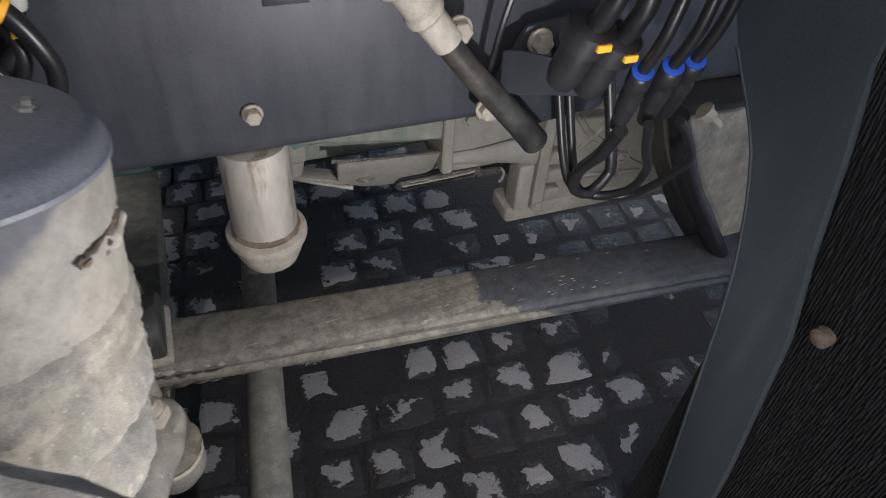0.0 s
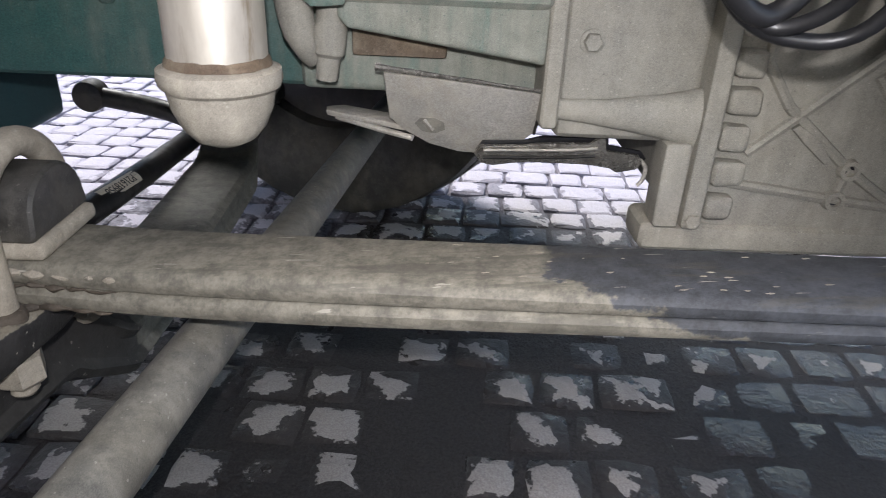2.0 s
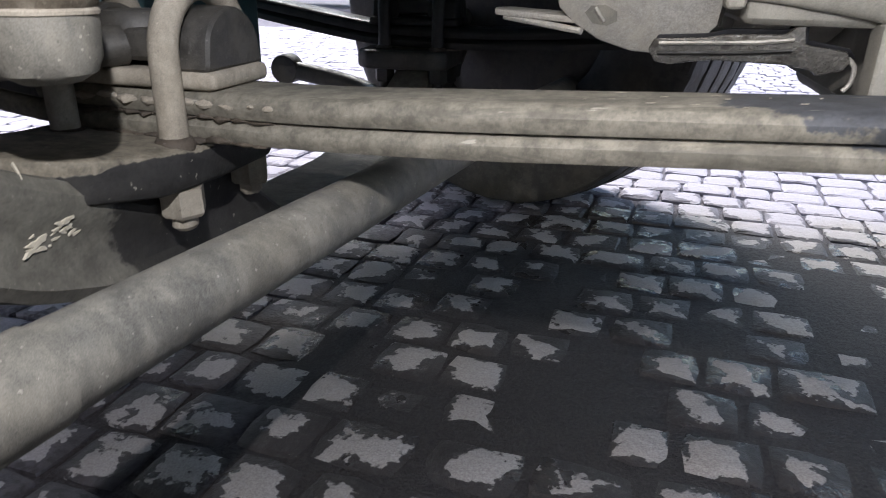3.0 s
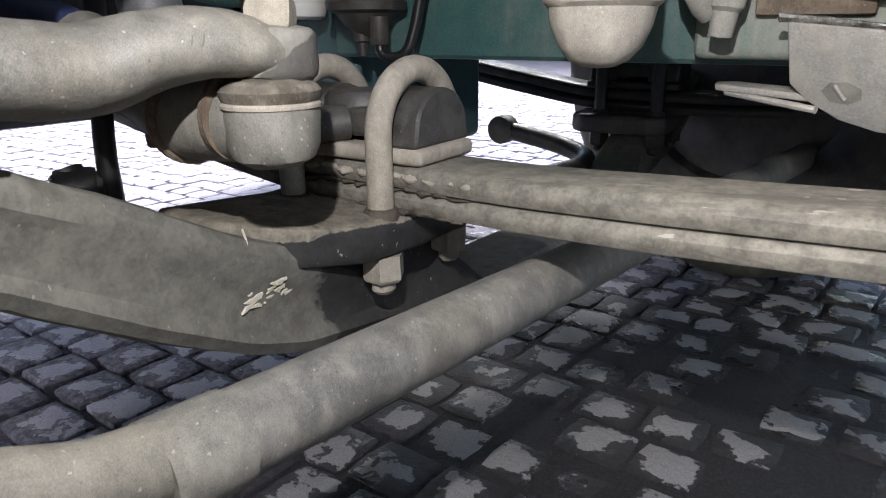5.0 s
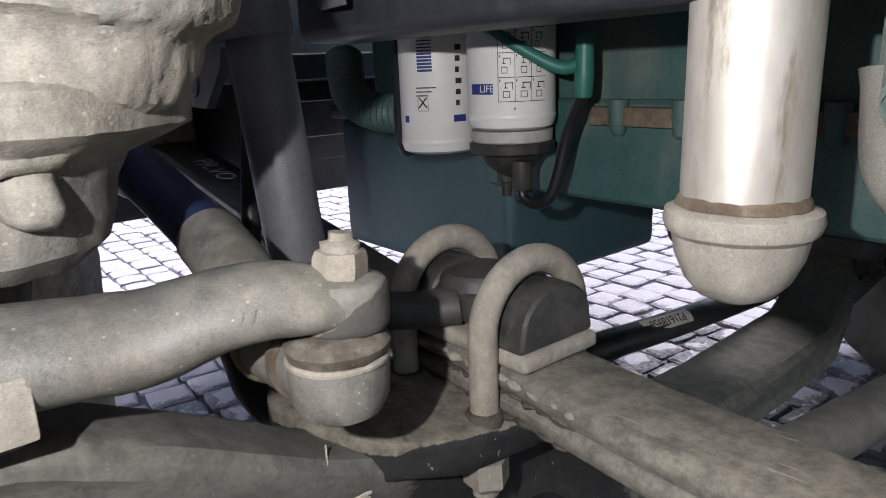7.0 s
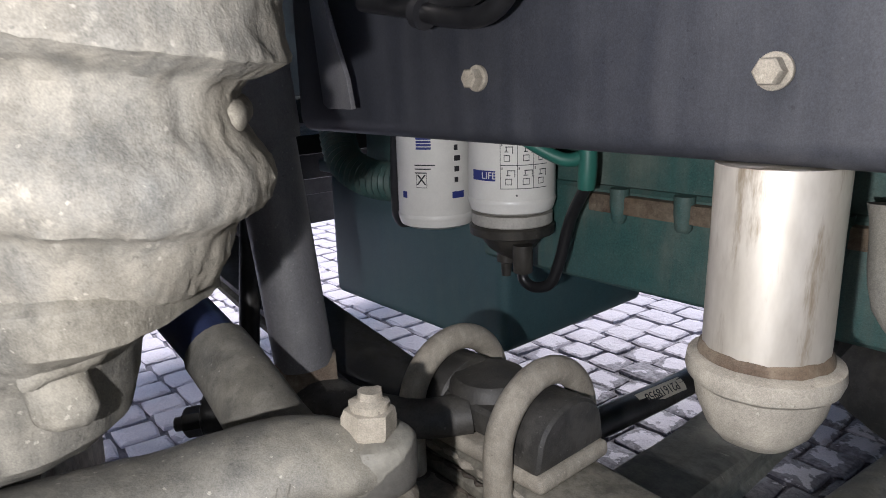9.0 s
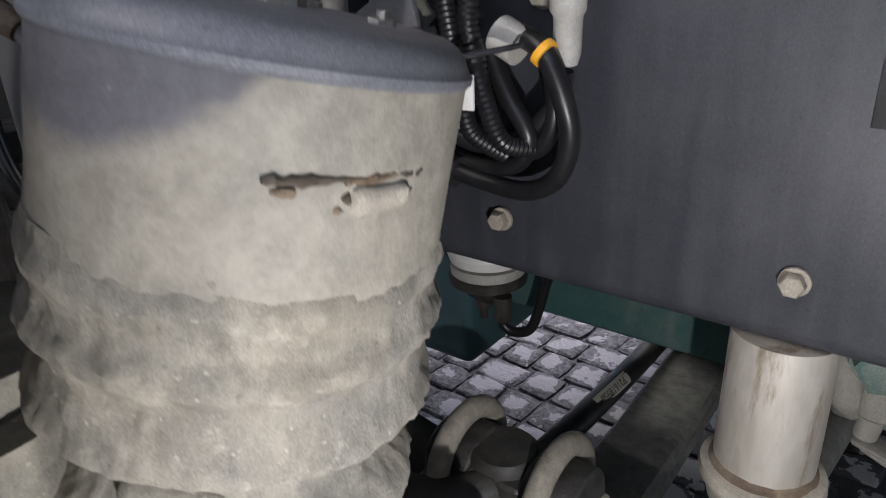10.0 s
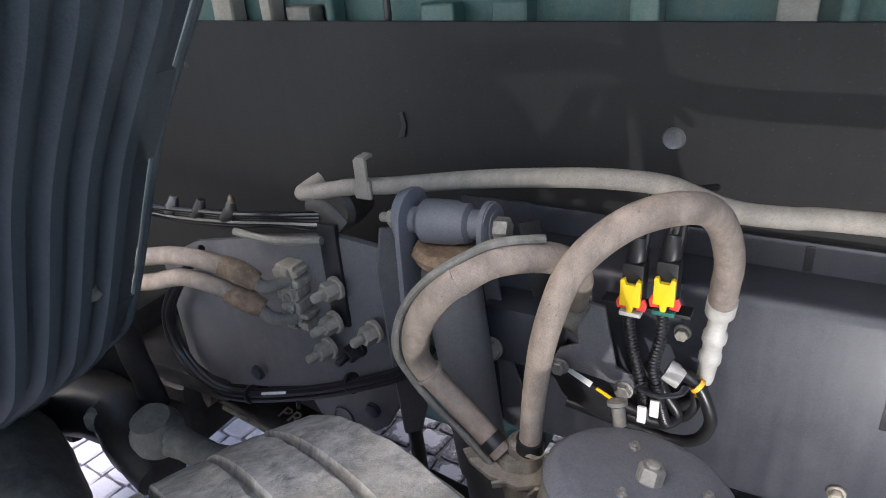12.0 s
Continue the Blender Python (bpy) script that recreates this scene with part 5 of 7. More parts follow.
part("rim", tube([(0.628, 0.606, 0.725), (0.654, 0.606, 0.668), (0.690, 0.606, 0.604), (0.729, 0.606, 0.549), (0.798, 0.606, 0.451), (0.836, 0.606, 0.407), (0.89, 0.606, 0.37)], [0.012, 0.014, 0.014, 0.014, 0.014, 0.013, 0.012], 18, 6, 1.7, (0, 1, 0)), gloss_black, hanger, "glossy black rim")
part("web", lumpy(prism([(0.70, 0.70), (0.745, 0.62), (0.80, 0.53), (0.87, 0.43), (0.93, 0.40), (1.05, 0.42), (1.10, 0.55), (1.12, 0.70)], (-0.045, 0.628, 0), (1, 0, 0), (0, 0, 1), 0.008, 0.003), 0.002, 0.05), caked_grey, hanger, "dust coated web")

lettering("chalk_writing", "PR.VO", facing((-0.715, SY - 0.002, spring_line(-0.715) + 0.0022), (1, 0, -0.17), (0, 1, 0)), 0.045, rubber_cream, near_spring, "pale chalk writing")

# ---------------------------------------------------------------- brake chamber and caliper
CX, CY = -0.006, 0.404
TOP, LEAN = (-0.001, 0.402, 0.950), (0.14, 0.11, 1.0)
HEAD, TILT_ = (0.001, 0.4095, 0.949), (0.145, 0.19, 1.0)
chamber = thing("brake_chamber", (CX, CY, 0.70), "upright brake chamber with a grey cap, caked in cream dust", "brake chamber")
CAP = [(0.0, 0.9475), (0.0289, 0.9477), (0.0636, 0.9475), (0.0693, 0.9468), (0.0717, 0.9458), (0.0749, 0.9462), (0.0799, 0.944), (0.0836, 0.9405), (0.0859, 0.9368), (0.0872, 0.9345), (0.0888, 0.933), (0.0888, 0.9302), (0.0872, 0.9285)]
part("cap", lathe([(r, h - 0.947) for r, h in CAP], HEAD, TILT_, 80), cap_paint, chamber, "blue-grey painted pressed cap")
UPPER = [(0.0865, 0.93), (0.0866, 0.918), (0.087, 0.905), (0.0872, 0.89), (0.0874, 0.875), (0.0878, 0.862), (0.0881, 0.85)]
part("upper_can", lumpy(lathe([(r, h - 0.947) for r, h in UPPER], HEAD, TILT_, 100), 0.0006, 0.02), can_coat, chamber, "grey can half covered in cream dust")
BODY = [(0.0867, 0.866), (0.0876, 0.86), (0.0900, 0.855), (0.0916, 0.85), (0.0908, 0.845), (0.0886, 0.84), (0.0882, 0.835), (0.0888, 0.831), (0.0906, 0.8275), (0.0932, 0.823), (0.0938, 0.8185), (0.0914, 0.8145), (0.0886, 0.811), (0.0876, 0.806), (0.0886, 0.8), (0.091, 0.79), (0.0949, 0.7815), (0.0949, 0.7785), (0.0857, 0.773), (0.0751, 0.768), (0.0717, 0.762), (0.0722, 0.752), (0.0761, 0.744), (0.0819, 0.737), (0.0886, 0.73), (0.0915, 0.722), (0.0905, 0.712), (0.0867, 0.705), (0.078, 0.699), (0.0737, 0.692), (0.0713, 0.678), (0.0664, 0.664), (0.0578, 0.657)]
fine = []
for a, b in zip(BODY, BODY[1:]):
    fine += [a, ((a[0] + b[0]) / 2, (a[1] + b[1]) / 2)]
part("body", lumpy(lumpy(lathe([(r, h - 0.947) for r, h in fine + [BODY[-1]]], TOP, LEAN, 180), 0.0018, 0.020), 0.0013, 0.006, 3.0), caked, chamber, "cream dust caked pressed body")


def on_can(a, h, r):
    """A place on the leaning chamber at an angle, a height along its axis and a radius, and the way out and round from there."""
    x, y, z = frame_of(LEAN)
    out = x * math.cos(radians(a)) + y * math.sin(radians(a))
    return Vector(TOP) + z * (h - 0.947) + out * r, out, z.cross(out)


for a, h, w in ((300, 0.750, 0.020), (60, 0.750, 0.020)):
    p, out, rnd_ = on_can(a, h, 0.0690)
    part("clamp_lug", lumpy(tube([p - rnd_ * w * 1.2, p - rnd_ * w * 0.8, p + rnd_ * w * 0.8, p + rnd_ * w * 1.2], [0.003, 0.0085, 0.0085, 0.003], 18, 3), 0.0012, 0.012, a), caked, chamber, "dust filled clamp lug")
for a, h, w, k in ((336, 0.900, 0.016, 1), (352, 0.899, 0.012, 0), (366, 0.899, 0.011, 1), (345, 0.893, 0.0035, 1), (343, 0.889, 0.003, 0), (363, 0.893, 0.005, 1), (368, 0.889, 0.003, 0), (330, 0.896, 0.004, 0)):
    p, out, rnd_ = on_can(a, h, 0.0872)
    part("stuck_mud", lumpy(tube([p - rnd_ * w, p, p + rnd_ * w], [0.0008, 0.0024, 0.0008], 10, 6), 0.0013, 0.004, a), dark_crust if k else rust, chamber, "crusted rusty dirt")
p, out, rnd_ = on_can(354, 0.892, 0.0867)
part("flaked_patch", lumpy(tube([p - rnd_ * 0.013, p - rnd_ * 0.010, p + rnd_ * 0.010, p + rnd_ * 0.013], [0.002, 0.0055, 0.0055, 0.002], 14, 3), 0.0012, 0.006), rubber_cream, chamber, "pale flaking patch")


def on_cap(dx, dy):
    return (HEAD[0] + dx, HEAD[1] + dy, HEAD[2] - TILT_[0] * dx - TILT_[1] * dy)


part("centre_nut", joined(hexagon(on_cap(0.003, 0.002), TILT_, 0.021, 0.015, 0.013), lathe([(0.006, 0.015), (0.006, 0.018), (0.004, 0.019)], on_cap(0.003, 0.002), TILT_, 14)), zinc, chamber, "zinc hex nut")
part("nut_stain", lathe([(0.0, 0.0004), (0.018, 0.0004), (0.020, 0.0)], on_cap(0.006, 0.004), TILT_, 24), rail_paint, chamber, "oily dark stain")
for dx, dy in ((-0.012, -0.034), (0.052, 0.011), (-0.020, 0.040)):
    part("small_nut", lumpy(joined(hexagon(on_cap(dx, dy), TILT_, 0.010, 0.003, 0.0075), lathe([(0.003, 0.003), (0.003, 0.006)], on_cap(dx, dy), TILT_, 10)), 0.0008, 0.005), zinc, chamber)
part("side_plug", lathe([(0.007, -0.01), (0.007, 0.010), (0.0105, 0.012), (0.0105, 0.016), (0.0, 0.018)], (-0.045, 0.490, 0.942), (-0.25, 0.3, 1), 18), ubolt_steel, chamber)

caliper = thing("brake_caliper", (-0.05, 0.34, 0.55), "cast brake caliper and knuckle caked with cream dust", "brake caliper")


def blob(rings, seg=40, seed=1.0, rough=0.004):
    """A rough casting: rings of (centre, radius along a, radius across) from top to bottom."""
    bm = bmesh.new()
    made = []
    for (cx, cy, cz), ra, rb, sq in rings:
        ring = []
        for q in range(seg):
            a = 2 * math.pi * q / seg
            c, s = math.cos(a), math.sin(a)
            k = (abs(c) ** sq + abs(s) ** sq) ** (-1.0 / sq)
            lx, ly = c * k * ra, s * k * rb
            ring.append(bm.verts.new((cx + lx * 0.78 - ly * 0.62, cy + lx * 0.62 + ly * 0.78, cz)))
        made.append(ring)
    for a, b in zip(made, made[1:]):
        for q in range(seg):
            bm.faces.new((a[q], a[(q + 1) % seg], b[(q + 1) % seg], b[q]))
    bm.faces.new(made[0])
    bm.faces.new(made[-1][::-1])
    bmesh.ops.recalc_face_normals(bm, faces=bm.faces)
    return lumpy(lumpy(bm, rough, 0.035, seed), rough * 0.5, 0.012, seed + 2)


def along(off, z):
    """A point on the caliper's middle plane: off metres to the side of the chamber's axis."""
    return (CX + 0.78 * off, CY + 0.62 * off, z)


def under(off, z):
    """A point on the chamber's leaning axis at height z, moved off metres across."""
    return (TOP[0] + LEAN[0] * (z - TOP[2]) + 0.67 * off, TOP[1] + LEAN[1] * (z - TOP[2]) + 0.75 * off, z)


part("housing", blob([(under(-0.012, 0.674), 0.068, 0.066, 2.6), (under(-0.012, 0.668), 0.071, 0.072, 3.0), (under(-0.012, 0.648), 0.071, 0.072, 3.2), (under(-0.016, 0.643), 0.066, 0.070, 3.0), (under(-0.040, 0.632), 0.068, 0.068, 2.6), (under(-0.046, 0.618), 0.068, 0.066, 2.4), (under(-0.047, 0.600), 0.068, 0.064, 2.4), (under(-0.045, 0.582), 0.064, 0.060, 2.4), (under(-0.045, 0.570), 0.052, 0.05, 2.2)], 56, 1.0, 0.0022), caked_grey, caliper)
part("fin", lumpy(prism([(0.0, 0.0), (0.030, 0.010), (0.034, 0.028), (0.0, 0.036)], tuple(Vector(under(0.020, 0.638))), (0.67, 0.75, 0), (0, 0, 1), 0.012, 0.003), 0.001, 0.01), caked_grey, caliper)
part("lug_block", lumpy(box((-0.024, 0.325, 0.628), (0.010, 0.366, 0.660), 0.012, 4), 0.004, 0.02), caked_grey, caliper, "cream caked lug")
part("lug_step", lumpy(box((-0.020, 0.330, 0.602), (0.004, 0.358, 0.634), 0.010, 4), 0.004, 0.02), caked_grey, caliper)
part("bridge", blob([(under(-0.13, 0.78), 0.06, 0.06, 2.4), (under(-0.14, 0.72), 0.075, 0.07, 2.6), (under(-0.15, 0.64), 0.08, 0.07, 2.6), (under(-0.15, 0.57), 0.07, 0.06, 2.4)], 44, 3.0), caked_grey, caliper)
part("knuckle", blob([(along(-0.17, 0.80), 0.06, 0.06, 2.4), (along(-0.17, 0.72), 0.065, 0.07, 2.6), (along(-0.18, 0.62), 0.07, 0.07, 2.6), (along(-0.19, 0.52), 0.06, 0.06, 2.4), (along(-0.20, 0.44), 0.05, 0.05, 2.2)], 40, 4.0), caked_grey, caliper)
for off, z, r in ((-0.012, 0.655, 0.012), (-0.045, 0.606, 0.015)):
    p = Vector(under(off, z)) + Vector((0.045, -0.038, 0.0))
    part("boss", lumpy(lathe([(r * 1.3, -0.012), (r, 0.006), (r * 0.8, 0.010), (0.0, 0.011)], tuple(p), (0.75, -0.6, -0.2), 20), 0.0015, 0.01), caked, caliper)
part("guide_cap", lumpy(lathe([(0.018, 0.0), (0.018, 0.022), (0.012, 0.028)], under(-0.035, 0.615), (0.3, -0.2, -1), 18), 0.001, 0.01), caked_grey, caliper)

# ---------------------------------------------------------------- steered wheels
TR0, TW = 0.505, 0.325


def tyre_profile(r, w):
    h = w / 2
    tread = []
    edges = [(-h * 0.93, -h * 0.62), (-h * 0.54, -h * 0.24), (-h * 0.16, h * 0.16), (h * 0.24, h * 0.54), (h * 0.62, h * 0.93)]
    for i, (a, b) in enumerate(edges):
        crown = lambda s: r - 0.010 * (abs(s) / h) ** 2.2
        if i:
            pa = edges[i - 1][1]
            tread += [(crown(pa) - 0.012, pa + 0.004), (crown(a) - 0.012, a - 0.004)]
        tread += [(crown(a), a), (crown((a + b) / 2), (a + b) / 2), (crown(b), b)]
    left = [(0.285, -h * 0.62), (0.292, -h * 0.80), (0.33, -h * 0.94), (0.39, -h * 1.0), (0.44, -h * 1.0), (0.475, -h * 0.985), (0.490, -h * 0.965)]
    right = [(p, -q) for p, q in left[::-1]]
    return left + tread + right


def wheel(at, steer, label, material):
    AX = (math.sin(radians(steer)), math.cos(radians(steer)), 0)
    ob = thing("wheel", (at[0], at[1], 0.0), label, "wheel", "steered front wheels")
    part("tyre", lumpy(lumpy(lathe(tyre_profile(TR0, TW), at, AX, 220), 0.0022, 0.03), 0.0016, 0.009), material, ob, "dusty rubber tyre with straight grooves", 25)
    disc = part("rim", lathe([(0.286, -0.10), (0.286, -0.085), (0.262, -0.08), (0.255, 0.06), (0.262, 0.09), (0.287, 0.10), (0.287, 0.094), (0.270, 0.088), (0.17, 0.03), (0.17, -0.03), (0.24, -0.075)], at, AX, 64), dark_paint, ob, "dark steel rim")
    part("hub", lathe([(0.0, -0.06), (0.12, -0.06), (0.15, -0.02), (0.16, 0.05), (0.10, 0.09), (0.0, 0.10)], at, AX, 40), caked_grey, disc)
    return ob


WC = (-0.166, 0.140, 0.501)
wheel(WC, 23.1, "steered front wheel, tread coated with pale dust", tyre_rubber)
wheel((0.12, 1.88, 0.503), 26.0, "steered front wheel on the far side, dark and dusty", old_rubber)

# ---------------------------------------------------------------- brake hoses
hose_a = thing("brake_hose", (-0.11, 0.4380, 0.9096), "thick dusty rubber brake hose arching to the rail", "hose", "brake hoses")
part("hose", tube([(-0.116, 0.425, 0.918), (-0.113, 0.424, 0.955), (-0.106, 0.417, 1.005), (-0.097, 0.412, 1.058), (-0.088, 0.417, 1.099), (-0.078, 0.427, 1.130), (-0.061, 0.437, 1.154), (-0.041, 0.454, 1.170), (-0.022, 0.470, 1.177), (-0.002, 0.492, 1.176), (0.014, 0.530, 1.160), (0.024, 0.565, 1.128), (0.030, 0.588, 1.085), (0.027, 0.605, 1.045), (0.024, 0.625, 1.012)], [0.0112, 0.0112, 0.0115, 0.0120, 0.0126, 0.0132, 0.0138, 0.0142] + [0.0145] * 7, 18, 8), hose_tan, hose_a)
part("ferrule", tube([(0.0255, 0.6180, 1.0240), (0.0230, 0.6300, 1.0020)], 0.0158, 18, 1), grey_plastic, hose_a)
part("fitting", lumpy(lathe([(0.0104, 0.0000), (0.0120, 0.0060), (0.0104, 0.0140), (0.0108, 0.0300), (0.0132, 0.0340), (0.0132, 0.0440), (0.0108, 0.0480), (0.0108, 0.0620), (0.0124, 0.0660), (0.0124, 0.0760), (0.0100, 0.0800), (0.0096, 0.1050), (0.0080, 0.1120)], (0.0235, 0.6290, 1.0040), (-0.085, 0.16, -1), 20), 0.0006, 0.006), grey_plastic, hose_a, "chalky white hose fitting")
part("base_clamp", lumpy(lathe([(0.018, -0.03), (0.020, -0.024), (0.017, -0.004), (0.019, 0.0), (0.019, 0.010), (0.0155, 0.014)], (-0.125, 0.4360, 0.9117), (0.02, 0.2, 1), 18), 0.001, 0.01), zinc, hose_a, "clamped metal socket")
hose_b = thing("brake_hose", (-0.15, 0.4380, 0.8886), "thick dusty rubber brake hose looped back with cable ties", "hose", "brake hoses")
LOOP = [(-0.145, 0.425, 0.908), (-0.180, 0.432, 0.932), (-0.213, 0.432, 0.962), (-0.234, 0.422, 1.000), (-0.226, 0.406, 1.038), (-0.210, 0.396, 1.074), (-0.188, 0.394, 1.105), (-0.166, 0.402, 1.123), (-0.145, 0.420, 1.133), (-0.118, 0.446, 1.131), (-0.100, 0.475, 1.116), (-0.098, 0.513, 1.080), (-0.112, 0.550, 1.040), (-0.124, 0.585, 1.008)]
part("hose", tube(LOOP, [0.0122, 0.0124, 0.0128, 0.0134, 0.0138, 0.0142] + [0.0145] * 8, 18, 8), hose_tan, hose_b)
AWAY = [(-0.010, -0.008, -0.012), (-0.008, -0.010, -0.013), (-0.010, -0.012, -0.010), (-0.016, -0.010, 0.0), (-0.018, -0.008, 0.002), (-0.014, -0.006, 0.011), (-0.006, -0.004, 0.017), (0.0, 0.0, 0.019), (0.004, 0.002, 0.019), (0.010, 0.004, 0.018)]
part("sensor_cable", tube([tuple(Vector(p) + Vector(q)) for p, q in zip(LOOP, AWAY)], 0.0042, 10, 7), tube_grey, hose_b, "thin grey sensor cable")
for p, d in (((-0.227, 0.426, 0.985), (-0.5, -0.2, 0.8)), ((-0.170, 0.401, 1.121), (0.75, 0.25, 0.5))):
    part("cable_tie", lathe([(0.0148, -0.002), (0.0158, -0.002), (0.0158, 0.002), (0.0148, 0.002)], p, d, 20), hose_tan, hose_b)
part("elbow", lumpy(tube([(-0.130, 0.6030, 0.9987), (-0.138, 0.6180, 0.9672), (-0.128, 0.6330, 0.9410), (-0.115, 0.6480, 0.9148)], [0.018, 0.019, 0.016, 0.017], 16, 4), 0.003, 0.012), casting, hose_b, "corroded brass elbow")
part("socket", lumpy(tube([(-0.122, 0.4320, 0.8572), (-0.13, 0.4340, 0.8834), (-0.136, 0.4350, 0.9096)], [0.026, 0.024, 0.021], 16, 3), 0.002, 0.015), caked, hose_b, "dust caked socket block")

part("clamp_plate", lumpy(prism([(-0.180, 0.412), (-0.150, 0.400), (-0.118, 0.398), (-0.098, 0.412), (-0.100, 0.444), (-0.130, 0.456), (-0.168, 0.446)], (0, 0, 0.893), (1, 0, 0), (0, 1, 0), 0.005, 0.001), 0.0012, 0.012), ubolt_steel, hose_b, "pale bent clamp plate")
for x_, y_, dx_, dy_, h_ in ((-0.176, 0.420, -0.3, -0.2, 0.020), (-0.138, 0.398, 0.1, -0.5, 0.016), (-0.102, 0.404, 0.5, -0.4, 0.026)):
    part("tab", lumpy(prism([(-0.007, 0.0), (0.007, 0.0), (0.008, h_ * 0.7), (0.003, h_), (-0.006, h_ * 0.9)], (x_, y_, 0.892), (0.8, 0.5, 0), (dx_, dy_, 1.0), 0.003, 0.0006), 0.0008, 0.008), ubolt_steel, hose_b, "bent pale tab")
for a_, b_ in (((-0.116, 0.425, 0.926), (-0.1145, 0.4245, 0.940)), ((-0.152, 0.4265, 0.913), (-0.162, 0.4285, 0.920))):
    part("hose_band", tube([a_, b_], 0.0138, 18, 1), black_plastic, hose_b, "dark clamp band")
part("band_tail", tube([(-0.112, 0.412, 0.930), (-0.098, 0.405, 0.938), (-0.088, 0.402, 0.952)], 0.0032, 8, 4, 0.4), ubolt_steel, hose_b, "pale band tail")

# ---------------------------------------------------------------- brake pipe along the shield
pipe = thing("brake_pipe", (-0.3, 0.6380, 1.0668), "tan dusty pipe running along the black sound shield", "pipe")
part("pipe", tube([(-0.556, 0.682, 1.068), (-0.566, 0.655, 1.060), (-0.552, 0.640, 1.062), (-0.466, 0.635, 1.084), (-0.390, 0.635, 1.096), (-0.264, 0.636, 1.119), (-0.158, 0.640, 1.132), (-0.094, 0.640, 1.137), (-0.046, 0.642, 1.135), (-0.012, 0.645, 1.124), (0.022, 0.650, 1.112), (0.074, 0.655, 1.110), (0.154, 0.660, 1.113), (0.6, 0.668, 1.118)], 0.0118, 16, 5), pipe_tan, pipe)
part("clip", lumpy(joined(box((-0.441, 0.6160, 1.0800), (-0.422, 0.6220, 1.1330), 0.002), box((-0.439, 0.6170, 1.1300), (-0.424, 0.6400, 1.1360), 0.002), box((-0.446, 0.6170, 1.0760), (-0.419, 0.6240, 1.1040), 0.004)), 0.0008, 0.01), pipe_tan, pipe, "bent metal clip")

# ---------------------------------------------------------------- connectors, their bracket and the cable loop
plate = thing("connector_bracket", (-0.1, 0.5980, 0.8991), "grey steel bracket holding two cable connectors", "bracket")
part("plate", prism([(-0.160, 0.898), (-0.148, 0.889), (-0.066, 0.880), (-0.046, 0.884), (-0.052, 0.896), (-0.082, 0.905), (-0.098, 0.985), (-0.135, 0.990), (-0.128, 0.928), (-0.152, 0.915)], (0.002, 0.6080, 0.009), (1, 0, 0), (0, 0, 1), 0.005, 0.001), shock_paint, plate)
for x, z in ((-0.143, 0.912), (-0.065, 0.901)):
    bolt(plate, (x, 0.583, z), (0, -1, 0), 0.016, 0.008, zinc, 0.0115)
part("tray", box((-0.105, 0.618, 0.990), (-0.005, 0.640, 0.995), 0.001), black_plastic, plate)
part("loop_clip", tube([(-0.052, 0.5960, 0.9023), (-0.03, 0.5840, 0.9044), (-0.005, 0.5900, 0.9086), (0.0, 0.6060, 0.9096)], 0.005, 10, 4, 0.4), rail_paint, plate)
for x, z, D in ((-0.069, 1.010, 0.036), (-0.033, 1.018, 0.038)):
    c = thing("cable_connector", (x, 0.585 + D, z - 0.02), "black cable connector with a yellow lock and red clip", "connector", "cable connectors")
    shell = part("housing", box((x - 0.012, 0.577 + D, z - 0.018), (x + 0.012, 0.602 + D, z + 0.040), 0.003), black_plastic, c)
    part("lock", prism([(-0.0115, -0.012), (-0.004, -0.012), (-0.003, -0.020), (0.003, -0.020), (0.004, -0.012), (0.0115, -0.012), (0.0115, 0.020), (0.007, 0.022), (0.005, 0.015), (-0.005, 0.015), (-0.007, 0.022), (-0.0115, 0.020)], (x, 0.5755 + D, z + 0.003), (1, 0, 0), (0, 0, 1), 0.007, 0.001), yellow_plastic, shell, "yellow locking tab")
    for s in (-1, 1):
        part("red_clip", prism([(-0.006, -0.007), (0.004, -0.008), (0.006, 0.0), (0.003, 0.008), (-0.004, 0.006)], (x + s * 0.0115, 0.5765 + D, z - 0.010), (s, 0, 0), (0, 0, 1), -0.0045 * s, 0.001), red_plastic, shell, "red clip")
    part("seal", box((x - 0.013, 0.574 + D, z - 0.026), (x + 0.012, 0.598 + D, z - 0.020), 0.002), grey_plastic if x < -0.05 else green_plastic, c)
    for k, s in enumerate((-1, 0, 1)):
        part("wire", tube([(x + s * 0.006, 0.588 + D, z + 0.036), (x + s * 0.007 + 0.002, 0.592 + D, z + 0.062), (x + s * 0.005 + 0.006, 0.60 + D, z + 0.088), (x + s * 0.004 + 0.014, 0.625 + D, z + 0.105), (x + 0.03, 0.66 + D, z + 0.10)], 0.0042, 10, 5), old_rubber if k == 1 else black_rubber, c)
    part("sleeve", lathe([(0.010, 0.0), (0.0115, 0.006), (0.0105, 0.026), (0.009, 0.03)], (x, 0.59 + D, z + 0.038), (0.06, 0.15, 1), 16), black_plastic, c)


def corrugated(pts, r, pitch=0.0042, seg=12):
    """Split loom tubing: a tube with a ring every pitch."""
    path, _ = smooth_path(pts, 16)
    total = sum((b - a).length for a, b in zip(path, path[1:]))
    n = max(int(total / pitch), 4)
    out, acc, want, k = [], 0.0, 0.0, 0
    for a, b in zip(path, path[1:]):
        seglen = (b - a).length
        while want <= acc + seglen and seglen > 0:
            out.append(a + (b - a) * ((want - acc) / seglen))
            want += total / (2 * n)
        acc += seglen
    return tube([tuple(p) for p in out], [r if i % 2 else r * 0.86 for i in range(len(out))], seg, 1)


cables = thing("cable_loop", (-0.02, 0.6180, 0.7734), "black corrugated cable loop tied in front of the rail", "cable")
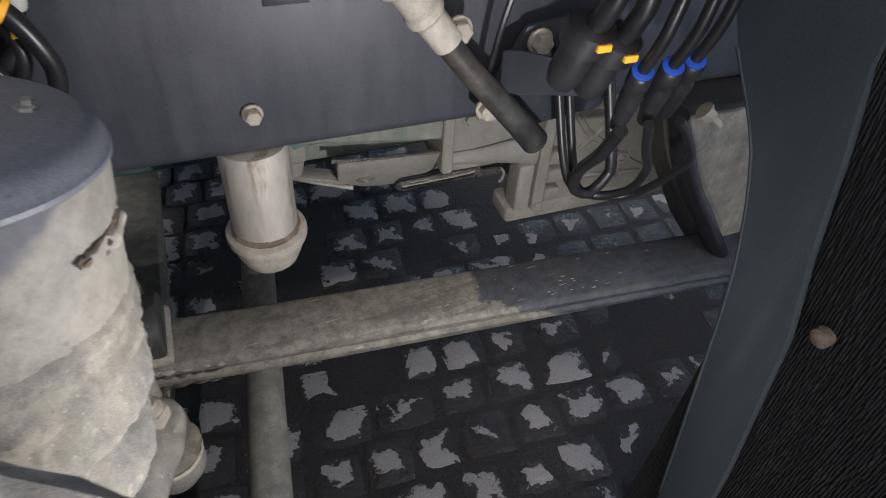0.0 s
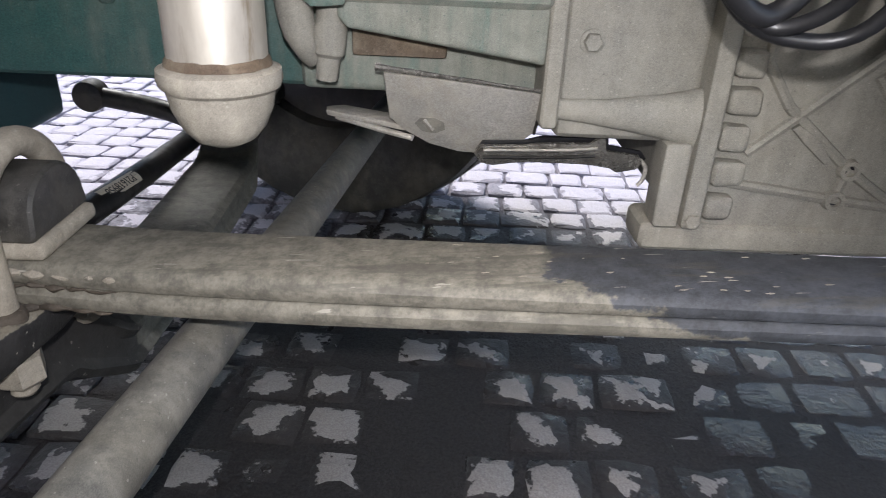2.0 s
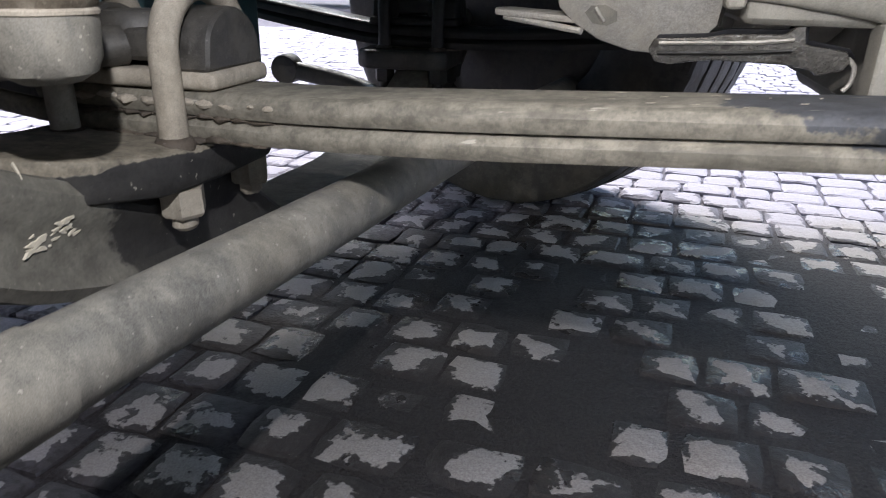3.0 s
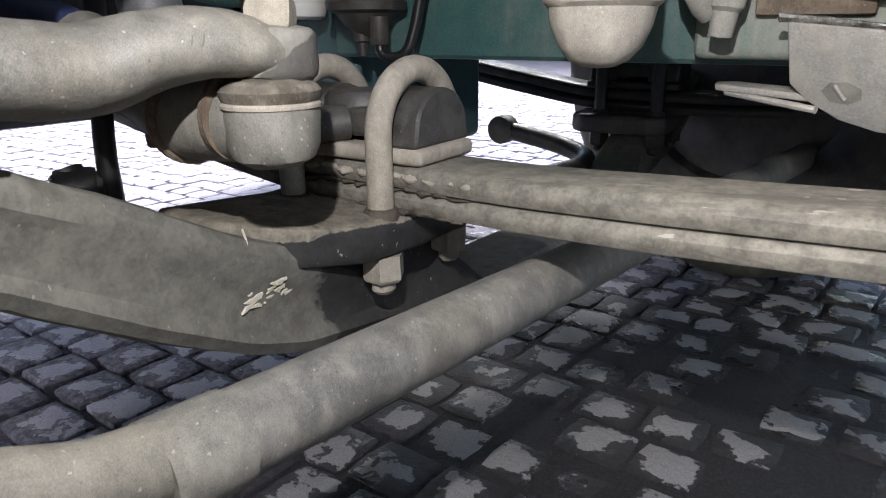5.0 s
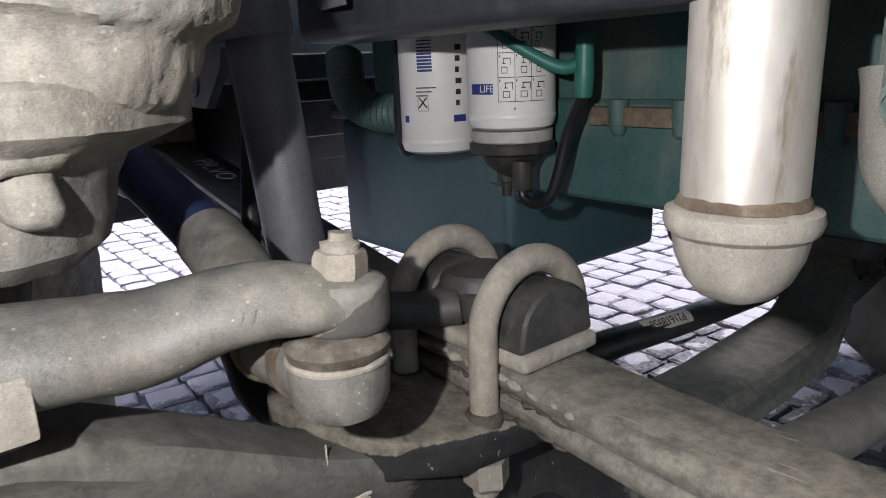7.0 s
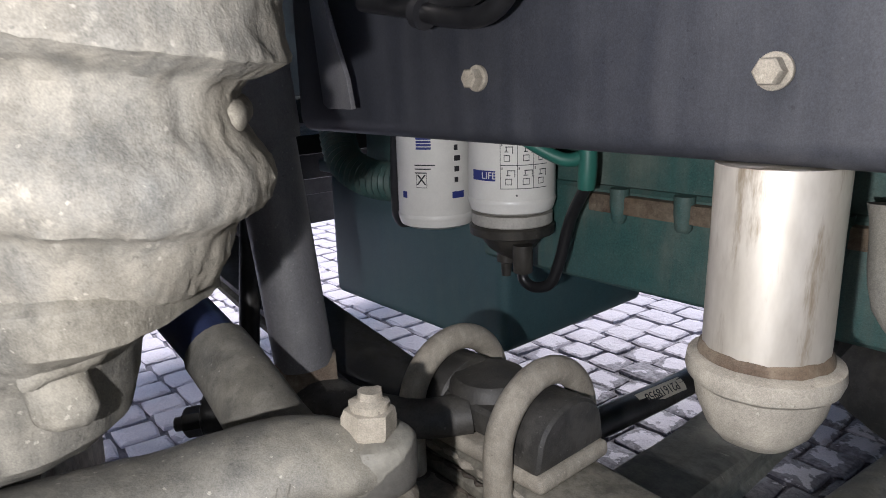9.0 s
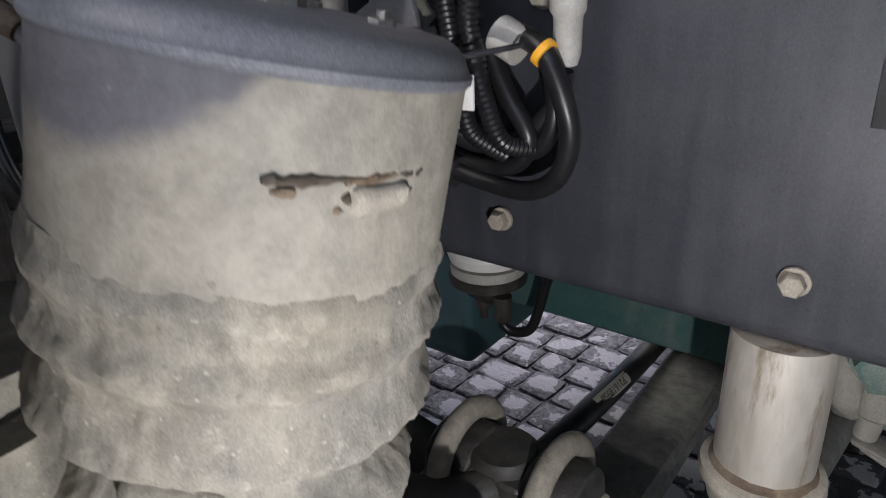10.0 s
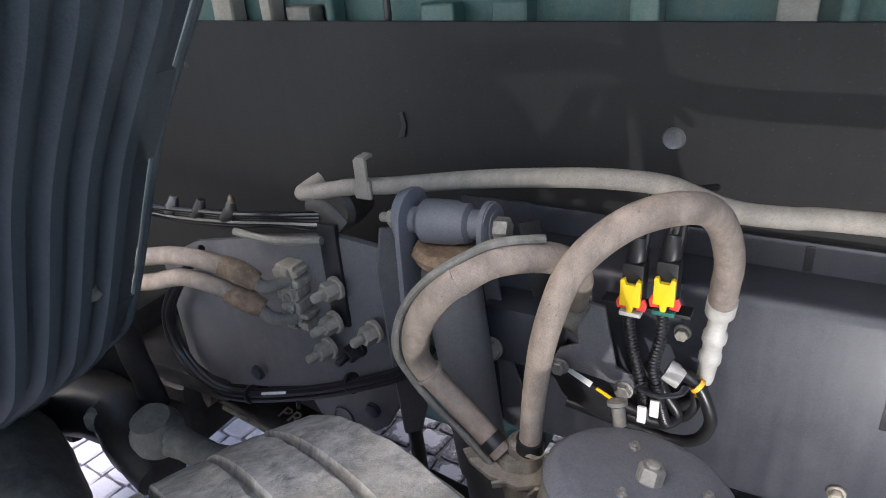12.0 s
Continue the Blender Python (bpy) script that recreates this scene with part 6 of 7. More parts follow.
part("loom", corrugated([(-0.075, 0.626, 0.992), (-0.068, 0.615, 0.955), (-0.050, 0.6030, 0.9050), (-0.044, 0.6030, 0.8740), (-0.043, 0.6130, 0.8467), (-0.03, 0.6380, 0.8258)], 0.0075), black_rubber, cables)
part("loom", corrugated([(-0.035, 0.622, 1.003), (-0.033, 0.612, 0.968), (-0.037, 0.6030, 0.9306), (-0.031, 0.6010, 0.9044), (-0.026, 0.6050, 0.8729), (-0.02, 0.6180, 0.8415), (-0.01, 0.6480, 0.8310)], 0.0075), black_rubber, cables)
for x, y, z in ((-0.044, 0.6000, 0.8700), (-0.030, 0.5990, 0.8840)):
    part("cable_flag", box((x - 0.0052, y - 0.010, z - 0.016), (x + 0.0052, y - 0.007, z + 0.008), 0.001), white_paint, cables, "white cable flag")
part("hose", tube([(0.012, 0.6460, 0.8886), (0.008, 0.6480, 0.8698), (-0.015, 0.6460, 0.8446), (-0.055, 0.6400, 0.8310), (-0.095, 0.6330, 0.8467), (-0.16, 0.6300, 0.8698), (-0.24, 0.6330, 0.8834), (-0.34, 0.6480, 0.8886)], 0.0075, 14, 6), black_rubber, cables)
part("big_loop", tube([(-0.012, 0.6260, 0.9148), (0.010, 0.6220, 0.9044), (0.024, 0.6230, 0.8760), (0.028, 0.6280, 0.8470), (0.016, 0.6340, 0.8160), (-0.012, 0.6380, 0.8000), (-0.05, 0.6400, 0.8010), (-0.09, 0.6360, 0.8100), (-0.15, 0.6330, 0.8205)], 0.0076, 16, 8), black_rubber, cables)
part("inner_line", tube([(-0.050, 0.645, 0.905), (-0.030, 0.640, 0.870), (-0.012, 0.640, 0.842), (-0.022, 0.643, 0.820), (-0.050, 0.645, 0.812), (-0.09, 0.645, 0.815)], 0.0075, 14, 6), black_rubber, cables)
part("inner_line", tube([(0.002, 0.648, 0.885), (0.006, 0.646, 0.858), (-0.006, 0.648, 0.832), (-0.03, 0.650, 0.828), (-0.06, 0.652, 0.840)], 0.0070, 14, 6), black_rubber, cables)
part("tie", lathe([(0.0105, -0.004), (0.013, -0.004), (0.013, 0.004), (0.0105, 0.004)], (-0.078, 0.6370, 0.8069), (-1, 0.0, 0.25), 16), black_plastic, cables)
part("grey_sleeve", tube([(-0.026, 0.6240, 0.9148), (-0.008, 0.6230, 0.9065)], 0.0135, 16, 1), grey_plastic, cables, "pale plastic sleeve")
part("orange_mark", box((0.006, 0.6375, 0.8740), (0.014, 0.6395, 0.8792), 0.0), orange_mark, cables, "orange paint mark")
part("orange_mark", tube([(0.0085, 0.6215, 0.9054), (0.0125, 0.6215, 0.9023)], 0.0101, 14, 1), orange_mark, cables, "orange paint ring")
part("yellow_tag", prism([(0, 0), (0.028, -0.014), (0.026, -0.018), (-0.002, -0.004)], (-0.105, 0.6160, 0.8698), (1, 0, 0), (0, 0, 1), 0.002, 0.0), yellow_plastic, cables, "yellow tag")
sensor = thing("level_sensor", (-0.15, 0.6080, 0.8677), "black sensor box with a white barcode label", "sensor")
part("box", prism([(-0.165, 0.905), (-0.155, 0.892), (-0.095, 0.865), (-0.075, 0.84), (-0.10, 0.82), (-0.15, 0.845), (-0.168, 0.88)], (0, 0.6360, 0), (1, 0, 0), (0, 0, 1), 0.022, 0.004), black_plastic, sensor)
part("label", prism([(-0.150, 0.887), (-0.146, 0.893), (-0.110, 0.877), (-0.114, 0.868)], (0, 0.6135, 0), (1, 0, 0), (0, 0, 1), 0.0006, 0.0), white_paint, sensor, "white barcode label")
stay = thing("shock_stay", (-0.2, 0.6380, 0.7419), "thin dark steel stay with punched holes beside the shock absorber", "stay")
part("strap", prism([(-0.026, 0.004), (-0.018, 0.0), (0.032, 0.0), (0.032, 0.028), (0.020, 0.070), (0.010, 0.115), (0.010, 0.33), (-0.010, 0.33), (-0.016, 0.10)], (-0.227, 0.6550, 0.7320), (0.9, -0.1, 0), (-0.12, -0.06, 1), 0.005, 0.001), shock_paint, stay)
part("punched_strip", prism([(-0.016, 0.17), (0.016, 0.17), (0.014, 0.34), (-0.014, 0.34)], (-0.152, 0.6730, 0.7210), (0.6, 0.5, 0), (-0.2, 0.0, 1), 0.004, 0.001), dark_paint, stay)
bolt(stay, (-0.252, 0.6120, 0.8880), (0.1, -1, 0), 0.026, 0.02, ubolt_steel, 0.018, 0.012)
part("mount", box((-0.262, 0.6200, 0.8677), (-0.165, 0.6780, 0.9515), 0.006), rail_paint, stay)

# ---------------------------------------------------------------- steering hoses and manifold
manifold = thing("hose_manifold", (-0.56, 0.5980, 0.8572), "pale corroded manifold block bolted to the bracket", "manifold")
rnd_tooth = random.Random(5)
teeth = [box((-0.598, 0.592, 0.8540), (-0.562, 0.630, 0.9600), 0.004)]
for k in range(6):
    z_ = 0.850 + 0.0185 * k
    teeth.append(box((-0.565, 0.590 + rnd_tooth.uniform(-0.003, 0.003), z_ + rnd_tooth.uniform(0.0, 0.003)), (-0.554 + rnd_tooth.uniform(-0.004, 0.006), 0.629, z_ + rnd_tooth.uniform(0.010, 0.0165)), 0.003))
    teeth.append(box((-0.596 + rnd_tooth.uniform(0, 0.004), 0.586 + rnd_tooth.uniform(-0.002, 0.003), z_), (-0.568 + rnd_tooth.uniform(-0.004, 0.003), 0.600, z_ + rnd_tooth.uniform(0.009, 0.016)), 0.003))
for k, bm in enumerate(teeth):
    part("tooth" if k else "block", lumpy(bm, 0.0022, 0.010, k), ubolt_steel, manifold)
for z in (0.862, 0.885, 0.91, 0.934):
    part("port", lumpy(lathe([(0.0075, 0.0), (0.007, 0.005), (0.005, 0.006)], (-0.576, 0.589, z), (0, -1, 0), 12), 0.001, 0.01), casting, manifold)
for i, (z0, z1) in enumerate(((0.932, 0.975), (0.866, 0.955))):
    h = thing("steering_hose", (-0.7, 0.5480, 0.9620), "tan dusty hydraulic hose with a rusty crimped sleeve", "hose", "steering hoses")
    dz = -0.045 * i
    part("hose", tube([(-1.0, 0.50, 0.950 + dz), (-0.80, 0.502, 0.978 + dz), (-0.70, 0.508, 0.996 + dz * 0.8), (-0.635, 0.522, 0.988 + dz * 0.9), (-0.600, 0.533, 0.970 + dz)], 0.0135, 16, 6), hose_tan, h)
    part("sleeve", lumpy(tube([(-0.628, 0.524, 0.986 + dz), (-0.605, 0.532, 0.975 + dz), (-0.584, 0.542, 0.958 + dz)], [0.0155, 0.0175, 0.0145], 16, 4), 0.001, 0.01), ochre, h, "rusty crimped sleeve")
    part("steel_end", tube([(-0.588, 0.540, 0.960 + dz), (-0.580, 0.555, 0.944 + dz * 1.2), (-0.574, 0.592, 0.938 + dz * 1.5)], 0.0095, 14, 4), pipe_tan, h)
loom2 = thing("air_lines", (-0.65, 0.5980, 0.7210), "bundle of thin black air lines slung across the bracket", "cable")
for i in range(4):
    o = 0.010 * (i % 2) - 0.004
    e = 0.008 * (i // 2)
    part("line", tube([(-0.76, 0.60, 0.955), (-0.83, 0.592 - e, 0.88 - o), (-0.884 + o, 0.592 - e, 0.800), (-0.872 + o, 0.590 - e, 0.722 + o), (-0.805, 0.585 - e, 0.676 + o), (-0.715, 0.583 - e, 0.684 + o), (-0.545, 0.580 - e, 0.748 + o), (-0.40, 0.573 - e, 0.824 + o * 0.8), (-0.337, 0.575 - e, 0.862 + o), (-0.27, 0.60, 0.88)], 0.0058, 10, 7), black_rubber, loom2)
for x, z in ((-0.70, 0.692), (-0.47, 0.788)):
    part("tie", lathe([(0.014, -0.003), (0.0165, -0.003), (0.0165, 0.003), (0.014, 0.003)], (x, 0.579, z), (1, 0, 0.35), 16), black_plastic, loom2)
part("tie_tail", tube([(-0.585, 0.572, 0.732), (-0.583, 0.570, 0.708)], 0.004, 6, 1), black_plastic, loom2)
part("white_band", tube([(-0.665, 0.5725, 0.7085), (-0.605, 0.5715, 0.7310)], 0.0034, 10, 1), white_paint, loom2, "white printed stripe")
loom3 = thing("air_lines", (-0.6, 0.6180, 1.0354), "bunch of black air lines running forward over the bracket, one silver as highlight", "cable")
for i in range(6):
    o = 0.0075 * i
    # the silver line stands in for highlights on the glossy black ones
    part("line", tube([(-1.1, 0.57 + o, 1.048 - o * 0.7), (-0.86, 0.575 + o, 1.030 - o), (-0.70, 0.58 + o, 1.036 - o), (-0.60, 0.59 + o * 0.8, 1.042 - o * 0.8), (-0.52, 0.625, 1.040 - o * 0.7)], 0.0048, 10, 5), silver if i == 3 else gloss_black, loom3)
part("junction", lumpy(lathe([(0.030, 0.0), (0.034, 0.02), (0.034, 0.05), (0.026, 0.058)], (-0.50, 0.690, 1.045), (0, -1, 0), 24), 0.003, 0.02), old_rubber, loom3, "round rubber grommet")
part("sleeve", lumpy(tube([(-0.545, 0.64, 1.045), (-0.515, 0.645, 1.04), (-0.49, 0.65, 1.02)], [0.020, 0.024, 0.026], 14, 4), 0.003, 0.015), old_rubber, loom3)
for x, z, m_ in ((-0.72, 1.036, old_rubber), (-0.655, 1.040, old_rubber), (-0.78, 1.034, shock_paint)):
    part("union", lumpy(tube([(x - 0.018, 0.585, z - 0.012), (x, 0.582, z), (x + 0.006, 0.585, z + 0.016)], [0.008, 0.010, 0.006], 10, 4), 0.0015, 0.01), m_, loom3)
part("brass_tip", lathe([(0.006, 0.0), (0.004, 0.010), (0.0, 0.014)], (-0.649, 0.585, 1.055), (0, 0, 1), 10), rust, loom3, "brass tip")
part("steel_line", tube([(-0.66, 0.5880, 1.0060), (-0.58, 0.5900, 1.0030), (-0.50, 0.5980, 1.0130)], 0.006, 10, 4), casting, loom3, "grey metal strip")

for x0, x1, z1, m_, label in ((-0.835, -0.790, 1.318, rubber_cream, "cream plastic fitting"), (-0.728, -0.705, 1.312, rubber_cream, "pale tag"), (-0.675, -0.625, 1.300, casting, "grey fitting"), (-0.596, -0.582, 1.34, teal, ""), (-0.43, -0.375, 1.303, teal, ""), (-0.318, -0.268, 1.306, teal, "teal hook"), (-0.135, -0.100, 1.34, teal_dusty, "pale teal post"), (0.025, 0.065, 1.312, alloy, "pale block"), (0.085, 0.102, 1.34, teal, "")):
    part("top_fitting", lumpy(box((x0, 0.795, 1.24), (x1, 0.83, z1), 0.006, 3), 0.002, 0.012), m_, engine, label)
part("top_line", tube([(-0.49, 0.80, 1.25), (-0.487, 0.802, 1.29), (-0.495, 0.81, 1.36)], 0.006, 10, 4), black_rubber, engine, "black line")
part("top_rail", lumpy(box((-1.2, 0.835, 1.22), (1.2, 0.90, 1.33), 0.012, 3), 0.002, 0.05), teal, engine, "dusty teal engine cover edge")

# ---------------------------------------------------------------- wheel arch liners
def liner(curve, y0, y1, thick, ribs, name, label, material, rib_h=0.008):
    """A bent plastic liner: a curve in x and z swept from y0 to y1, with ribs along the curve."""
    bm = bmesh.new()
    path, _ = smooth_path([(x, 0, z) for x, z in curve], 6)
    ys = []
    n = ribs * 4
    for k in range(n + 1):
        ys.append((y0 + (y1 - y0) * k / n, rib_h if k % 4 in (1, 2) else 0.0))
    rows = []
    for i, p in enumerate(path):
        a, b = path[max(i - 1, 0)], path[min(i + 1, len(path) - 1)]
        d = (b - a).normalized()
        nrm = Vector((d.z, 0, -d.x))
        rows.append([bm.verts.new((p.x + nrm.x * h, y, p.z + nrm.z * h)) for y, h in ys])
    for a, b in zip(rows, rows[1:]):
        for k in range(len(ys) - 1):
            bm.faces.new((a[k], a[k + 1], b[k + 1], b[k]))
    bmesh.ops.recalc_face_normals(bm, faces=bm.faces)
    bmesh.ops.solidify(bm, geom=bm.faces[:], thickness=thick)
    ob = thing(name, (curve[0][0], (y0 + y1) / 2, curve[0][1]), label, "wheel arch liner")
    part("panel", bm, material, ob, angle=50)
    return ob


FRONT = [(-1.27, 0.40), (-1.17, 0.58), (-1.05, 0.70), (-0.80, 0.87), (-0.715, 0.97), (-0.592, 1.183), (-0.515, 1.289), (-0.455, 1.366), (-0.37, 1.50)]
front_liner = liner(FRONT, 0.402, -0.26, 0.004, 16, "wheel_arch_liner", "ribbed blue-grey plastic wheel arch liner ahead of the tyre", liner_plastic, 0.014)
for k, ((xa, za), (xb, zb)) in enumerate(zip(FRONT, FRONT[1:])):
    s = 0.0 if k % 2 else 0.012
    part("border", prism([(0.0, 0.0), (0.044 - s, 0.0), (0.044 - s, math.hypot(xb - xa, zb - za)), (0.0, math.hypot(xb - xa, zb - za))], (xa - 0.003, 0.398, za), (0, 1, 0), (xb - xa, 0, zb - za), 0.006, 0.002), liner_plastic, front_liner, "smooth liner border")
part("tab", prism([(-0.032, -0.006), (0.030, -0.009), (0.032, 0.006), (-0.030, 0.009)], (-0.545, 0.452, 1.300), (0.79, 0.0, -0.60), (0.2, 0.95, 0.2), 0.003, 0.001), shock_paint, front_liner, "pale bent tab")
bolt(front_liner, (-0.684, 0.365, 1.013), (0.85, -0.3, -0.4), 0.018, 0.007, ubolt_steel, 0.014)
part("edge_lip", tube([(x, 0.441, z) for x, z in FRONT], 0.006, 10, 6), liner_plastic, front_liner)
rear_liner = liner([(0.60, 0.06), (0.618, 0.30), (0.622, 0.60), (0.61, 0.85), (0.58, 1.10), (0.50, 1.30)], 0.42, -0.25, 0.004, 8, "wheel_arch_liner", "black spray-suppressing wheel arch liner behind the tyre", bristle_mat, 0.0006)
part("clip_head", lumpy(lathe([(0.0105, -0.006), (0.0095, 0.002), (0.006, 0.004), (0.0, 0.005)], (0.606, 0.318, 0.674), (-1, -0.2, 0), 20), 0.0012, 0.008), rust, rear_liner, "tan plastic clip")
part("edge_band", prism([(0.345, 0.10), (0.358, 0.20), (0.369, 0.28), (0.399, 0.50), (0.424, 0.660), (0.464, 0.775), (0.528, 0.850), (0.58, 0.93), (0.60, 1.00), (0.60, 1.10), (0.40, 1.10), (0.398, 0.90), (0.381, 0.83), (0.361, 0.735), (0.338, 0.65), (0.313, 0.447), (0.29, 0.15)], (0.608, 0.0, 0.0), (0.0, 1, 0), (0.0, 0.0, 1), -0.010, 0.004), rear_plastic, rear_liner, "smooth blue-grey edge band")
part("edge_lip", tube([(0.602, 0.369, 0.28), (0.602, 0.399, 0.50), (0.602, 0.424, 0.66), (0.602, 0.464, 0.775), (0.602, 0.528, 0.85)], 0.0045, 8, 5), rear_plastic, rear_liner)

# ---------------------------------------------------------------- cable bundle by the rear liner
bundle = thing("cable_bundle", (0.48, 0.56, 0.65), "bundle of black cables with blue-ringed plugs looped under the rail", "cable")
for i, (dx, dy, dz) in enumerate(((0.0, 0.0, 0.0), (0.032, 0.004, -0.002), (0.062, 0.014, -0.006))):
    part("plug", lathe([(0.0068, -0.085), (0.009, -0.06), (0.0100, -0.03), (0.0088, -0.026), (0.0088, -0.02), (0.0104, -0.015), (0.0104, 0.0), (0.009, 0.002)], (0.465 + dx, 0.483 + dy, 0.866 + dz), (-0.20, -0.40, 0.85), 18), black_plastic, bundle)
    part("blue_ring", lathe([(0.0088, 0.0), (0.0092, 0.001), (0.0092, 0.0028), (0.0068, 0.0032)], (0.465 + dx, 0.483 + dy, 0.867 + dz), (-0.20, -0.40, 0.85), 18), blue_plastic, bundle, "blue ring")
    part("tail", tube([(0.465 + dx, 0.483 + dy, 0.868 + dz), (0.464 + dx, 0.463 + dy, 0.924 + dz), (0.467 + dx * 0.8, 0.463, 1.02), (0.45 + dx * 0.6, 0.50, 1.20)], 0.0052, 14, 5), black_rubber, bundle)
    low = ([(0.464, 0.51, 0.785), (0.472, 0.55, 0.735), (0.482, 0.60, 0.683), (0.487, 0.61, 0.651), (0.512, 0.615, 0.634), (0.535, 0.62, 0.65), (0.538, 0.625, 0.673), (0.53, 0.64, 0.76)], [(0.489, 0.505, 0.79), (0.51, 0.53, 0.745), (0.538, 0.56, 0.70), (0.545, 0.59, 0.65), (0.522, 0.615, 0.628), (0.497, 0.62, 0.645), (0.49, 0.635, 0.69), (0.48, 0.65, 0.80)], [(0.526, 0.51, 0.785), (0.56, 0.53, 0.745), (0.578, 0.55, 0.705), (0.567, 0.60, 0.633), (0.53, 0.618, 0.622), (0.495, 0.62, 0.640), (0.478, 0.63, 0.68), (0.468, 0.65, 0.80)])[i]
    part("cable", tube([(x + 0.012, y - 0.005 - 0.022 * min(1.0, (0.80 - z) / 0.12), z + 0.012) for x, y, z in low], 0.0048 if i else 0.0066, 14, 7), black_rubber, bundle)
for p in ((0.417, 0.50, 0.895), (0.447, 0.505, 0.880)):
    part("plug", lathe([(0.012, -0.05), (0.015, -0.04), (0.015, -0.01), (0.020, -0.006), (0.020, 0.012), (0.012, 0.016)], p, (0.1, -0.3, 0.9), 18), black_plastic, bundle)
    part("orange_mark", box((p[0] - 0.003, p[1] - 0.024, p[2] - 0.002), (p[0] + 0.009, p[1] - 0.018, p[2] + 0.004), 0.001), orange_mark, bundle, "orange paint mark")
    part("tail", tube([p, (p[0] + 0.002, p[1] - 0.03, p[2] + 0.07), (p[0], p[1], p[2] + 0.25)], 0.0085, 12, 4), black_rubber, bundle)
part("stud", joined(hexagon((0.598, 0.535, 0.776), (0.6, -0.3, -0.5), 0.014, 0.010, 0.010), lathe([(0.004, 0.010), (0.004, 0.022)], (0.598, 0.535, 0.776), (0.5, -0.6, -0.4), 12)), casting, bundle, "grey threaded stud")
carrier = thing("cable_bracket", (0.46, 0.66, 0.72), "dark steel cable bracket bolted to the rail", "bracket")
part("plate", prism([(0.425, 0.72), (0.45, 0.70), (0.56, 0.715), (0.57, 0.80), (0.54, 0.84), (0.45, 0.825), (0.42, 0.77)], (0, 0.660, 0), (1, 0, 0), (0, 0, 1), 0.006, 0.002), rail_paint, carrier)
part("arm", prism([(0.0, -0.02), (0.02, -0.022), (0.11, -0.014), (0.115, 0.012), (0.02, 0.022), (0.0, 0.02)], (0.425, 0.645, 0.785), (0.5, -0.75, 0.25), (0.1, 0.3, 0.95), 0.006, 0.002), rail_paint, carrier, "bent steel arm")
for x, z in ((0.412, 0.742), (0.372, 0.835), (0.462, 0.812)):
    bolt(carrier, (x, 0.645, z), (0, -1, 0), 0.02, 0.01, ubolt_steel, 0.014)
vent = thing("breather_hose", (0.40, 0.66, 0.75), "black hose from a cream plastic fitting along the rail", "hose")
part("hose", tube([(0.345, 0.640, 0.845), (0.375, 0.636, 0.805), (0.41, 0.634, 0.765), (0.445, 0.634, 0.725), (0.470, 0.636, 0.695)], [0.013, 0.013, 0.014, 0.015, 0.016], 16, 4), old_rubber, vent)
part("fitting", lathe([(0.016, -0.045), (0.016, -0.012), (0.020, -0.008), (0.020, 0.0), (0.017, 0.004), (0.017, 0.028), (0.022, 0.032), (0.024, 0.06)], (0.332, 0.642, 0.862), (-0.55, 0.03, 0.70), 20), rubber_cream, vent, "cream plastic fitting")
part("thin_line", tube([(0.405, 0.645, 0.77), (0.41, 0.632, 0.84), (0.425, 0.63, 0.92), (0.43, 0.635, 1.05)], 0.0032, 8, 5), black_rubber, vent, "thin black line")

# ---------------------------------------------------------------- cooling parts ahead of the engine
radiator = thing("cooling_duct", (-0.75, 0.85, 0.6), "dark cooling duct and teal ribbed hose ahead of the sump", "duct")
part("teal_hose", corrugated([(-0.62, 0.90, 0.70), (-0.57, 0.88, 0.635), (-0.50, 0.885, 0.61), (-0.42, 0.905, 0.61)], 0.030, 0.011, 18), teal, radiator, "teal ribbed hose")
part("strut", tube([(-0.405, 0.87, 0.80), (-0.408, 0.87, 0.70), (-0.412, 0.872, 0.62), (-0.410, 0.874, 0.57), (-0.408, 0.875, 0.552)], [0.014, 0.015, 0.018, 0.021, 0.010], 16, 4), black_plastic, radiator, "black rubber bar")
part("crossmember", lumpy(box((-1.25, 0.45, 0.52), (-1.10, 1.8, 0.72), 0.02), 0.004, 0.1), dark_paint, radiator)
part("lower_panel", box((-1.15, 0.60, 0.62), (-0.80, 1.7, 0.66), 0.01), dark_paint, radiator)
arch_stay = thing("arch_stay", (-1.0, 0.5, 0.45), "dark dusty steel stay and bracket ahead of the tyre", "bracket")
part("bar", lumpy(tube([(-0.80, 0.46, 0.93), (-0.86, 0.49, 0.82), (-0.90, 0.52, 0.70), (-0.94, 0.55, 0.60)], [0.024, 0.022, 0.022, 0.026], 14, 4, 0.6), 0.002, 0.03), dark_paint, arch_stay)
part("foot", lumpy(tube([(-1.30, 0.48, 0.60), (-1.12, 0.50, 0.60), (-0.98, 0.53, 0.58), (-0.90, 0.56, 0.57)], [0.075, 0.07, 0.055, 0.04], 18, 5), 0.010, 0.05), dark_paint, arch_stay)
part("front_lump", lumpy(tube([(-1.18, 0.36, 0.60), (-1.05, 0.32, 0.58), (-0.93, 0.27, 0.56), (-0.88, 0.22, 0.54)], [0.09, 0.10, 0.095, 0.06], 20, 5), 0.008, 0.06), tube_grey, arch_stay, "dusty rounded casing")
part("toe", lumpy(tube([(-0.98, 0.50, 0.62), (-0.90, 0.47, 0.60), (-0.82, 0.45, 0.57)], [0.055, 0.055, 0.045], 18, 5), 0.006, 0.04), dark_paint, arch_stay)
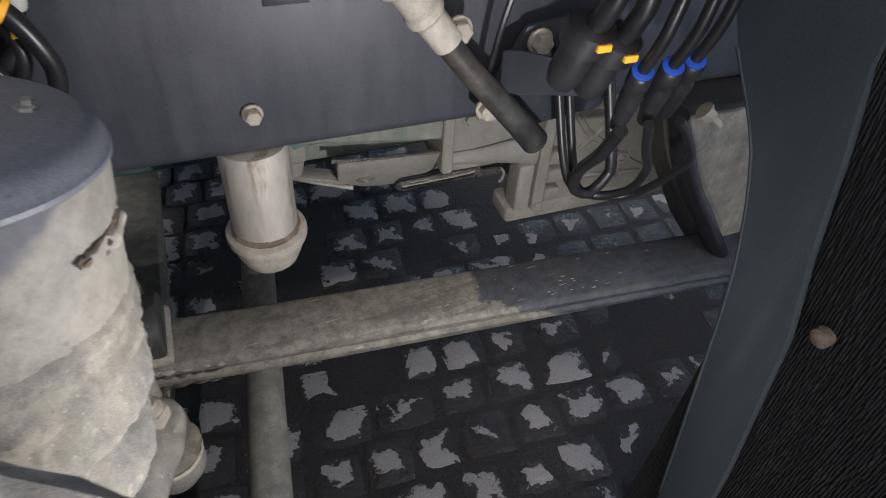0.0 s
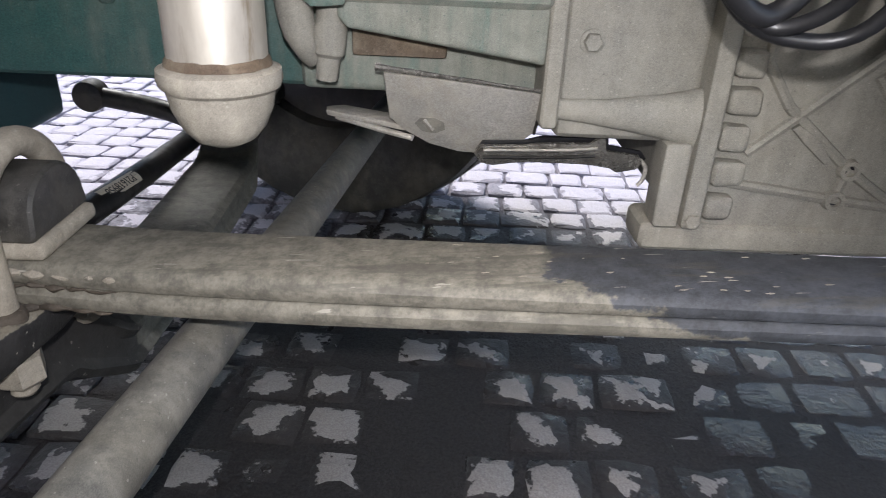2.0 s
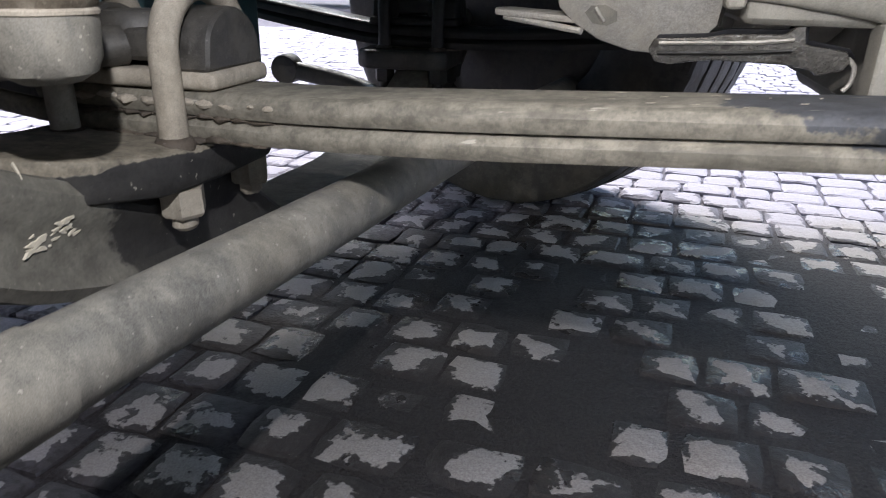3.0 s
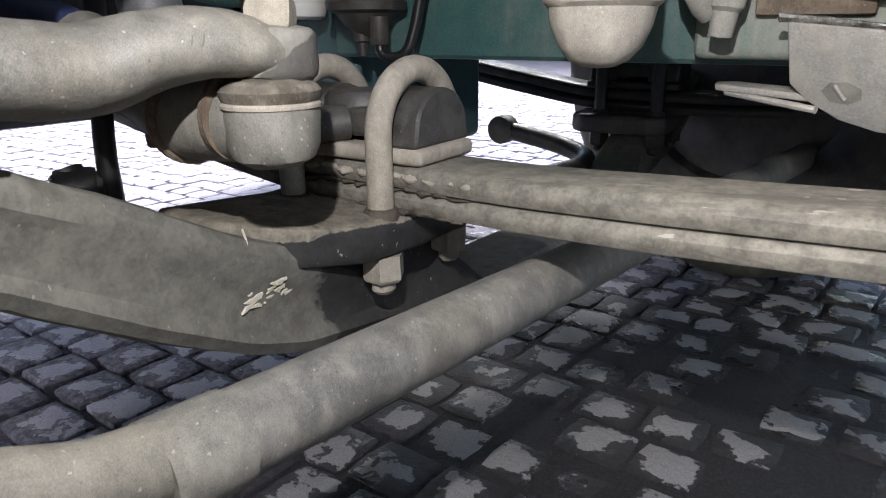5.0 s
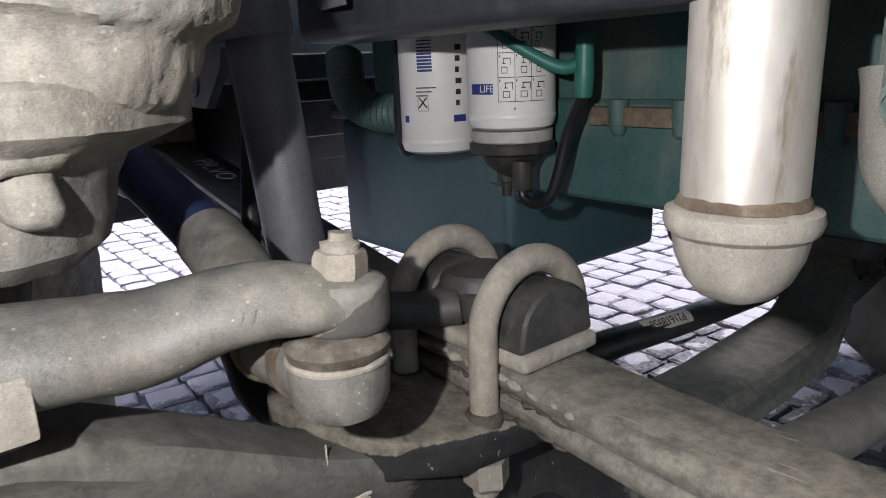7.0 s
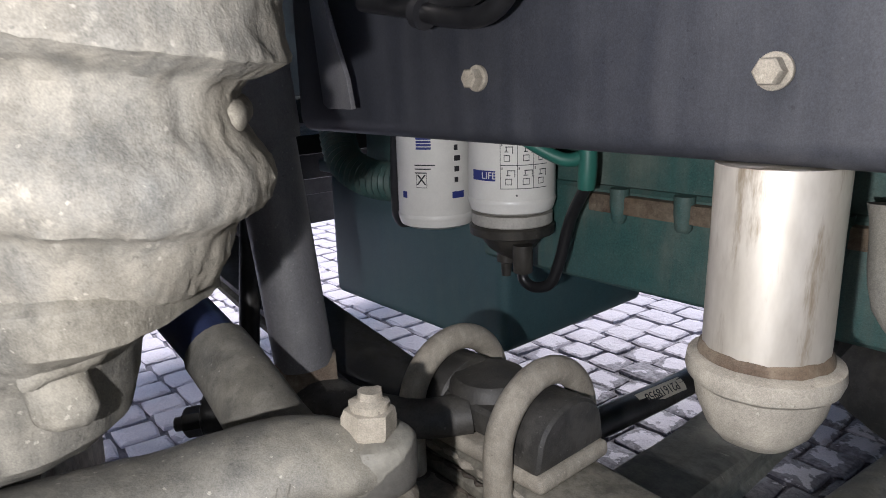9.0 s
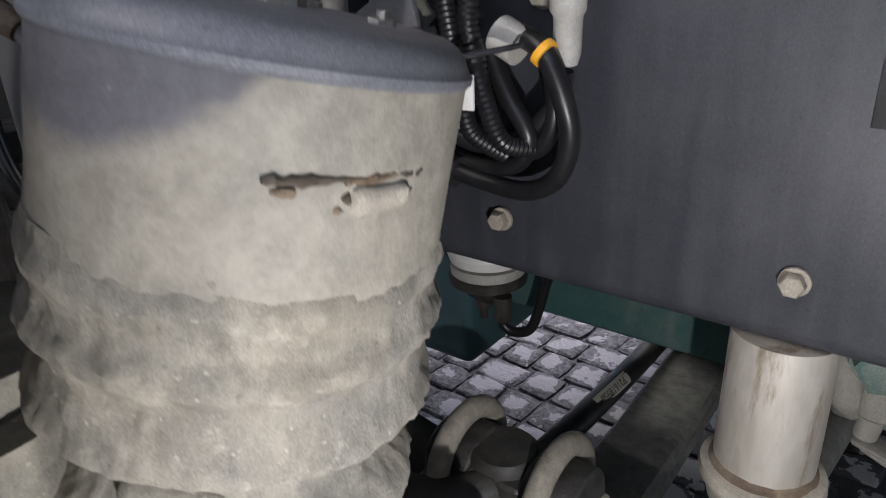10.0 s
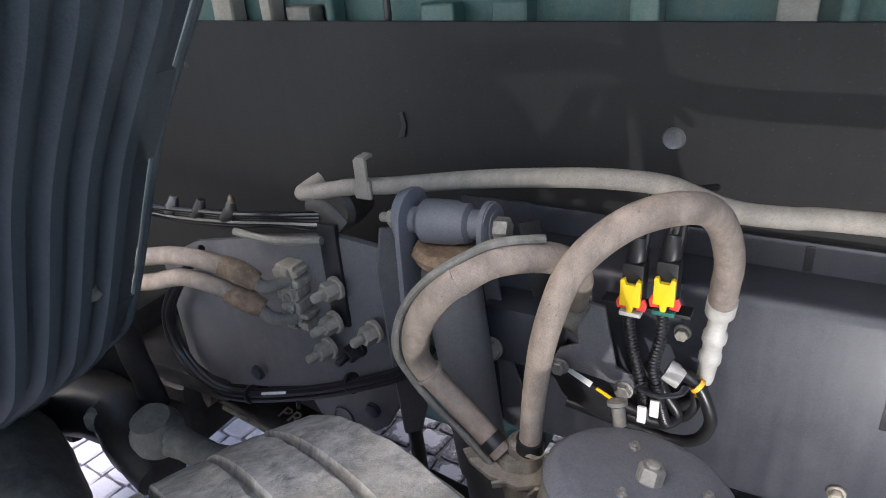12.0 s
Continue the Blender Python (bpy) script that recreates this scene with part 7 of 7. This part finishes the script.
for p in ((-0.985, 0.47, 0.63), (-0.93, 0.50, 0.575)):
    part("knob", lumpy(lathe([(0.022, -0.01), (0.026, 0.01), (0.020, 0.026), (0.0, 0.03)], p, (0.3, -0.9, 0.2), 18), 0.002, 0.015), tube_grey, arch_stay, "dusty knob")

# black sheet added behind the bracket, where there is only a shaded cavity
part("cavity_shade", box((-1.75, 0.78, 0.44), (-0.66, 0.80, 1.0), 0.01), black_shield, radiator, "added dark sheet in place of the shaded cavity")
bumper = thing("front_bumper", (-1.5, 1.1, 0.30), "dark inner side of the front bumper", "bumper")
part("panel", box((-1.62, -0.10, 0.30), (-1.56, 2.35, 1.30), 0.02), dark_paint, bumper)
part("beam", lumpy(box((-1.56, 0.1, 0.42), (-1.44, 2.2, 0.60), 0.02), 0.004, 0.1), dark_paint, bumper)
eye_bracket = thing("spring_eye_bracket", (-1.0, 0.66, 0.45), "dark cast front eye bracket caked with brown dirt", "bracket")
part("body", lumpy(box((-1.08, 0.60, 0.46), (-0.92, 0.76, 0.62), 0.03, 3), 0.005, 0.05), dark_paint, eye_bracket)
part("spring_eye", lumpy(lathe([(0.020, -0.055), (0.042, -0.05), (0.045, 0.0), (0.042, 0.05), (0.020, 0.055)], (-0.945, 0.69, 0.575), (0, 1, 0), 26), 0.002, 0.02), rust, eye_bracket, "rusty brown spring eye")
part("pin", lumpy(lathe([(0.032, -0.03), (0.034, 0.02), (0.026, 0.035), (0.0, 0.04)], (-0.97, 0.60, 0.53), (0, -1, 0), 22), 0.002, 0.02), caked_grey, eye_bracket, "dusty pin head")
part("grease_nipple", lathe([(0.006, 0.0), (0.006, 0.012), (0.003, 0.02)], (-0.97, 0.562, 0.53), (0, -1, 0), 10), rust, eye_bracket)

# ---------------------------------------------------------------- another lorry parked across the yard
parked = thing("parked_lorry", (-5.2, 11.0, 0.0), "white lorry parked across the paved yard", "lorry")
part("body", box((-7.5, 10.6, 0.95), (-2.0, 13.0, 3.6), 0.05), white_paint, parked)
part("chassis", box((-7.4, 10.9, 0.65), (-2.0, 12.7, 0.95), 0.02), dark_paint, parked)
for x in (-6.7, -3.6, -2.6):
    part("tyre", lathe([(0.30, -0.14), (0.46, -0.15), (0.50, -0.10), (0.50, 0.10), (0.46, 0.15), (0.30, 0.14)], (x, 10.95, 0.5), (0, 1, 0), 32), old_rubber, parked)
for x in (-5.4, -4.6):
    part("side_panel", box((x, 10.66, 0.40), (x + 0.7, 10.72, 0.90), 0.02), tube_grey, parked)

# ---------------------------------------------------------------- paving, row by row
def sett_mesh(name, w, h, seed):
    rnd = random.Random(seed)
    bm = bmesh.new()
    uvl = bm.loops.layers.uv.new("sett")
    jig = lambda a: rnd.uniform(-a, a)
    base = [(-1, -0.86), (-0.1, -1), (0.86, -1), (1, -0.1), (1, 0.86), (0.1, 1), (-0.86, 1), (-1, 0.1)]
    rings = []
    for inset, z, a in ((0.0, -0.020, 0.001), (0.002, -0.0035, 0.0024), (0.010, 0.0, 0.003)):
        rings.append([bm.verts.new((p * (w / 2 - inset + jig(a)), q * (h / 2 - inset + jig(a)), z + jig(0.0014))) for p, q in base])
    for a, b in zip(rings, rings[1:]):
        for q in range(8):
            bm.faces.new((a[q], a[(q + 1) % 8], b[(q + 1) % 8], b[q]))
    c = bm.verts.new((jig(0.01), jig(0.01), 0.0012 + jig(0.001)))
    for q in range(8):
        bm.faces.new((rings[-1][q], rings[-1][(q + 1) % 8], c))
    for f in bm.faces:
        for lp in f.loops:
            lp[uvl].uv = (lp.vert.co.x / w + 0.5, lp.vert.co.y / h + 0.5)
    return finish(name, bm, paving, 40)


PITCH = 0.0975
lengths = (0.092, 0.098, 0.104, 0.128)
setts = [[sett_mesh("sett", w - 0.003, PITCH - 0.003, 10 * i + s) for s in range(5)] for i, w in enumerate(lengths)]
rnd = random.Random(7)
rest_v, rest_f, rest_uv = [], [], []
pavement = thing("pavement", (0.0, 1.0, 0.0), "worn grey concrete setts, dirty and damp under the lorry, its shade in their colour", "pavement", kind="structure")
picked = 0
for row in range(-16, 62):
    y = 0.762 + row * PITCH - 0.0
    x = -4.0 + rnd.uniform(-0.03, 0.03)
    while x < 4.2:
        i = rnd.choice((0, 1, 1, 1, 2, 2, 3))
        w = lengths[i]
        cx = x + w / 2
        x += w
        me = setts[i][rnd.randrange(5)]
        z = rnd.uniform(-0.003, 0.003)
        m = Matrix.Translation((cx + rnd.uniform(-0.002, 0.002), y + rnd.uniform(-0.002, 0.002), z)) @ Euler((rnd.uniform(-0.018, 0.018), rnd.uniform(-0.018, 0.018), rnd.choice((0, math.pi)))).to_matrix().to_4x4()
        near = -0.55 < cx < 0.95 and 0.42 < y < 1.45
        if near and picked < 300:
            ob = new("sett", me)
            ob.parent = pavement
            ob.matrix_parent_inverse = Matrix.Translation((0.0, -1.0, 0.0))
            ob.matrix_basis = m
            picked += 1
        else:
            n0 = len(rest_v)
            rest_v += [tuple(m @ v.co) for v in me.vertices]
            uvd = me.uv_layers["sett"].data
            for p in me.polygons:
                rest_f.append([n0 + v for v in p.vertices])
                rest_uv += [tuple(uvd[li].uv) for li in p.loop_indices]
rest = bpy.data.meshes.new("setts")
rest.from_pydata(rest_v, [], rest_f)
layer = rest.uv_layers.new(name="sett")
layer.data.foreach_set("uv", [c for uv in rest_uv for c in uv])
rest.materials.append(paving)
ob = tagged(new("far_setts", rest), kind="stuff")
ob.parent = pavement
ob.matrix_parent_inverse = Matrix.Translation((0.0, -1.0, 0.0))
